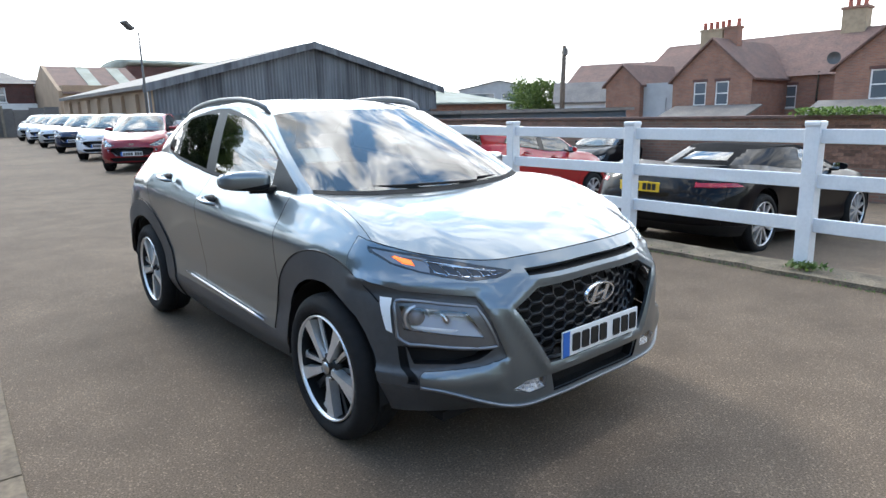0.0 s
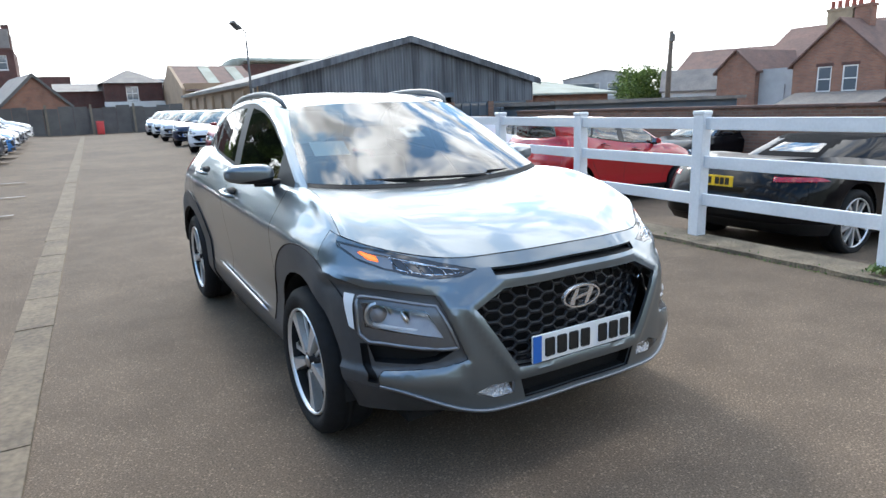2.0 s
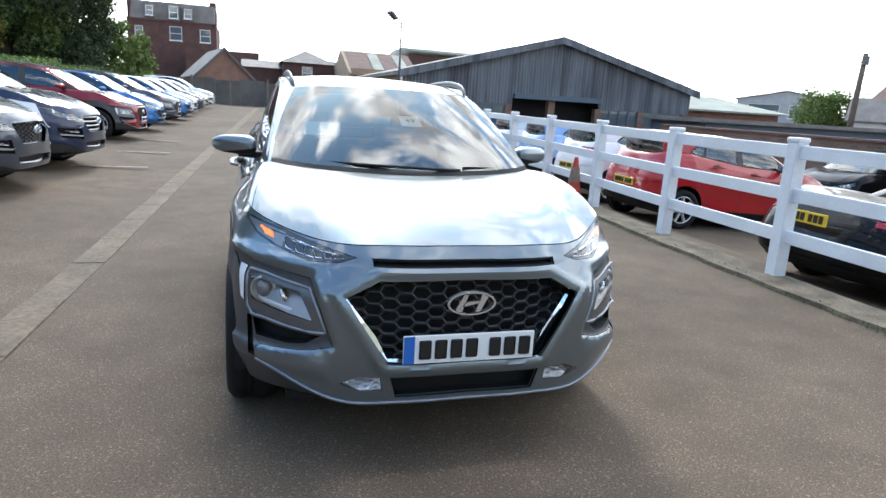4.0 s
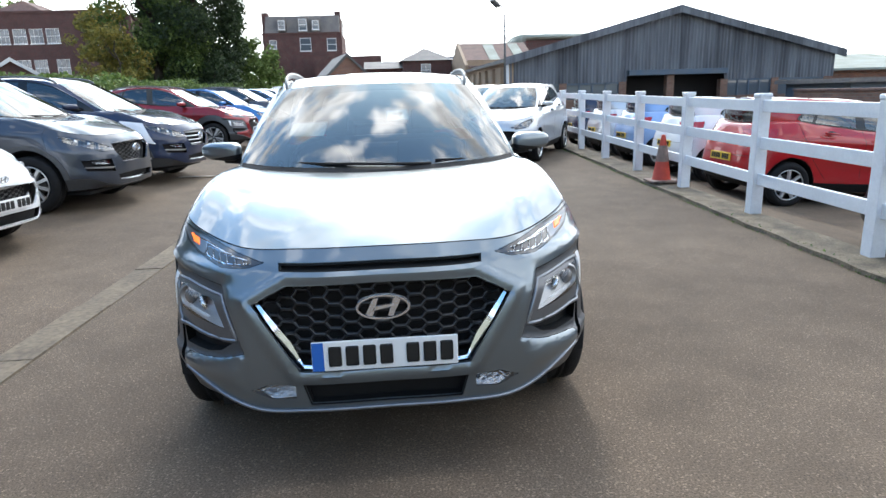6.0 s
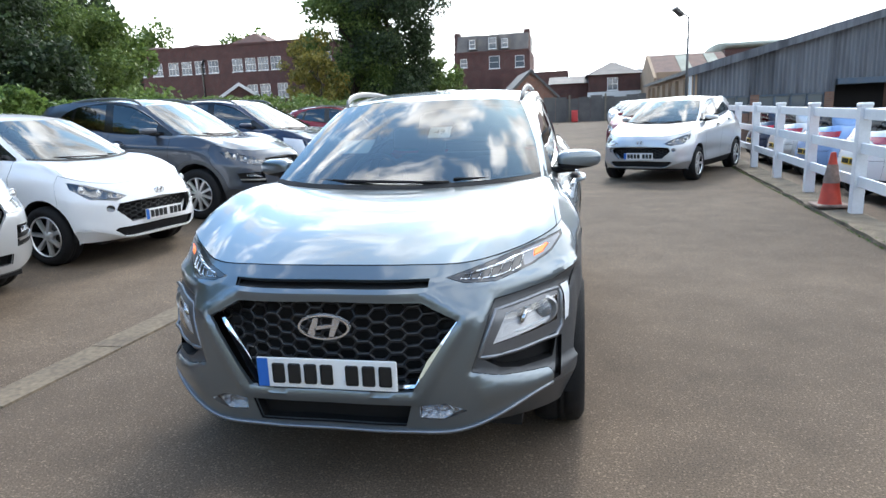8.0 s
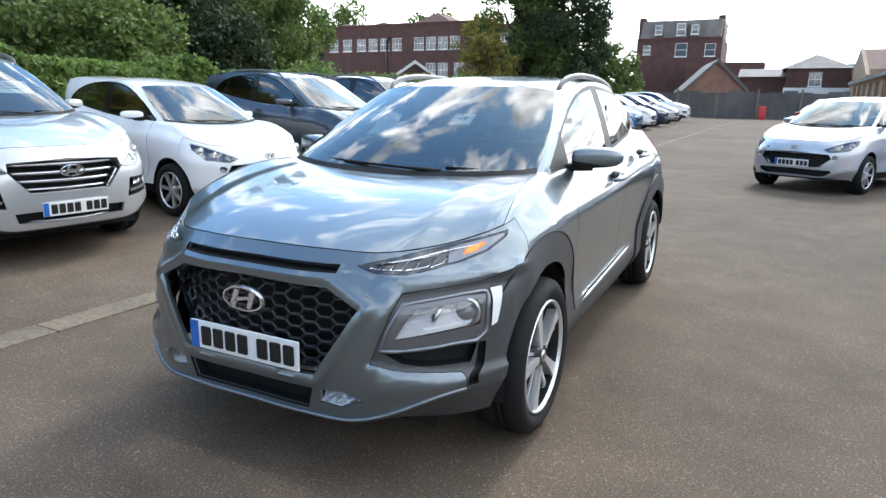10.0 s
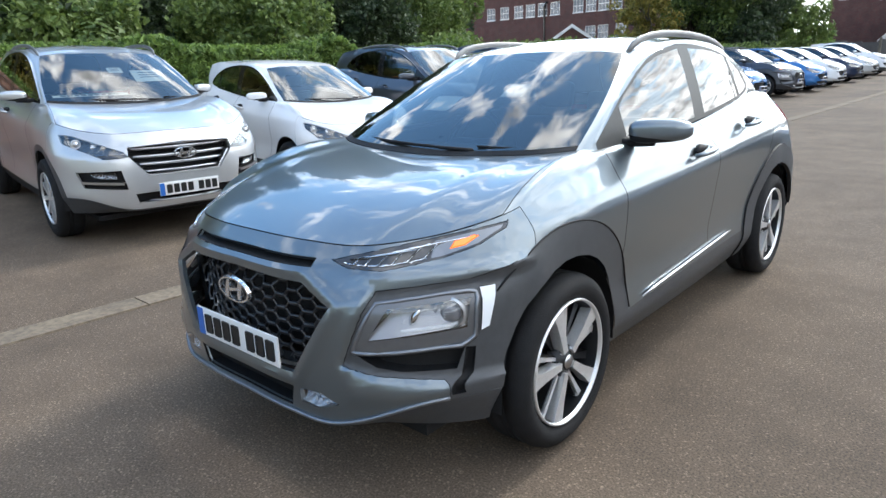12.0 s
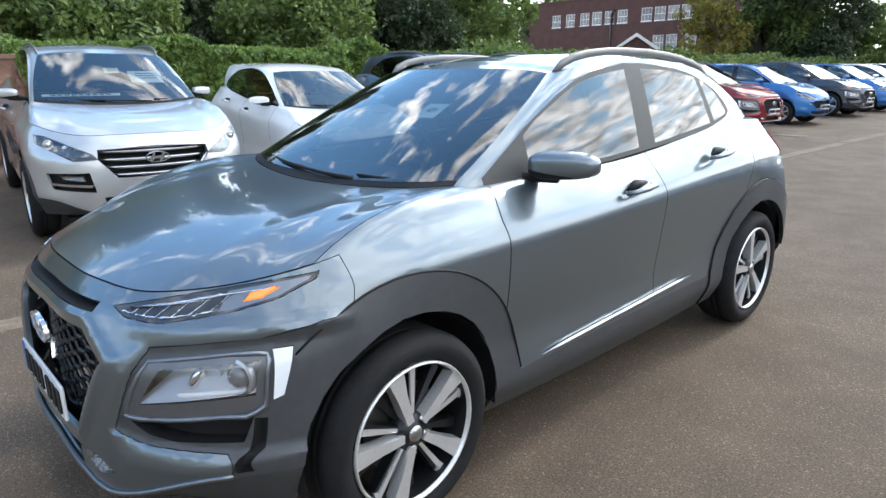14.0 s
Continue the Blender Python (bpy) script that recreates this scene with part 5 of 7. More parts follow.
        if bm:
            bmesh.ops.translate(bm, verts=bm.verts, vec=(s * .005, -.004, 0))
            part("side_reflector", bm, M["drl"], car, "white upright reflector", True, 40)
        bm = sh.take("tail_lamp", False, s)
        if bm:
            part("tail_lamp", edged(bm, .003, .006, .004), M["red_lens"], car, "red tail lamp", True, 40)
    if face == "tucson":
        bm = bmesh.new()
        add_tube(bm, [(tx(x), ty(-.80 + .16 * (x / .5) ** 2), tz(.335)) for x in np.linspace(-.52, .52, 15)], .016, 8, True, 1.0)
        part("skid_trim", bm, M["satin"], car, "satin silver skid trim under the bumper", True, 50)
    if face == "kona":
        skin = [v.co.copy() for v in sh.bm.verts if v.co.y < -.25]

        def on_skin(x, z):
            near = sorted(skin, key=lambda c: (c.x - x) ** 2 + (c.z - z) ** 2)[:3]
            ws = [1 / ((c.x - x) ** 2 + (c.z - z) ** 2 + 1e-5) for c in near]
            return sum(c.y * k for c, k in zip(near, ws)) / sum(ws)
        pod = F(LAMP_POD)
        for s in (1, -1):
            bm = bmesh.new()
            dense = [(a[0] + (b[0] - a[0]) * q / 4, a[1] + (b[1] - a[1]) * q / 4) for a, b in zip(pod, pod[1:] + pod[:1]) for q in range(4)]
            ys_ = [on_skin(x, z) for x, z in dense]
            ys_ = [(ys_[i - 1] + ys_[i] + ys_[(i + 1) % len(ys_)]) / 3 for i in range(len(ys_))]
            pts = [(s * x, y - .002, z) for (x, z), y in zip(dense, ys_)]
            add_tube(bm, pts + pts[:1], .0075, 6, False)
            part("headlamp_bead", bm, M["satin_grey"], car, "satin bead round the headlamp", True, 60)
        lip = [tuple(v) for v in spline(lines[1])[:3 * STEP + 3]]
        pts = [(-x, y - .006, z + .004) for x, y, z in lip[::-1]] + [(x, y - .006, z + .004) for x, y, z in lip[1:]]
        bm = bmesh.new()
        add_tube(bm, pts, .008, 6, True, .9)
        part("lip_trim", bm, M["satin_grey"], car, "satin grey trim line along the lip", True, 50)
    if clad == "wide":
        flank = [v.co.copy() for v in sh.bm.verts if v.co.x > tx(.6) and -.75 < v.co.y < .75 and v.co.z < 1.0]
        for s in (1, -1):
            pts = []
            for k in range(25):
                a = math.pi * (.03 + .72 * k / 24)
                y, z = .535 * math.cos(a), tyre + .535 * math.sin(a)
                near = sorted(flank, key=lambda c: (c.y - y) ** 2 + (c.z - z) ** 2)[:4]
                ws = [1 / ((c.y - y) ** 2 + (c.z - z) ** 2 + 1e-5) for c in near]
                pts.append((s * (sum(c.x * q for c, q in zip(near, ws)) / sum(ws) + .001), y, z))
            for _ in range(2):
                pts = [pts[0]] + [tuple((a + 2 * b + c) / 4 for a, b, c in zip(*q)) for q in zip(pts, pts[1:], pts[2:])] + [pts[-1]]
            # thin black bead paints in the shadow line at the cladding's edge
            bm = bmesh.new()
            add_tube(bm, pts, .0036, 6, True)
            part("arch_bead", bm, M["black_plastic"], car, "black bead standing for the shadow line along the arch cladding", True, 60)
    # undertray, arch liners and wheels
    part("undertray", box(tx(-.66), ty(-.55), .21, tx(.66), ty(3.0), .25), M["black_plastic"], car)
    for yc in (0, wb):
        for s in (1, -1):
            bm = bmesh.new()
            R = tyre * 1.19
            pts = [(yc + R * math.cos(a), tyre + R * math.sin(a)) for a in (math.pi * (k / 12 * 1.08 - .04) for k in range(13))]
            a = [bm.verts.new((s * tx(.858), y, z)) for y, z in pts]
            b = [bm.verts.new((s * tx(.50), y, z)) for y, z in pts]
            for i in range(12):
                bm.faces.new((a[i], a[i + 1], b[i + 1], b[i]))
            bm.faces.new(b)
            part("arch_liner", bm, M["black_plastic"], car, "", True, 50)
    for k, (yc, s) in enumerate(((0, 1), (0, -1), (wb, 1), (wb, -1))):
        wheel(car, s * (tx(.90) - .118), yc, tyre, s, .225, rim, style, 0.0, spins[k])
    if front_plate:
        plate(car, pose(0, ty(-.826) if face == "kona" else ty(-.845), fz(.506) if face == "kona" else (fz(.43) if face == "tucson" else fz(.515)), 0, 0, 0))
    emblem(car, pose(0, ty(-.806) if face == "kona" else ty(-.83 if face == "tucson" else -.79), fz(.675) if face == "kona" else fz(.70 if face == "tucson" else .755), 4, 0, 0), .098 if face != "hatch" else .07, .049 if face != "hatch" else .036)
    for s in (1, -1):
        mirror_cap(car, s, (s * (tx(.90) - .022), ty(.715), tz(1.118)), C, 1.0 if face == "kona" else .92)
        for yy, zz, xx in ((1.275, .970, .874), (2.04, 1.050, .866)):
            if soft_top and yy > 2:
                continue
            g = new("door_handle")
            g.parent = car
            g.matrix_local = Matrix.Translation((s * tx(xx), ty(yy), tz(zz)))
            bm = bmesh.new()
            add_tube(bm, [(s * .0, -.105, -.012), (s * .030, -.075, -.006), (s * .036, 0, 0), (s * .030, .075, .006), (s * .0, .105, .010)], [.013, .014, .016, .014, .013], 8, True, .8)
            part("grip", bm, C, g, "", True, 40)
            # black piece behind the grip paints the shadow in the handle's cup
            bm = bmesh.new()
            add_tube(bm, [(-s * .010, -.065, .002), (-s * .020, 0, .012), (-s * .010, .065, .016)], [.008, .025, .008], 12, True, .85)
            part("handle_cup", bm, M["black_plastic"], g, "", True, 40)
        if clad == "wide" and face == "kona":
            bm = bmesh.new()
            pts = [(s * tx(.866 - .006 * k / 10), ty(.655 + 1.195 * k / 10), tz(.396 + .052 * k / 10)) for k in range(11)]
            add_tube(bm, pts, [.002] + [.0075] * 9 + [.002], 6, True, 1.3)
            part("sill_strip", bm, M["satin"], car, "chrome strip along the sill", True, 60)
        if rails:
            bm = bmesh.new()
            pts = []
            for x, y, z in ((.540, 1.085, 1.455), (.548, 1.125, 1.492), (.553, 1.20, 1.520), (.556, 1.30, 1.537), (.558, 1.45, 1.550), (.558, 1.60, 1.553), (.557, 1.80, 1.551), (.555, 2.0, 1.541), (.550, 2.15, 1.527), (.545, 2.30, 1.505), (.538, 2.42, 1.478), (.530, 2.50, 1.448)):
                pts.append((s * tx(x), ty(y), tz(z)))
            add_tube(bm, [(x, y, z - .012) for x, y, z in pts], [.007] + [.0105] * 10 + [.006], 10, True, 1.75)
            part("roof_rail", bm, M["rail_grey"], car, "satin grey roof rail", True, 50)
    wiper(car, [(tx(x), ty(y), tz(z)) for x, y, z in ((.26, .235, 1.055), (.1, .215, 1.062), (-.1, .225, 1.068), (-.28, .25, 1.072), (-.43, .29, 1.078))])
    wiper(car, [(tx(x), ty(y), tz(z)) for x, y, z in ((.63, .365, 1.068), (.52, .30, 1.066), (.40, .265, 1.068), (.28, .245, 1.072))])
    if interior:
        cabin(car, tx, ty, lambda z: tz(z))
    if rear_plate:
        plate(car, pose(0, ty(3.345), tz(.80 if rear_plate == 1 else rear_plate), 0, 0, 180), True)
    return car

# ---- the car that the camera goes round ----
main_car = make_car("parked_suv", "blue-grey metallic compact SUV with grey plastic cladding, amber indicators lit", M["grey_paint"], spins=(18, 40, 8, 30))

# paper tag behind the windscreen; the second sheet stands for a paper's reflection
tag_ = part("price_tag", box(-.062, -.001, -.062, .062, .001, .062, .0008), M["paper"], main_car, "white paper number tag hanging in the windscreen")
tag_.matrix_local = pose(.11, .775, 1.286, -64, 0, 3)
txt = bpy.data.curves.new("tag_number", "FONT")
txt.body, txt.size, txt.align_x, txt.align_y, txt.extrude = "49", .062, "CENTER", "CENTER", .0006
to = new("tag_number", txt)
to.data.materials.append(M["plate_ink"])
to.parent = tag_
to.matrix_local = pose(0, -.002, 0, 90, 0, 0)
sheet = part("window_sheet", box(-.10, -.001, -.07, .10, .001, .07, .0008), M["paper"], main_car, "white sheet standing for the reflection of a paper in the windscreen")
sheet.matrix_local = pose(-.40, .80, 1.22, -60, 0, -6)

# ---- the other parked cars ----
def recolour(car, old, fresh):
    for o in car.children_recursive:
        for slot in o.material_slots:
            if slot.material == old:
                slot.link = "OBJECT"
                slot.material = fresh
    return car


def place(x, y, heading, fo):
    """The pose of a car whose nose's middle lies at (x, y); heading: degrees that it turns from facing -y, to the left seen from above."""
    m = pose(x, y, rise(y) + camber(x), 0, 2.0 if x < -2.25 else 0, 0) @ pose(0, 0, 0, 0, 0, heading)
    return m @ Matrix.Translation((0, fo, 0))


ROW = "cars parked along the hedge"
FENCED = "cars parked behind the white fence"
LANE = "cars parked aslant along the lane"
suv = make_car("large_suv", "silver SUV with barred grille parked nose out by the hedge", M["silver_paint"], ROW, fo=.90, wb=2.67, ro=.91, w=1.86, h=1.68, tyre=.352, rim=.235, style="ten", face="tucson", clad="thin", tail_lift=.05, spins=(10, 25, 40, 5))
suv.matrix_world = place(-3.36, 0.76, 84, .90)
for nm, w2, h2, m4, words in (("price_tag", .07, .05, (.05, .87, 1.42, -60, 0, 0), "white paper tag hanging in the windscreen"), ("window_sheet", .16, .11, (.36, .80, 1.36, -60, 0, 0), "white paper sheet behind the windscreen"), ("dealer_strip", .34, .018, (-.30, .50, 1.20, -60, 0, 3), "white strip with dark bars along the windscreen")):
    o = part(nm, box(-w2, -.001, -h2, w2, .001, h2, .0008), M["paper"], suv, words)
    o.matrix_local = pose(*m4)
    for k in range(9 if nm == "dealer_strip" else 3):
        b2 = box(-w2 * .8 + k * .06, -.003, -.009, -w2 * .8 + k * .06 + .045, -.0015, .009) if nm == "dealer_strip" else box(-w2 * .6, -.003, h2 * (.5 - .4 * k), w2 * .6, -.0015, h2 * (.62 - .4 * k))
        part("text_bar", b2, M["frame_grey"], o)
hatch = make_car("hatchback", "small white hatchback with mesh grille parked by the hedge", M["white_paint"], ROW, fo=.73, wb=2.425, ro=.52, w=1.68, h=1.50, tyre=.298, rim=.205, style="seven", face="hatch", rails=False, clad="", tail_lift=.10, low_front=.03, priv=False, spins=(12, 33, 4, 50))
hatch.matrix_world = place(-3.45, 3.18, 83, .73)

dark = make_car("large_suv", "dark grey SUV with mesh grille, parked nose out by the hedge", M["dark_paint"], ROW, fo=.90, wb=2.67, ro=.91, w=1.86, h=1.68, tyre=.352, rim=.235, style="ten", face="tucson", clad="thin", tail_lift=.05, net=True, front_plate=False, spins=(33, 5, 12, 48))
dark.matrix_world = place(-3.30, 5.95, 84, .90)
film = make_car("large_suv", "dark blue-grey SUV with silver grille bars and white-filmed wing", M["navy_paint"], ROW, fo=.90, wb=2.67, ro=.91, w=1.86, h=1.68, tyre=.352, rim=.235, style="ten", face="tucson", clad="thin", tail_lift=.05, film=True, front_plate=False, spins=(3, 55, 22, 8))
film.matrix_world = place(-3.12, 8.35, 84, .90)
c = tagged(recolour(copy_thing(main_car, place(-3.30, 14.2, 86, .84)), M["grey_paint"], M["darkred_paint"]), "dark red compact SUV with grey cladding, parked by the hedge", group=ROW)
c.name = "compact_suv"
c = tagged(recolour(copy_thing(hatch, place(-3.25, 17.4, 86, .73)), M["white_paint"], M["blue_paint"]), "bright blue hatchback parked nose out by the hedge")
c = tagged(recolour(copy_thing(main_car, place(-3.2, 21.3, 86, .84)), M["grey_paint"], M["dark_paint"]), "dark grey compact SUV with cladding, parked by the hedge", group=ROW)
c.name = "compact_suv"
for y, key, words in ((24.2, "blue_paint", "bright blue"), (27.6, "white_paint", "white"), (31.2, "navy_paint", "dark blue"), (35.2, "silver_paint", "silver")):
    tagged(recolour(copy_thing(hatch, place(-3.1, y, 86, .73)), M["white_paint"], M[key]), f"{words} hatchback far along the hedge row")
tagged(recolour(copy_thing(suv, place(-3.0, 39.5, 86, .90)), M["silver_paint"], M["white_paint"]), "white SUV at the far end of the hedge row")

# aslant along the lane
tagged(recolour(copy_thing(hatch, place(1.95, 9.0, -27, .73)), M["white_paint"], M["silver_paint"]), "silver hatchback parked aslant beside the white fence", group=LANE)
for x, y, key, words in ((2.25, 15.3, "darkred_paint", "dark red"), (2.65, 20.6, "white_paint", "white"), (2.9, 26.0, "navy_paint", "dark blue"), (3.1, 31.3, "silver_paint", "silver"), (3.3, 36.6, "white_paint", "white"), (3.5, 41.5, "silver_paint", "silver")):
    tagged(recolour(copy_thing(hatch, place(x, y, -27, .73)), M["white_paint"], M[key]), f"{words} hatchback parked aslant along the lane", group=LANE)

# behind the fence, tails towards it
red = make_car("hatchback", "red hatchback behind the white fence, its tail towards the fence", M["red_paint"], FENCED, fo=.73, wb=2.425, ro=.52, w=1.68, h=1.44, tyre=.298, rim=.205, style="seven", face="hatch", rails=False, clad="", tail_lift=.10, low_front=.03, priv=False, front_plate=False, rear_plate=.66)


def tail_in(x, y, heading, length, fo):
    """The pose of a car whose tail's middle lies at (x, y)."""
    m = pose(x, y, yard(x) + .01, 0, 0, heading) @ pose(0, 0, 0, 2.86, 0, 0)
    return m @ Matrix.Translation((0, fo - length, 0))


red.matrix_world = tail_in(4.78, 5.80, 91, 3.68, .73)
tagged(recolour(copy_thing(red, tail_in(5.0, 8.2, 91, 3.68, .73)), M["red_paint"], M["white_paint"]), "white hatchback behind the white fence")
tagged(recolour(copy_thing(red, tail_in(5.1, 10.6, 91, 3.68, .73)), M["red_paint"], M["palebl_paint"]), "pale blue hatchback behind the white fence")
tagged(recolour(copy_thing(red, tail_in(5.2, 12.9, 91, 3.68, .73)), M["red_paint"], M["silver_paint"]), "silver hatchback behind the white fence")
tagged(recolour(copy_thing(red, tail_in(5.3, 15.3, 91, 3.68, .73)), M["red_paint"], M["navy_paint"]), "dark hatchback far behind the white fence")
tagged(recolour(copy_thing(hatch, pose(11.8, 8.3, yard(11.8), 0, 0, -88)), M["white_paint"], M["black_paint"]), "black hatchback parked beyond the red one", group=FENCED)

# the black convertible with its soft top up
jag = make_car("convertible", "black convertible with raised black canvas top, parked behind the white fence", M["black_paint"], FENCED, fo=.95, wb=2.752, ro=1.08, w=1.87, h=1.27, tyre=.345, rim=.26, style="ten", face="hatch", rails=False, clad="", soft_top=True, body_z=.88, hood_bump=.02, priv=False, front_plate=False, rear_plate=.86, interior=False)
for o in list(jag.children):
    if o.name.split(".")[0] in ("roof", "pillar"):
        o.data.materials[0] = M["canvas"]
        o["label"] = "black canvas soft top"
jag.matrix_world = tail_in(4.20, 1.74, 88, 4.78, .95)

# ---- ground, kerb, gutter ----
bm = bmesh.new()
ys = [-80, -20, -6, 0, 3, 6, 10, 15, 20, 30, 45, 60, 500]
xs = [-400, -60, -20, -8.95, -2.25, 0, 3.9, 4.9, 13.2, 30, 80, 400]
gv = [[bm.verts.new((x + (.052 * min(y, 44) if 3 < x < 5 else 0), y, (yard(x) if x > 4.5 and -30 < y < 50 else rise(min(y, 60)) + camber(x)))) for x in xs] for y in ys]
for a, b in zip(gv, gv[1:]):
    for k in range(len(xs) - 1):
        bm.faces.new((a[k], a[k + 1], b[k + 1], b[k]))
tagged(part("ground", bm, M["asphalt"], None, "worn brownish-grey asphalt of a car sales lot"), category="ground", kind="structure")


def fence_x(y):
    return 3.78 + .052 * y


def gutter_x(y):
    return -2.13 + .036 * y


def strip(bm, fx, w0, w1, y0, y1, z0, z1, n, jitter=0.0):
    """A low slab between fx(y)+w0 and fx(y)+w1."""
    rows = []
    for k in range(n + 1):
        y = y0 + (y1 - y0) * k / n
        j = random.uniform(-jitter, jitter)
        rows.append([bm.verts.new((fx(y) + w, y, rise(y) + z)) for w, z in ((w0 + j, z0), (w0 + .012 + j, z1), (w1 - .012, z1), (w1, z0))])
    for a, b in zip(rows, rows[1:]):
        for i in range(3):
            bm.faces.new((a[i], a[i + 1], b[i + 1], b[i]))
    bm.faces.new(rows[0][::-1])
    bm.faces.new(rows[-1])


gutter = thing("drain_channel", "pale weathered concrete drainage channel set in the asphalt", "gutter", kind="structure")
y = -5.0
slab = 0
while y < 46:
    ln = random.uniform(.86, .98)
    bm = bmesh.new()
    strip(bm, gutter_x, -.125 + random.uniform(-.008, .008), .125 + random.uniform(-.008, .008), y + .006, y + ln - .006, -.02, .006 + random.uniform(0, .006), 2)
    part("concrete_slab", bm, M["channel"], gutter)
    y += ln

bm = bmesh.new()
strip(bm, fence_x, -.33, .10, -9, 44, -.25, .038, 190, .03)
verge = tagged(part("kerb", bm, M["verge"], None, "cracked dusty concrete kerb strip under the white fence"), category="kerb", kind="structure")
# weeds along the kerb's foot and round the posts
bm = bmesh.new()
rng = random.Random(5)
for k in range(1500):
    y = rng.uniform(-2.5, 16)
    x = fence_x(y) - .345 + rng.gauss(0, .012)
    s = rng.uniform(.006, .02)
    if rng.random() < .10:
        y = -.30 + rng.gauss(0, .07)
        x = fence_x(y) - .16 + rng.gauss(0, .05)
        s *= 2.4
    z = rise(y) + (.055 if x > fence_x(y) - .33 else 0)
    a = rng.uniform(0, 6.28)
    v = [bm.verts.new((x + s * math.cos(a + d) * q, y + s * math.sin(a + d) * q, z + h)) for d, q, h in ((0, .5, 0), (.8, 1.2, s * 1.3), (2.0, .5, s * .6))]
    bm.faces.new(v)
tagged(part("weeds", bm, M["moss"], None, "thin weeds and moss along the kerb"), category="weeds", kind="stuff")

# ---- the white post and rail fence ----
fence = thing("post_and_rail_fence", "white plastic post and three-rail fence on a concrete kerb", "fence")
POSTS = [-.22 - 1.86 * 2 + 1.86 * k for k in range(22)]
post_bm = bmesh.new()
add_box(post_bm, -.062, -.062, -.05, .062, .062, 1.20, None, .006)
add_box(post_bm, -.070, -.070, 1.195, .070, .070, 1.243, None, .014)
first = part("post", post_bm, M["fence_white"], fence)
RAILS = (.355, .735, 1.115)
for k, y in enumerate(POSTS):
    p = first if k == 0 else new("post", first.data)
    p.parent = fence
    p.matrix_world = pose(fence_x(y), y, rise(y) + .055, random.uniform(-.5, .5), random.uniform(-.6, .6), -3)
    if k:
        y0 = POSTS[k - 1]
        for z in RAILS:
            bm = bmesh.new()
            pts = [(fence_x(y0 + .05), y0 + .05, rise(y0) + .055 + z), (fence_x(y - .05), y - .05, rise(y) + .055 + z)]
            d = Vector(pts[1]) - Vector(pts[0])
            m = Matrix.Translation(pts[0]) @ d.to_track_quat("Y", "Z").to_matrix().to_4x4()
            add_box(bm, -.021, 0, -.060, .021, d.length, .060, m, .006)
            part("rail", bm, M["fence_white"], fence)

# ---- traffic cone ----
cone = thing("traffic_cone", "faded orange traffic cone with a grimy sleeve on the kerb edge", "traffic cone", at=(3.93, 5.78, rise(5.8) + .055))
part("base", box(-.19, -.19, 0, .19, .19, .035, .012), M["cone_band"], cone, "grimy black base")
bm = bmesh.new()
add_lathe(bm, [(.135, 0.03), (.125, .05), (.028, .66), (.001, .665)], 24, pose(0, 0, 0, 0, -90, 0))
part("cone_body", bm, M["cone"], cone, "", True, 40)
bm = bmesh.new()
add_lathe(bm, [(.0915, .29), (.094, .29), (.058, .515), (.055, .515)], 24, pose(0, 0, 0, 0, -90, 0))
part("sleeve", bm, M["cone_band"], cone, "grimy dark sleeve", True, 40)

# worn bay lines
for k, (x, y, ln, a) in enumerate(((4.6, .1, 3.6, 3), (4.7, 3.5, 4.0, 3), (4.8, 6.45, 4.0, 3), (-3.6, 8.5, 1.15, 3), (-3.4, 11.1, 1.0, 3), (-3.5, 14.0, 1.0, 3))):
    bm = box(0, -.04, 0, ln, .04, .004)
    o = tagged(part("bay_line", bm, M["line"], None, "worn white painted parking line"), category="road marking", kind="structure")
    o.matrix_world = pose(x, y, (yard(x) if x > 4 else rise(y) + camber(x)) + .004, 0, 2.86 if x > 4 else 0, a)

# ---- planting ----
def leaves(pts, size, up=.35, seed=1):
    """Vertices and faces of bent leaves, one at each point, in random attitude."""
    r = np.random.default_rng(seed)
    p = np.asarray(pts, float)
    n = len(p)
    nor = r.normal(size=(n, 3)) + (0, 0, up)
    nor /= np.linalg.norm(nor, axis=1, keepdims=True)
    tan = np.cross(nor, r.normal(size=(n, 3)))
    tan /= np.linalg.norm(tan, axis=1, keepdims=True)
    bi = np.cross(nor, tan)
    s = (size * r.uniform(.6, 1.3, n))[:, None]
    quad = [p + tan * u * s + bi * v * s + nor * (.42 * abs(v)) * s for u, v in ((-.5, 0), (.02, .32), (.55, 0), (.02, -.32))]
    vs = np.stack(quad, 1).reshape(-1, 3)
    k = 4 * np.arange(n)[:, None]
    fs = np.concatenate([k + (0, 1, 2), k + (0, 2, 3)], 1).reshape(-1, 3)
    return vs, fs


def leaf_mesh(name, vs, fs, material, parent=None, label=""):
    me = bpy.data.meshes.new(name)
    me.from_pydata(np.asarray(vs).tolist(), [], np.asarray(fs).tolist())
    me.materials.append(material)
    o = new(name, me)
    if parent:
        o.parent = parent
    if label:
        o["label"] = label
    return o


def crown(clumps, n, size, seed, shell=.55):
    """Leaves in and over many small clumps (centre, radius); most of them near the clumps' skins."""
    r = np.random.default_rng(seed)
    tot = sum(q ** 2 for _, q in clumps)
    pts = []
    for c, q in clumps:
        m = int(n * q * q / tot)
        d = r.normal(size=(m, 3)) * (1, 1, .85)
        d /= np.linalg.norm(d, axis=1, keepdims=True)
        pts.append(np.array(c) + d * (q * (shell + (1 - shell) * r.random(m)) * (1 + .125 * r.normal(size=m)))[:, None])
    return leaves(np.concatenate(pts), size, .35, seed)


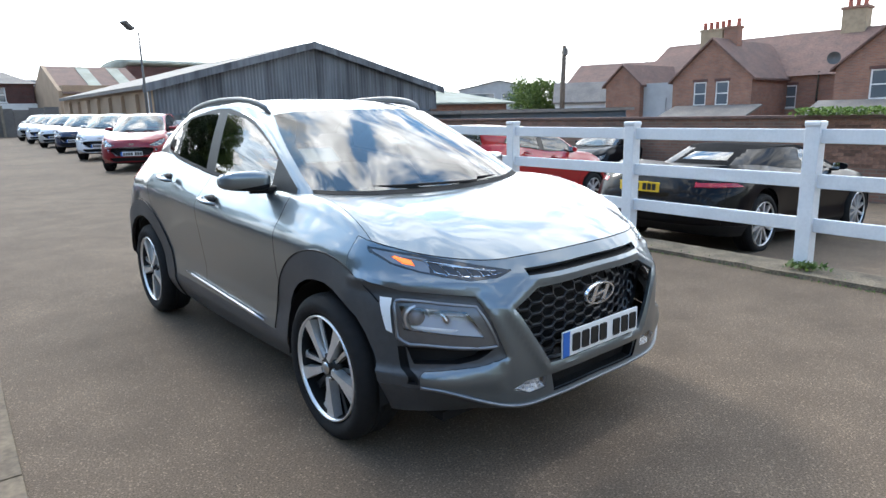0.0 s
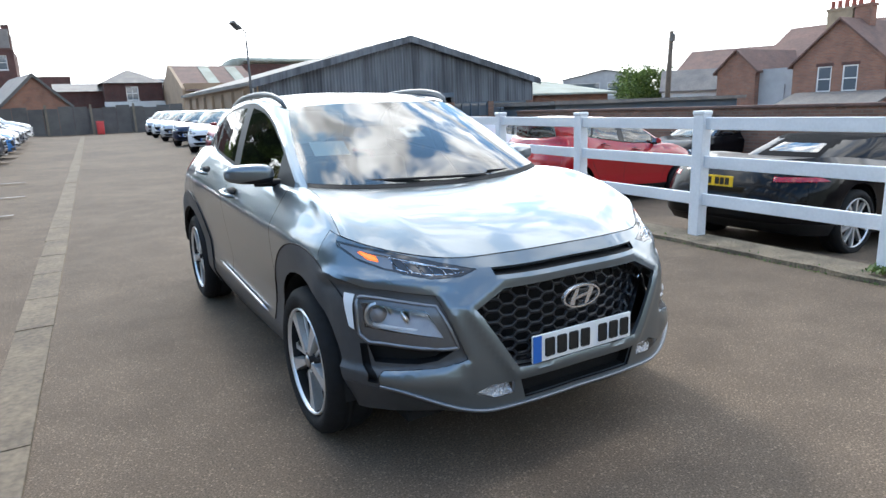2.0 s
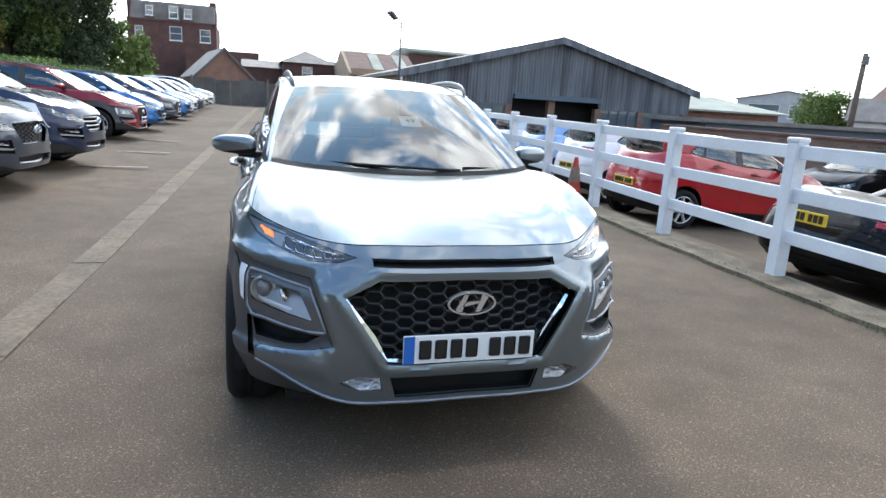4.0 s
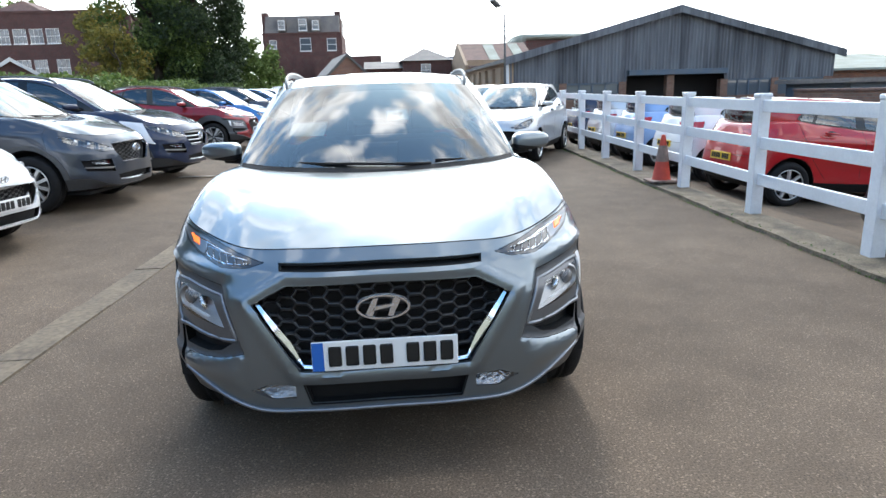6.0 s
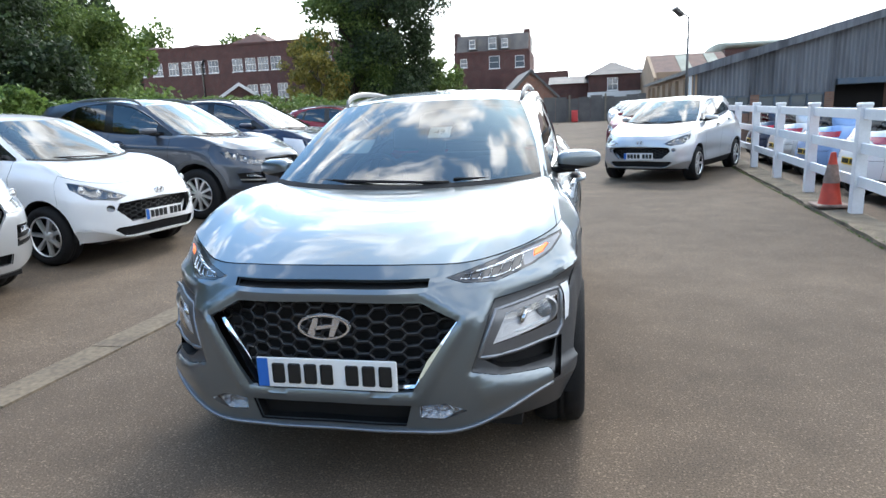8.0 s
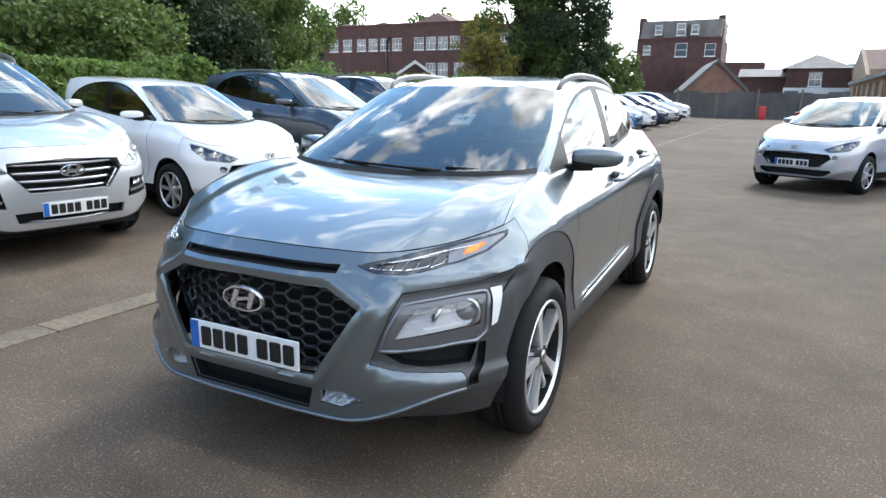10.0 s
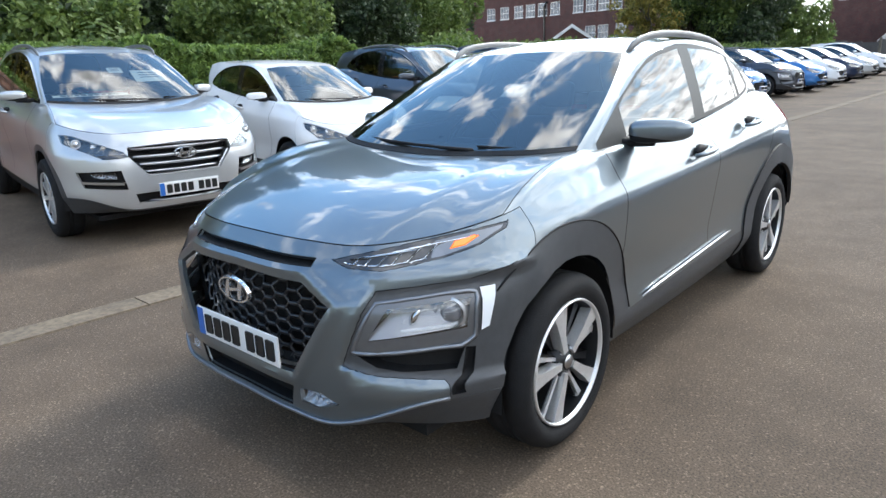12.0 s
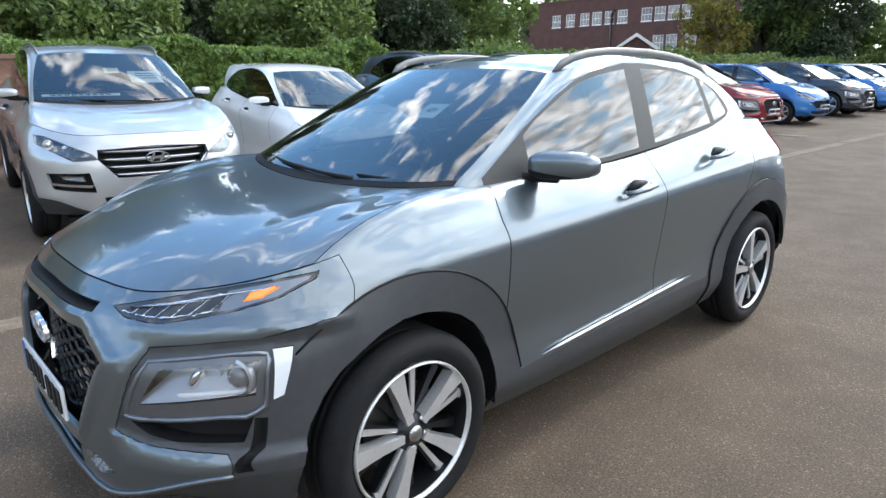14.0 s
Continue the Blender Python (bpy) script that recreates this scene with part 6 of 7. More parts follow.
def tree(name, label, at, height, spread, material, n=9000, size=.28, trunk=.3, low=.15, seed=1, conical=False, group="", cnt=46, fat=1.0):
    rng = random.Random(seed)
    t = thing(name, label, "tree", group, at=at)
    bm = bmesh.new()
    pts = [(rng.gauss(0, .02) * k, rng.gauss(0, .02) * k, height * .82 * k / 8) for k in range(9)]
    add_tube(bm, pts, [trunk * (1 - .1 * k) for k in range(9)], 10)
    part("trunk", bm, M["bark"], t, "", True, 60)
    clumps = []
    for k in range(cnt):
        h = low + (1 - low) * rng.random() ** .85
        a = rng.uniform(0, 6.28)
        if conical:
            rad = spread * (1.04 - h) ** .8
        else:
            rad = spread * math.sqrt(max(.05, 1 - ((h - .55) / .52) ** 2))
        q = rad * rng.uniform(.35, 1.0)
        c = Vector((q * math.cos(a), q * math.sin(a), height * h * .95))
        clumps.append((c, spread * fat * rng.uniform(.16, .34)))
        if k < 14:
            bm = bmesh.new()
            base = Vector((0, 0, height * max(.12, h - .25)))
            add_tube(bm, [base, base.lerp(c, .5) + Vector((0, 0, -.05 * height)), c], [trunk * .3, trunk * .18, trunk * .05], 6)
            part("limb", bm, M["bark"], t, "", True, 60)
    vs, fs = crown(clumps, n, size, seed)
    leaf_mesh("crown", vs, fs, material, t)
    return t


rng = random.Random(11)
# ivy-covered brick wall behind the hedge row
HX = -8.9
wall = tagged(part("garden_wall", box(HX - .25, -8, -.1, HX, 46, 1.72), M["brick_wall"], None, "old brown brick boundary wall behind the parked cars"), category="wall", kind="structure")
tagged(part("wall_coping", box(HX - .28, -8, 1.72, HX + .03, 46, 1.79, .01), M["brick_wall"], None, "brick-on-edge coping of the boundary wall"), category="wall", kind="structure")
pts = []
for k in range(30000):
    y = rng.uniform(1.9, 11.5)
    bulge = .38 + .42 * noise.noise(Vector((y * .9, 0, 3))) + .12 * noise.noise(Vector((y * 2.7, 4, 0)))
    topz = 1.90 + .42 * noise.noise(Vector((y * .8, 9, 0))) + .20 * noise.noise(Vector((y * 3.1, 2, 0)))
    z = topz * rng.random() ** .6
    d = bulge * (1 - .5 * (z / topz) ** 4) * (.55 + .45 * min(1, z * 1.5)) + .10 * noise.noise(Vector((y * 4, z * 4, 1)))
    x = HX + d + rng.uniform(-.10, .03)
    if rng.random() < .22:
        x, z = HX + rng.uniform(-.45, d), topz + rng.uniform(-.08, .06)
    pts.append((x, y, z))
vs, fs = leaves(pts, .125, .2, 3)
tagged(leaf_mesh("ivy", vs, fs, M["leaf_ivy"], None, "dense green ivy hanging over the brick wall"), category="ivy", kind="stuff")
pts = []
for k in range(15000):
    y = rng.uniform(-7, 7)
    x = HX - .55 + rng.gauss(0, .18)
    z = 1.60 + .42 * rng.random() ** .5 + .04 * noise.noise(Vector((y * 2, 1, 1)))
    pts.append((x, y, z))
vs, fs = leaves(pts, .06, .6, 3)
tagged(leaf_mesh("clipped_hedge", vs, fs, M["leaf_hedge"], None, "clipped bright green hedge top above the wall"), category="hedge", kind="stuff")
pts = []
for k in range(9000):
    y = rng.uniform(11, 45)
    x = HX - .5 + rng.gauss(0, .35)
    z = 1.3 + .9 * rng.random() ** .6 * (1 + .5 * noise.noise(Vector((y * .5, 3, 1))))
    pts.append((x, y, z))
vs, fs = leaves(pts, .16, .4, 3)
tagged(leaf_mesh("wall_shrubs", vs, fs, M["leaf_mid"], None, "low green shrubs along the far boundary wall"), category="shrubs", kind="stuff")

G = "trees behind the boundary wall"
BELT = [
    (-16.0, -9.0, 7.5, 3.6, "leaf_mid", 0), (-18.5, -4.0, 8.5, 3.8, "leaf_mid", 0), (-15.5, -1.0, 6.5, 3.0, "leaf_yellow", 0), (-19.0, 2.5, 8.5, 3.6, "leaf_mid", 0),
    (-17.0, 6.0, 8.0, 3.0, "leaf_dark", 1), (-18.5, 9.0, 9.5, 3.2, "leaf_dark", 1), (-16.5, 11.0, 8.5, 2.8, "leaf_dark", 1), (-19.5, 13.5, 10, 3.4, "leaf_dark", 1),
    (-24, -8, 9, 4.2, "leaf_mid", 0), (-24, -1, 9.5, 4.2, "leaf_dark", 0), (-25, 6, 10, 4.2, "leaf_mid", 0), (-25, 12, 10, 4, "leaf_dark", 1), (-22.5, 17.5, 9, 3.0, "leaf_dark", 1), (-13.5, 3.0, 3.6, 2.4, "leaf_mid", 0), (-13.0, 8.0, 3.4, 2.2, "leaf_mid", 0), (-13.2, -3.0, 3.8, 2.4, "leaf_yellow", 0), (-13.6, 12.0, 3.6, 2.2, "leaf_dark", 0),
    (-16.8, 17.4, 5.4, 2.7, "leaf_mid", 0), (-18.3, 20.6, 5.4, 2.6, "leaf_mid", 0), (-20.0, 16.5, 11, 3.2, "leaf_dark", 1), (-20.5, 20.5, 11, 3.2, "leaf_dark", 1), (-22.0, 24.5, 10.5, 3.0, "leaf_dark", 1), (-15.8, 2.0, 7.0, 3.0, "leaf_dark", 0), (-22, -6, 10, 4, "leaf_dark", 0), (-15.0, 12.5, 7.5, 2.8, "leaf_dark", 1),
]
for k, (x, y, h, s, key, con) in enumerate(BELT):
    tree("conifer" if con else "broadleaf_tree", "dark dense conifer behind the boundary wall" if con else "leafy green tree behind the boundary wall", (x, y, 0), h, s, M[key], *((25000, .155) if x > -17.2 else ((10000, .26) if x > -20 else (4000, .36))), .22, .04, 20 + k, bool(con), G)
tree("broadleaf_tree", "purple-leaved tree behind the conifers", (-27, 24, 0), 12.5, 4.2, M["leaf_purple"], 6000, .4, .3, .2, 41, group=G)
tree("broadleaf_tree", "large dark green tree at the lot's edge", (-14.3, 41.0, .3), 14.0, 3.4, M["leaf_mid"], 46000, .22, .4, .03, 42, group=G, cnt=80, fat=1.15)
tree("broadleaf_tree", "large dark evergreen at the lot's edge", (-11.7, 41.5, .3), 13.8, 3.6, M["leaf_dark"], 52000, .21, .35, .03, 43, group=G, cnt=80, fat=1.15)
tree("broadleaf_tree", "thin yellowing tree beside the large evergreen", (-16.2, 38.0, .2), 7.0, 1.9, M["leaf_yellow"], 3600, .22, .12, .1, 44, group=G)
tree("broadleaf_tree", "thin yellowing tree beside the large evergreen", (-15.0, 36.2, .2), 5.6, 1.7, M["leaf_yellow"], 3000, .22, .12, .1, 45, group=G)
for k, (x, y, h, s) in enumerate(((-62, 118, 19, 7), (-48, 120, 17, 6.5), (-80, 110, 20, 8))):
    tree("broadleaf_tree", "distant rounded green tree behind the school", (x, y, 0), h, s, M["leaf_mid"], 3500, .8, .5, .3, 60 + k)
tree("broadleaf_tree", "low green tree beside the large evergreen", (-9.4, 45.0, .3), 5.2, 2.1, M["leaf_mid"], 7000, .24, .12, .04, 46, group=G)
tree("shrub", "bright green shrub by the far wall", (-9.8, 50, .3), 2.6, 2.0, M["leaf_hedge"], 2500, .26, .1, .05, 70)
tree("broadleaf_tree", "rounded green tree beyond the yard", (50, 43.5, 0), 4.5, 3.4, M["leaf_mid"], 9000, .28, .2, .05, 71, cnt=60)


# ---- buildings ----
def wall_with(bm, x0, x1, z0, z1, holes):
    """A wall face in x and z at y = 0, with rectangular holes."""
    xs = sorted({x0, x1, *[h[0] for h in holes], *[h[1] for h in holes]})
    zs = sorted({z0, z1, *[h[2] for h in holes], *[h[3] for h in holes]})
    for a, b in zip(xs, xs[1:]):
        for c, d in zip(zs, zs[1:]):
            mx, mz = (a + b) / 2, (c + d) / 2
            if any(h[0] < mx < h[1] and h[2] < mz < h[3] for h in holes):
                continue
            bm.faces.new([bm.verts.new(p) for p in ((a, 0, c), (b, 0, c), (b, 0, d), (a, 0, d))])
    for h in holes:
        a, b, c, d = h
        for p in (((a, 0, c), (a, 0, d), (a, .15, d), (a, .15, c)), ((b, 0, c), (b, .15, c), (b, .15, d), (b, 0, d)), ((a, 0, d), (b, 0, d), (b, .15, d), (a, .15, d)), ((a, 0, c), (a, .15, c), (b, .15, c), (b, 0, c))):
            bm.faces.new([bm.verts.new(q) for q in p])
    bmesh.ops.remove_doubles(bm, verts=bm.verts, dist=1e-4)


def sash(parent, m, x0, x1, z0, z1, arch=None, bars=1):
    """A white sash window set back in its opening: frame, meeting rail, panes, sill."""
    w = new("window")
    w.parent = parent
    w.matrix_local = m
    f = .07
    bm = bmesh.new()
    for b in ((x0, x0 + f, z0, z1), (x1 - f, x1, z0, z1), (x0 + f, x1 - f, z0, z0 + f), (x0 + f, x1 - f, z1 - f, z1), (x0 + f, x1 - f, (z0 + z1) / 2 - .03, (z0 + z1) / 2 + .03)):
        add_box(bm, b[0], .04, b[2], b[1], .10, b[3])
    for k in range(1, bars):
        x = x0 + (x1 - x0) * k / bars
        add_box(bm, x - .015, .045, z0 + f, x + .015, .085, z1 - f)
    part("frame", bm, M["win_frame"], w)
    for a, b in ((z0 + f, (z0 + z1) / 2 - .03), ((z0 + z1) / 2 + .03, z1 - f)):
        part("pane", box(x0 + f, .07, a, x1 - f, .08, b), M["win_glass"], w)
    part("sill", box(x0 - .06, -.06, z0 - .08, x1 + .06, .06, z0), M["win_frame"] if arch is None else M["render"], w)
    if arch is not None:
        part("lintel", box(x0 - .08, -.012, z1, x1 + .08, .06, z1 + .16), arch, w, "red brick window head")
    return w


def gable_house(name, label, m, w, d, z0, eaves, ridge, wall_m, roof_m, wins=(), arch=None, barge=None, group="", bars=1, chimneys=()):
    """A house whose gable faces local -y at y = 0; windows in the gable wall."""
    hs = thing(name, label, "house", group)
    hs.matrix_world = m
    bm = bmesh.new()
    wall_with(bm, -w / 2, w / 2, z0, eaves, list(wins))
    bm.faces.new([bm.verts.new(p) for p in ((-w / 2, 0, eaves), (w / 2, 0, eaves), (0, 0, ridge))])
    for p in (((-w / 2, 0, z0), (-w / 2, 0, eaves), (-w / 2, d, eaves), (-w / 2, d, z0)), ((w / 2, 0, z0), (w / 2, d, z0), (w / 2, d, eaves), (w / 2, 0, eaves)), ((-w / 2, d, z0), (-w / 2, d, eaves), (0, d, ridge), (w / 2, d, eaves), (w / 2, d, z0))):
        bm.faces.new([bm.verts.new(q) for q in p])
    part("wall", bm, wall_m, hs)
    # dark sheet behind the front wall paints in the room's shade
    part("room_shade", box(-w / 2 + .3, .3, z0, w / 2 - .3, .4, eaves), M["painted_shade"], hs)
    for s in (-1, 1):
        bm = bmesh.new()
        o, t = .22, .12
        sl = (ridge - eaves) / (w / 2)
        a = [(0, ridge), (s * (w / 2 + o), eaves - o * sl), (s * (w / 2 + o), eaves - o * sl + t), (0, ridge + t)]
        f0 = [bm.verts.new((x, -.18, z)) for x, z in a]
        f1 = [bm.verts.new((x, d + .18, z)) for x, z in a]
        bm.faces.new(f0); bm.faces.new(f1[::-1])
        for i in range(4):
            bm.faces.new((f0[i], f0[(i + 1) % 4], f1[(i + 1) % 4], f1[i]))
        bmesh.ops.recalc_face_normals(bm, faces=bm.faces)
        part("roof", bm, roof_m, hs)
        if barge:
            bm = bmesh.new()
            add_prism(bm, [(0, ridge + .13), (s * (w / 2 + o), eaves - o * sl + .13), (s * (w / 2 + o), eaves - o * sl - .16), (0, ridge - .16)], Matrix(((1, 0, 0, 0), (0, 0, -1, -.19), (0, 1, 0, 0), (0, 0, 0, 1))), .05)
            bmesh.ops.recalc_face_normals(bm, faces=bm.faces)
            part("bargeboard", bm, barge, hs, "white painted bargeboard")
    for x0, x1, a, b in wins:
        sash(hs, Matrix.Identity(4), x0, x1, a, b, arch, bars)
    for x, y, zb, zt, pots, cm, hw in chimneys:
        ch = new("chimney")
        ch.parent = hs
        bm = bmesh.new()
        add_box(bm, x - hw, y - .3, zb, x + hw, y + .3, zt, None, .01)
        add_box(bm, x - hw - .06, y - .36, zt, x + hw + .06, y + .36, zt + .14, None, .01)
        part("chimney_shaft", bm, cm, ch)
        for k in range(pots):
            bm = bmesh.new()
            add_lathe(bm, [(.13, 0), (.11, .25), (.12, .42), (.08, .42)], 12, Matrix.Translation((x - (hw - .12) + 2 * (hw - .12) * k / max(1, pots - 1), y, zt + .14)) @ pose(0, 0, 0, 0, -90, 0))
            part("chimney_pot", bm, M["terracotta"], ch, "terracotta chimney pot", True, 40)
    return hs


def block(name, label, category, x0, x1, y0, y1, z0, z1, wall_m, wins=(), roof=None, kind="", bars=1, group=""):
    """A flat-fronted building whose front faces -y at y0."""
    hs = thing(name, label, category, group, kind)
    hs.matrix_world = Matrix.Translation((0, y0, 0))
    bm = bmesh.new()
    wall_with(bm, x0, x1, z0, z1, list(wins))
    d = y1 - y0
    for p in (((x0, 0, z0), (x0, 0, z1), (x0, d, z1), (x0, d, z0)), ((x1, 0, z0), (x1, d, z0), (x1, d, z1), (x1, 0, z1)), ((x0, 0, z1), (x1, 0, z1), (x1, d, z1), (x0, d, z1)), ((x0, d, z0), (x0, d, z1), (x1, d, z1), (x1, d, z0))):
        bm.faces.new([bm.verts.new(q) for q in p])
    part("wall", bm, wall_m, hs)
    # dark sheet inside the front, coloured as the shade of the rooms
    part("room_shade", box(x0 + .2, .35, z0, x1 - .2, .45, z1 - .1), M["painted_shade"], hs)
    for a, b, c, e in wins:
        sash(hs, Matrix.Identity(4), a, b, c, e, None, bars)
    return hs


# terrace beyond the yard: it faces -x, so local x runs along -y of the site
K = 1.25


def ty_(y):
    return -2.385 + K * (y + 2.385)


def tz_(z):
    return 1.435 + K * (z - 1.435)


TX = -2.16 + K * 29.16
turn = pose(0, 0, 0, 0, 0, -90)  # local -y looks to -x, local x to -y
T = "terrace of brick houses"


def terr(y, dx=0.0):
    return Matrix.Translation((TX + dx, ty_(y), 0)) @ turn


CH = ((0.2, 2.2, tz_(4.0), tz_(4.95), 3, M["brick"]),)
gable_house("brick_house", "red-brown brick gabled house wing with two white sash windows", terr(12.97), 4.8, 7, -1, 3.02, 5.18, M["brick"], M["tile"],
            [(-1.04, -.26, 1.50, 2.84), (.30, 1.08, 1.50, 2.84)], M["brick_dark"], None, T, 1, [(-1.15, 2.2, 4.4, 5.86, 4, M["chimney_buff"], .68), (.05, 2.2, 4.6, 5.90, 2, M["brick"], .42)])
gable_house("brick_house", "red-brown brick gabled house wing with a white sash window", terr(5.8), 4.84, 7, -1, 3.2, 5.25, M["brick"], M["tile"], [(-.87, .35, 1.61, 3.02)], M["brick_dark"], None, T)
# long main range behind, its ridge along the terrace
main = thing("brick_terrace", "long brick terrace with brown tiled roof", "house", T)
main.matrix_world = terr(9.0, 4.5)
bm = bmesh.new()
wall_with(bm, -13, 8.2, -1, tz_(2.75), [(-2.85, -1.98, 1.25, 2.56)])
part("wall", bm, M["brick"], main)
sash(main, Matrix.Identity(4), -2.85, -1.98, 1.25, 2.56, M["brick_dark"])
# the same dark sheet, shade put into colour behind the window
part("room_shade", box(-12.8, .3, -1, 8, .4, tz_(2.7)), M["painted_shade"], main)
bm = bmesh.new()
e, r = tz_(2.75), 5.90
f0 = [bm.verts.new(p) for p in ((-13, -.3, e), (8.4, -.3, e), (8.4, 4.2, r), (-13, 4.2, r), (-13, 8.6, e), (8.4, 8.6, e))]
bm.faces.new((f0[0], f0[1], f0[2], f0[3])); bm.faces.new((f0[3], f0[2], f0[5], f0[4])); bm.faces.new((f0[1], f0[5], f0[2])); bm.faces.new((f0[0], f0[3], f0[4]))
part("roof", bm, M["tile"], main)
ch = new("chimney"); ch.parent = main
part("chimney_shaft", box(-1.24, 3.7, 5.2, .06, 4.7, 6.95, .02), M["chimney_buff"], ch)
part("chimney_cap", box(-1.32, 3.62, 6.95, .14, 4.78, 7.12, .02), M["brick"], ch)
for k in range(3):
    bm = bmesh.new()
    add_lathe(bm, [(.14, 0), (.12, .3), (.13, .5), (.08, .5)], 12, Matrix.Translation((-1.0 + .42 * k, 4.2, 7.12)) @ pose(0, 0, 0, 0, -90, 0))
    part("chimney_pot", bm, M["terracotta"], ch, "terracotta chimney pot", True, 40)
bm = bmesh.new()
add_lathe(bm, [(.02, 0), (.18, .03), (.30, .09), (.31, .09), (.18, .01), (.02, -.03)], 20, Matrix.Translation((1.41, -4.45, 3.68)) @ pose(0, 0, 0, 0, 0, -70))
part("satellite_dish", bm, M["pole"], main, "dark round satellite dish", True, 40)
for x in (-2.98, -.83):
    bm = bmesh.new()
    add_tube(bm, [(x, -.08, -1), (x, -.08, tz_(2.75)), (x, -.05, tz_(2.9))], .05, 8)
    part("drainpipe", bm, M["gloss_black"], main)
part("rooflight", box(-1.9, 2.4, tz_(3.85), -1.3, 2.9, tz_(4.05), .02), M["win_frame"], main)
# lean-to roofs in front
for y, w, zt in ((12.6, 5.0, 1.42), (6.6, 4.0, 1.5)):
    lt = thing("lean_to", "brick lean-to with grey slate roof against the terrace", "outbuilding", T)
    lt.matrix_world = terr(y)
    part("wall", box(-w / 2, -2.2, -1, w / 2, -.05, tz_(.86)), M["brick"], lt)
    bm = bmesh.new()
    add_prism(bm, [(-2.4, tz_(.84)), (-.02, tz_(zt)), (-.02, tz_(zt) + .1), (-2.4, tz_(.84) + .1)], Matrix(((0, 0, 1, -w / 2 - .1), (1, 0, 0, 0), (0, 1, 0, 0), (0, 0, 0, 1))), w + .2)
    bmesh.ops.recalc_face_normals(bm, faces=bm.faces)
    part("roof", bm, M["slate"], lt)
gable_house("brick_house", "small brick gabled house with tiled roof", terr(17.75), 2.6, 6, -1, 2.96, 4.12, M["brick"], M["tile"], (), None, None, T)
block_ = thing("rendered_annex", "plain grey rendered annex wall between brick houses", "outbuilding", T)
block_.matrix_world = terr(15.8)
part("wall", box(-1.65, .4, -1, .95, 5, 2.95), M["render"], block_)
part("door_frame", box(-.4, .34, -1, .5, .4, tz_(1.9)), M["render"], block_)
gable_house("white_cottage", "low white cottage with grey slate roof", Matrix.Translation((43.0, 29.7, 0)) @ pose(0, 0, 0, 0, 0, 37.7), 4.2, 4.6, -1, 2.05, 3.5, M["white_wall"], M["slate"], (), None, None, T)
gable_house("brick_house", "distant brick house with brown roof", Matrix.Translation((52, 31.5, 0)) @ pose(0, 0, 0, 0, 0, 20), 9, 7, -1, 3.4, 5.5, M["brick"], M["tile"], (), None, None, T)

# brick wall behind the convertible
yard_wall = tagged(part("yard_wall", box(13.2, -14, -1, 13.5, 17, 1.13), M["brick_wall"], None, "old red-brown brick yard wall"), category="wall", kind="structure")
tagged(part("yard_wall_coping", box(13.15, -14, 1.13, 13.55, 17, 1.20, .01), M["tile"], None, "weathered coping on the yard wall"), category="wall", kind="structure")
pts = []
for k in range(2500):
    y = rng.uniform(-3.5, 3.6)
    pts.append((13.15 + rng.gauss(0, .15), y, 1.2 + .16 * rng.random()))
vs, fs = leaves(pts, .09, .5, 4)
tagged(leaf_mesh("creeper", vs, fs, M["leaf_ivy"], None, "green creeper trailing over the yard wall"), category="creeper", kind="stuff")
# sheds and lock-ups along the back of the yard
yard = thing("lock_up_shed", "low lock-up sheds with dark flat roofs", "shed")
part("wall", box(15.5, 17.5, -1, 27, 21, 1.35), M["blue_steel"], yard)
part("roof", box(15.2, 17.2, 1.35, 27.3, 21.3, 1.5), M["slate"], yard)

# ---- the corrugated shed ----
SY, SL, SR, SA = 24.2, 5.35, 19.7, 12.5
EV, RG = 2.62, 4.48
shed = thing("corrugated_shed", "large dark corrugated sheet shed with low gable and open doorway", "shed")
bm = bmesh.new()
pitch = .15


def gable_z(x):
    return EV + (RG - EV) * (1 - abs(x - SA) / (SA - SL if x < SA else SR - SA))


n = int((SR - SL) / pitch * 4)
prev = None
for k in range(n + 1):
    x = SL + (SR - SL) * k / n
    yy = SY - .028 * math.sin(2 * math.pi * (x - SL) / pitch)
    zb = 2.0 if 10.4 < x < 14.7 else 1.62
    cur = (bm.verts.new((x, yy, zb)), bm.verts.new((x, yy, gable_z(x))))
    if prev:
        bm.faces.new((prev[0], cur[0], cur[1], prev[1]))
    prev = cur
part("gable_sheet", bm, M["sheet"], shed, "dark weathered corrugated gable sheeting", True, 60)
for s, x1 in ((-1, SL), (1, SR)):
    bm = bmesh.new()
    add_prism(bm, [(SA, RG), (x1 + s * .25, EV - .06), (x1 + s * .25, EV + .10), (SA, RG + .16)], Matrix(((1, 0, 0, 0), (0, 0, 1, SY - .25), (0, 1, 0, 0), (0, 0, 0, 1))), 17)
    bmesh.ops.recalc_face_normals(bm, faces=bm.faces)
    part("roof", bm, M["slate"] if s < 0 else M["sheet"], shed)
    bm = bmesh.new()
    add_prism(bm, [(SA, RG - .12), (x1 + s * .28, EV - .2), (x1 + s * .28, EV + .12), (SA, RG + .18)], Matrix(((1, 0, 0, 0), (0, 0, 1, SY - .32), (0, 1, 0, 0), (0, 0, 0, 1))), .06)
    bmesh.ops.recalc_face_normals(bm, faces=bm.faces)
    part("bargeboard", bm, M["sheet"], shed)
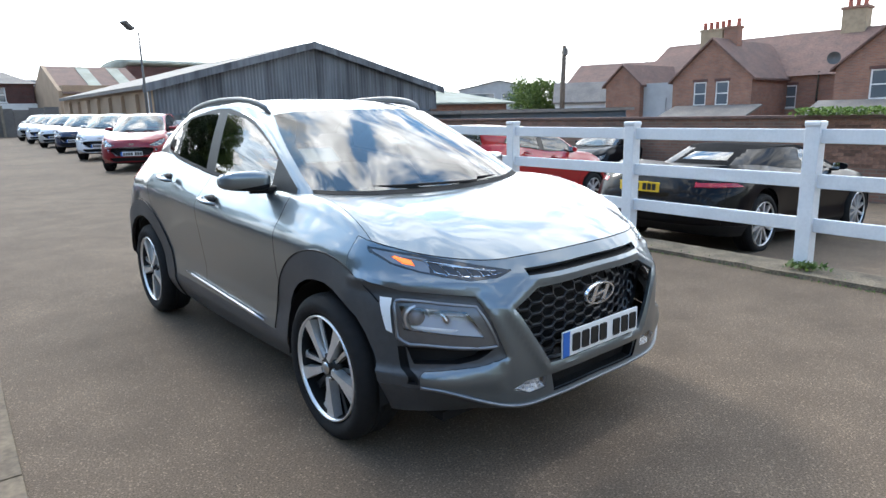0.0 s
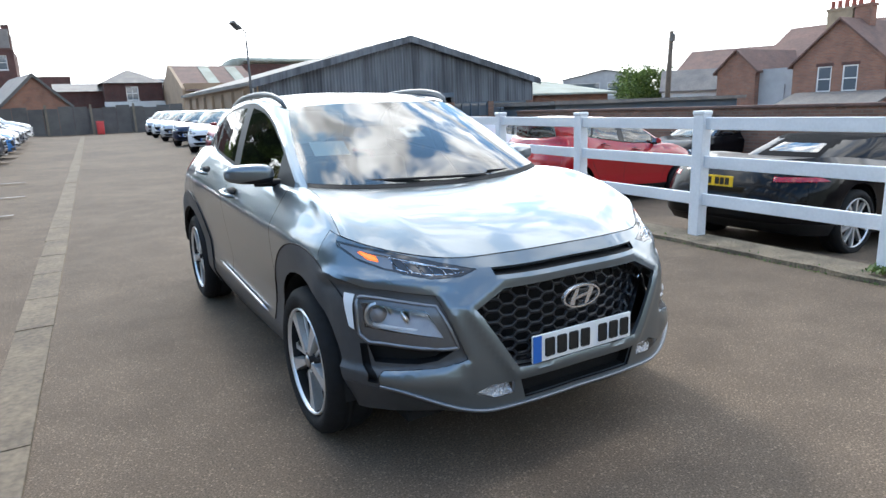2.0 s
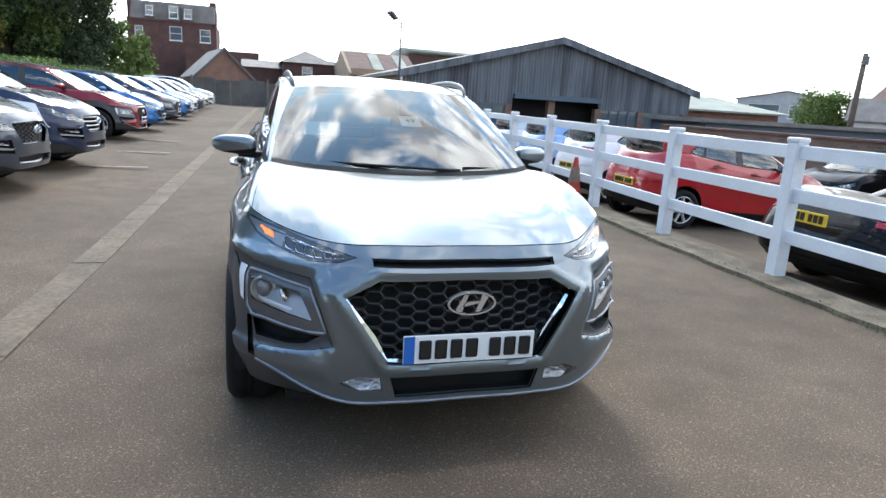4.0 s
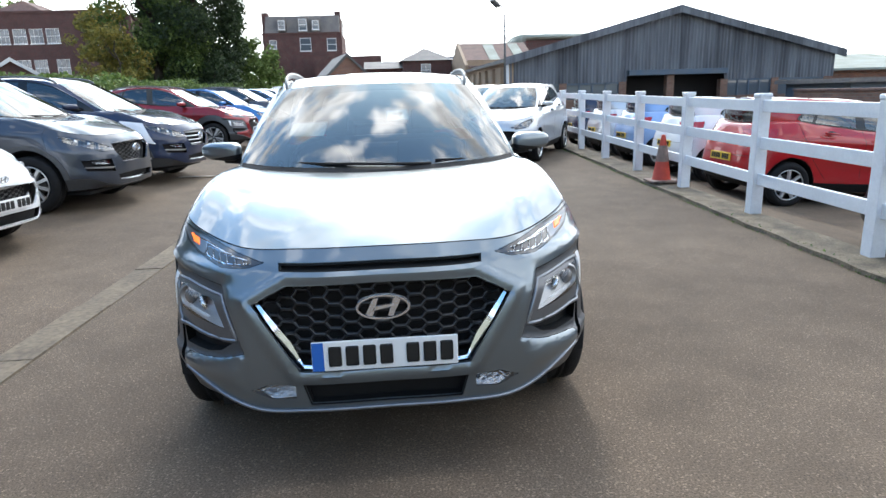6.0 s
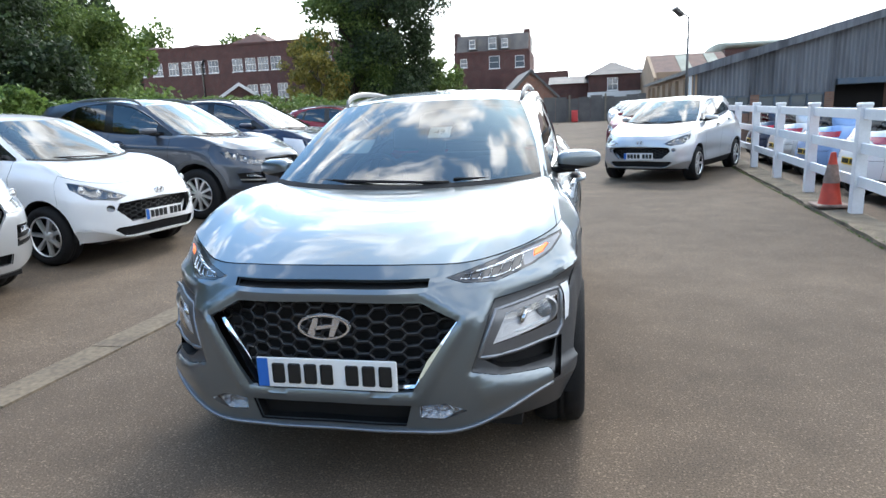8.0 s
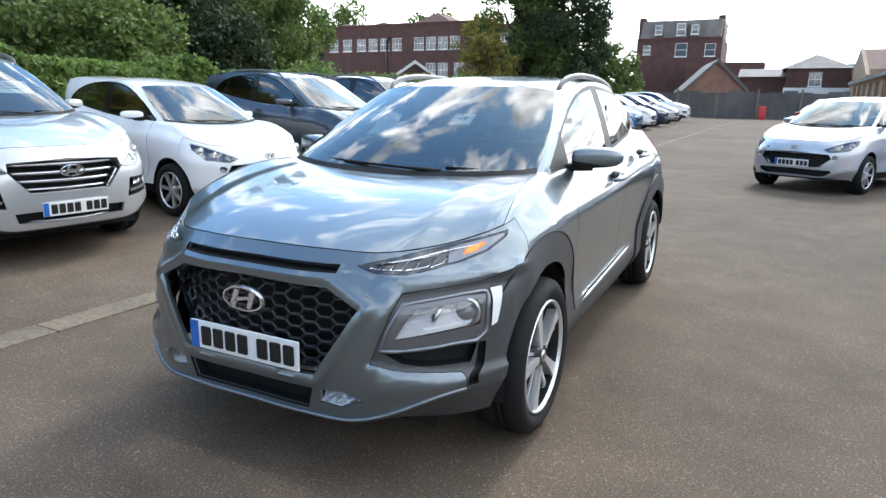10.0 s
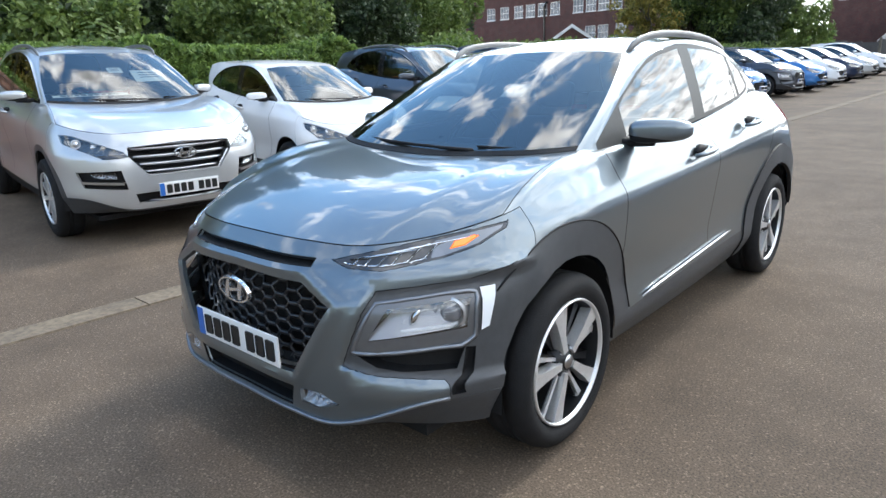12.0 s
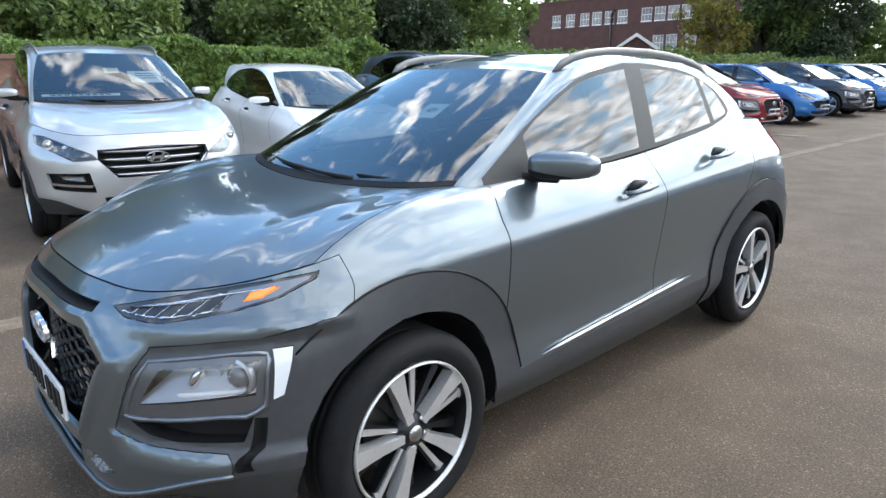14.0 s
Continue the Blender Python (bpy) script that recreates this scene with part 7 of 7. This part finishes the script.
# the lower front: brick piers, blue-framed windows, dark doorway
part("lintel_beam", box(10.4, SY - .22, 1.88, 14.75, SY + .1, 2.10, .01), M["blue_steel"], shed, "blue painted door beam")
# dark sheet inside the shed, painting the shade of its open doorway
part("doorway_shade", box(SL + .1, SY + 1.2, 0, SR - .1, SY + 1.3, 2.6), M["painted_shade"], shed)
for x in (5.4, 7.6, 10.2, 12.3, 14.7, 17.0, 19.4):
    part("pier", box(x - .16, SY - .05, -1, x + .16, SY + .25, 1.64 if x != 12.3 else 1.9), M["brick_wall"], shed)
for a, b in ((5.56, 7.44), (7.76, 10.04), (14.86, 16.84), (17.16, 19.24)):
    part("apron_wall", box(a, SY, -1, b, SY + .2, .95), M["brick_wall"], shed)
    part("window_band", box(a, SY + .06, .95, b, SY + .1, 1.62), M["win_glass"], shed)
    bm = bmesh.new()
    for k in range(5):
        x = a + (b - a) * k / 4
        add_box(bm, x - .03, SY + .0, .95, x + .03, SY + .06, 1.62)
    add_box(bm, a, SY + .0, 1.56, b, SY + .06, 1.64)
    part("window_frame", bm, M["blue_steel"], shed)
part("side_wall", box(SL - .02, SY, -1, SL + .16, SY + 17, EV), M["tan_wall"], shed)
bm = bmesh.new()
add_tube(bm, [(SL - .12, SY - .1, EV - .1), (SL - .12, SY - .1, .2)], .06, 8)
part("downpipe", bm, M["white_wall"], shed, "pale downpipe")
for k in range(7):
    y = SY + 1.5 + 2.2 * k
    part("buttress", box(SL - .16, y - .15, -1, SL + .02, y + .15, EV - .2), M["tan_wall"], shed)
# lower brick building at the shed's other side
hut = thing("brick_workshop", "low brick workshop with pale sheet roof beside the shed", "workshop")
part("wall", box(20.6, 27, -1, 27.8, 38, 1.95), M["brick"], hut)
bm = bmesh.new()
add_prism(bm, [(26.5, 1.90), (33, 2.82), (39.5, 1.90), (39.5, 2.0), (33, 2.92), (26.5, 2.0)], Matrix(((0, 0, 1, 20.3), (1, 0, 0, 0), (0, 1, 0, 0), (0, 0, 0, 1))), 7.8)
bmesh.ops.recalc_face_normals(bm, faces=bm.faces)
part("roof", bm, M["asbestos"], hut)
off = gable_house("factory_building", "distant grey gabled factory with glazed wall", Matrix.Translation((62, 62, 0)) @ pose(0, 0, 0, 0, 0, -45), 11, 14, -1, 4.4, 5.5, M["render"], M["slate"], [(-4.2, -.6, 2.3, 3.9), (.4, 4.0, 2.3, 3.9)], None, None)

# ---- posts ----
lamp = thing("lamp_post", "tall dark steel lamp post with tilted floodlight", "lamp post", at=(4.95, 23.2, 0))
bm = bmesh.new()
add_tube(bm, [(0, 0, 0), (0, 0, 2.6), (0, 0, 4.55)], [.06, .05, .025], 10)
part("pole", bm, M["pole"], lamp, "", True, 50)
bm = bmesh.new()
add_tube(bm, [(0, 0, 4.5), (-.12, -.05, 4.62), (-.25, -.1, 4.7)], .018, 6)
part("arm", bm, M["pole"], lamp)
bm = bmesh.new()
add_box(bm, -.20, -.16, -.05, .20, .16, .06, Matrix.Translation((-.40, -.15, 4.72)) @ pose(0, 0, 0, 0, 38, 20), .02)
part("floodlight", bm, M["pole"], lamp)
tp = thing("telegraph_pole", "weathered wooden telegraph pole", "telegraph pole", at=(30.2, 24.4, 0))
bm = bmesh.new()
add_tube(bm, [(-.10, 0, -.5), (0, 0, 3), (.10, 0, 5.35)], [.17, .15, .12], 10)
part("shaft", bm, M["timber"], tp, "", True, 50)
for k in range(3):
    part("step_iron", box(-.05, -.22, 4.2 + .35 * k, .05, .22, 4.24 + .35 * k), M["pole"], tp)
part("terminal_box", box(-.10, -.24, 4.75, .16, -.08, 5.2, .02), M["pole"], tp)

# ---- the far end of the lot ----
fw = thing("board_fence", "grey boarded fence with concrete posts across the far end", "fence", kind="structure")
x = -9.0
k = 0
while x < 6.5:
    part("board", box(x, 50.6 + (k % 2) * .02, .3, x + .9, 50.66 + (k % 2) * .02, 2.35 + .10 * math.sin(k * 1.7)), M["wood_grey"], fw)
    x += .92
    k += 1
for x in (-8, -5.2, -2.4, .4, 3.2):
    part("fence_post", box(x - .07, 50.48, .3, x + .07, 50.6, 2.55), M["concrete"], fw)
bin_ = thing("red_bin", "red plastic barrier block by the far fence", "barrier", at=(.80, 49.4, rise(49.4)))
part("body", box(-.24, -.25, 0, .24, .25, .85, .05), M["box_red"], bin_, "", True, 40)
part("lid", box(-.26, -.27, .85, .26, .27, .93, .02), M["box_red"], bin_)
# small house with hipped roof
hh = block("hipped_house", "small red brick house with hipped slate roof and white base", "house", 2.1, 6.9, 62, 68, .3, 4.6, M["brick_dark"], [(3.85, 4.85, 3.05, 4.25)], bars=2)
bm = bmesh.new()
q = [bm.verts.new(p) for p in ((1.8, -.3, 4.55), (7.2, -.3, 4.55), (7.2, 6.3, 4.55), (1.8, 6.3, 4.55), (4.3, 2.6, 5.85), (4.7, 3.4, 5.85))]
for f in ((0, 1, 4), (1, 2, 5, 4), (2, 3, 5), (3, 0, 4, 5)):
    bm.faces.new([q[i] for i in f])
part("roof", bm, M["slate"], hh)
part("white_band", box(2.0, -.06, 2.4, 7.0, 0, 2.95), M["white_wall"], hh, "white painted lower band")
ext = block("brick_outbuilding", "low brick buildings with slate roofs behind the far fence", "outbuilding", -1.6, 2.2, 64, 69, .3, 4.0, M["brick_dark"])
bm = bmesh.new()
add_prism(bm, [(-.3, 3.95), (2.5, 4.75), (5.3, 3.95)], Matrix(((0, 0, 1, -1.8), (1, 0, 0, 0), (0, 1, 0, 0), (0, 0, 0, 1))), 4.2)
bmesh.ops.recalc_face_normals(bm, faces=bm.faces)
part("roof", bm, M["slate"], ext)
ext2 = block("brick_outbuilding", "tall narrow pale building beside the hipped house", "outbuilding", 6.9, 9.3, 66, 70, .3, 5.1, M["render"], [(7.4, 8.2, 3.5, 4.6)])
gable_house("brick_barn", "brick barn end with patched gable and slate roof", Matrix.Translation((-3.0, 56, 0)) @ pose(0, 0, 0, 0, 0, 12), 4.6, 9, .3, 2.7, 4.95, M["brick"], M["slate"], (), None, M["wood_grey"])
# warehouse with patched roof beyond the shed
wh = thing("warehouse", "tan-walled warehouse with patched sheet roof", "warehouse")
part("wall", box(7.24, 52, .3, 13.2, 64, 4.0), M["tan_wall"], wh)
bm = bmesh.new()
add_prism(bm, [(51.6, 3.4), (58, 5.75), (64.4, 3.4)], Matrix(((0, 0, 1, 7.25), (1, 0, 0, 0), (0, 1, 0, 0), (0, 0, 0, 1))), 6.0)
bmesh.ops.recalc_face_normals(bm, faces=bm.faces)
part("roof", bm, M["tile"], wh)
bm = bmesh.new()
add_prism(bm, [(52, .3), (64, .3), (64, 3.6), (58, 5.8), (52, 3.6)], Matrix(((0, 0, 1, 6.98), (1, 0, 0, 0), (0, 1, 0, 0), (0, 0, 0, 1))), .25)
bmesh.ops.recalc_face_normals(bm, faces=bm.faces)
part("gable_end", bm, M["tan_wall"], wh)
for x in (9.3, 11.6):
    bm = bmesh.new()
    add_prism(bm, [(52.2, 3.63), (57.6, 5.62), (57.6, 5.66), (52.2, 3.67)], Matrix(((0, 0, 1, x), (1, 0, 0, 0), (0, 1, 0, 0), (0, 0, 0, 1))), .9)
    bmesh.ops.recalc_face_normals(bm, faces=bm.faces)
    part("roof_light_strip", bm, M["asbestos"], wh, "pale roof sheet strip")
rb = thing("round_roofed_building", "brick building with pale curved roof edge", "building")
part("wall", box(13.9, 60, .3, 26, 70, 6.05), M["brick_dark"], rb)
bm = bmesh.new()
add_tube(bm, [(13.9, 65, 6.35), (26.5, 65, 6.35)], 5.4, 24, True, .1)
part("roof", bm, M["asbestos"], rb, "", True, 40)

# ---- mansard block of flats ----
fl = [(-12.75, -11.95, 9.75, 10.85), (-10.2, -9.2, 9.6, 11.0), (-8.5, -7.7, 9.7, 10.8)]
low_w = [(-14.0, -13.1, 7.4, 8.5), (-10.2, -8.8, 7.1, 8.7), (-6.8, -5.6, 7.1, 8.6)]
man = block("mansard_flats", "dark red brick flats with slate mansard top floor", "flats", -14.8, -4.9, 83, 92, .3, 9.2, M["brick_dark"], low_w)
bm = bmesh.new()
add_box(bm, -14.6, .5, 9.2, -5.2, 9, 11.45)
for v in bm.verts:
    if v.co.z > 11 and v.co.y < 1:
        v.co.y += .5
    if v.co.z > 11:
        v.co.x *= .985
part("mansard", bm, M["slate"], man)
part("parapet", box(-14.9, -.1, 9.15, -5.0, .5, 9.35), M["brick_dark"], man)
for a, b, c, d in fl:
    part("dormer", box(a - .15, .1, c - .2, b + .15, 1.4, d + .2), M["slate"], man)
    sash(man, Matrix.Translation((0, .02, 0)), a, b, c, d)
for x in (-14.7, -5.4):
    part("chimney", box(x - .35, 2, 9, x + .35, 3.4, 12.0), M["brick_dark"], man)
part("rear_range", box(-8, -6, .3, 0, 0, 6.0), M["brick_dark"], man)

# ---- the school ----
wins = [(x, x + 1.35, 7.6, 9.1) for x in (-52.6, -50.4, -48.2, -46.4, -44.6, -42.8, -39.6, -37.9, -36.25, -34.6)]
wins += [(x, x + 1.35, 4.3, 6.0) for x in (-37.9, -36.25, -34.0)]
sc = block("school", "long dark red brick school with white sash windows", "school", -58, -29, 70, 84, .3, 10.6, M["brick_dark"], wins, bars=3)
part("parapet", box(-58.1, -.1, 10.6, -28.9, .2, 10.85), M["brick_dark"], sc)
for x, w, r in ((-37.9, 3.4, 1.7), (-46.0, 2.2, .9), (-51.5, 2.4, .9)):
    bm = bmesh.new()
    q = [bm.verts.new(p) for p in ((x - w, 1, 10.6), (x + w, 1, 10.6), (x + w, 9, 10.6), (x - w, 9, 10.6), (x, 3, 10.6 + r), (x, 7, 10.6 + r))]
    for f in ((0, 1, 4), (1, 2, 5, 4), (2, 3, 5), (3, 0, 4, 5)):
        bm.faces.new([q[i] for i in f])
    part("roof", bm, M["tile"], sc)
bm = bmesh.new()
add_tube(bm, [(-43.6, -.1, .5), (-43.6, -.1, 8.6), (-43.2, -.1, 9.2)], .14, 8)
part("drainpipe", bm, M["gloss_black"], sc)
wing = block("school_wing", "projecting red brick wing of the school", "school", -29, -24.5, 66, 80, .3, 9.8, M["brick_dark"], [(-28.3, -27.5, 6.8, 9.0), (-26.4, -25.4, 7.0, 8.8)], bars=2)
gable_house("garage", "small outbuilding with white bargeboards and tiled roof", Matrix.Translation((-27.3, 48.6, 0)) @ pose(0, 0, 0, 0, 0, 30), 3.6, 9, .2, 3.55, 4.75, M["brick_dark"], M["tile"], (), None, M["white_wall"])

# ---- behind the camera: an unseen plain building, added for fill light and reflections ----
back = thing("showroom_building", "unseen plain pale building, added behind the camera for fill light and reflections", "building", kind="structure")
part("wall", box(-30, -19, -.1, 30, -18.6, 5.5), M["asbestos"], back)
part("roof", box(-30, -26, 5.5, 30, -18.4, 5.8), M["slate"], back)


# ---- bricks of the two walls, where they show ----
def bricks(wall, x, face, y0, y1, z0, rows, material):
    """Stretchers standing a little proud of a wall's face at x, laid in broken courses."""
    rr = random.Random(77)
    data = part("brick", box(-.006, -.1065, -.0325, .006, .1065, .0325, .003), material, wall).data
    first_ = wall.children[-1]
    for r in range(rows):
        y = y0 + (.1125 if r % 2 else 0)
        while y < y1:
            ob = first_ if r == 0 and y == y0 else new("brick", data)
            ob.parent = wall
            ob.matrix_world = pose(x + face * rr.uniform(.001, .006), y, z0 + .075 * r, rr.uniform(-.4, .4), 0, 0)
            y += .225


def loose_brick(name):
    """Fired clay that differs from brick to brick, with soot and pale bloom."""
    m = mat(name, (0.23, 0.12, 0.08), 0.9, second=(0.13, 0.08, 0.06), scale=14, bump=.5, bump_scale=160, fine=.25)
    nt = m.node_tree
    b = nt.nodes["Principled BSDF"]
    src = b.inputs["Base Color"].links[0].from_socket
    oi = nt.nodes.new("ShaderNodeObjectInfo")
    mr = nt.nodes.new("ShaderNodeMapRange")
    mr.inputs["To Min"].default_value, mr.inputs["To Max"].default_value = .55, 1.5
    nt.links.new(oi.outputs["Random"], mr.inputs["Value"])
    mul = nt.nodes.new("ShaderNodeVectorMath"); mul.operation = "MULTIPLY"
    nt.links.new(src, mul.inputs[0]); nt.links.new(mr.outputs[0], mul.inputs[1])
    nt.links.new(mul.outputs[0], b.inputs["Base Color"])
    return m


M["loose_brick"] = loose_brick("old_clay_brick")
bricks(wall, HX, 1, -.75, 1.95, .06, 22, M["loose_brick"])
bricks(yard_wall, 13.2, -1, -1.2, 3.6, .14, 13, M["loose_brick"])
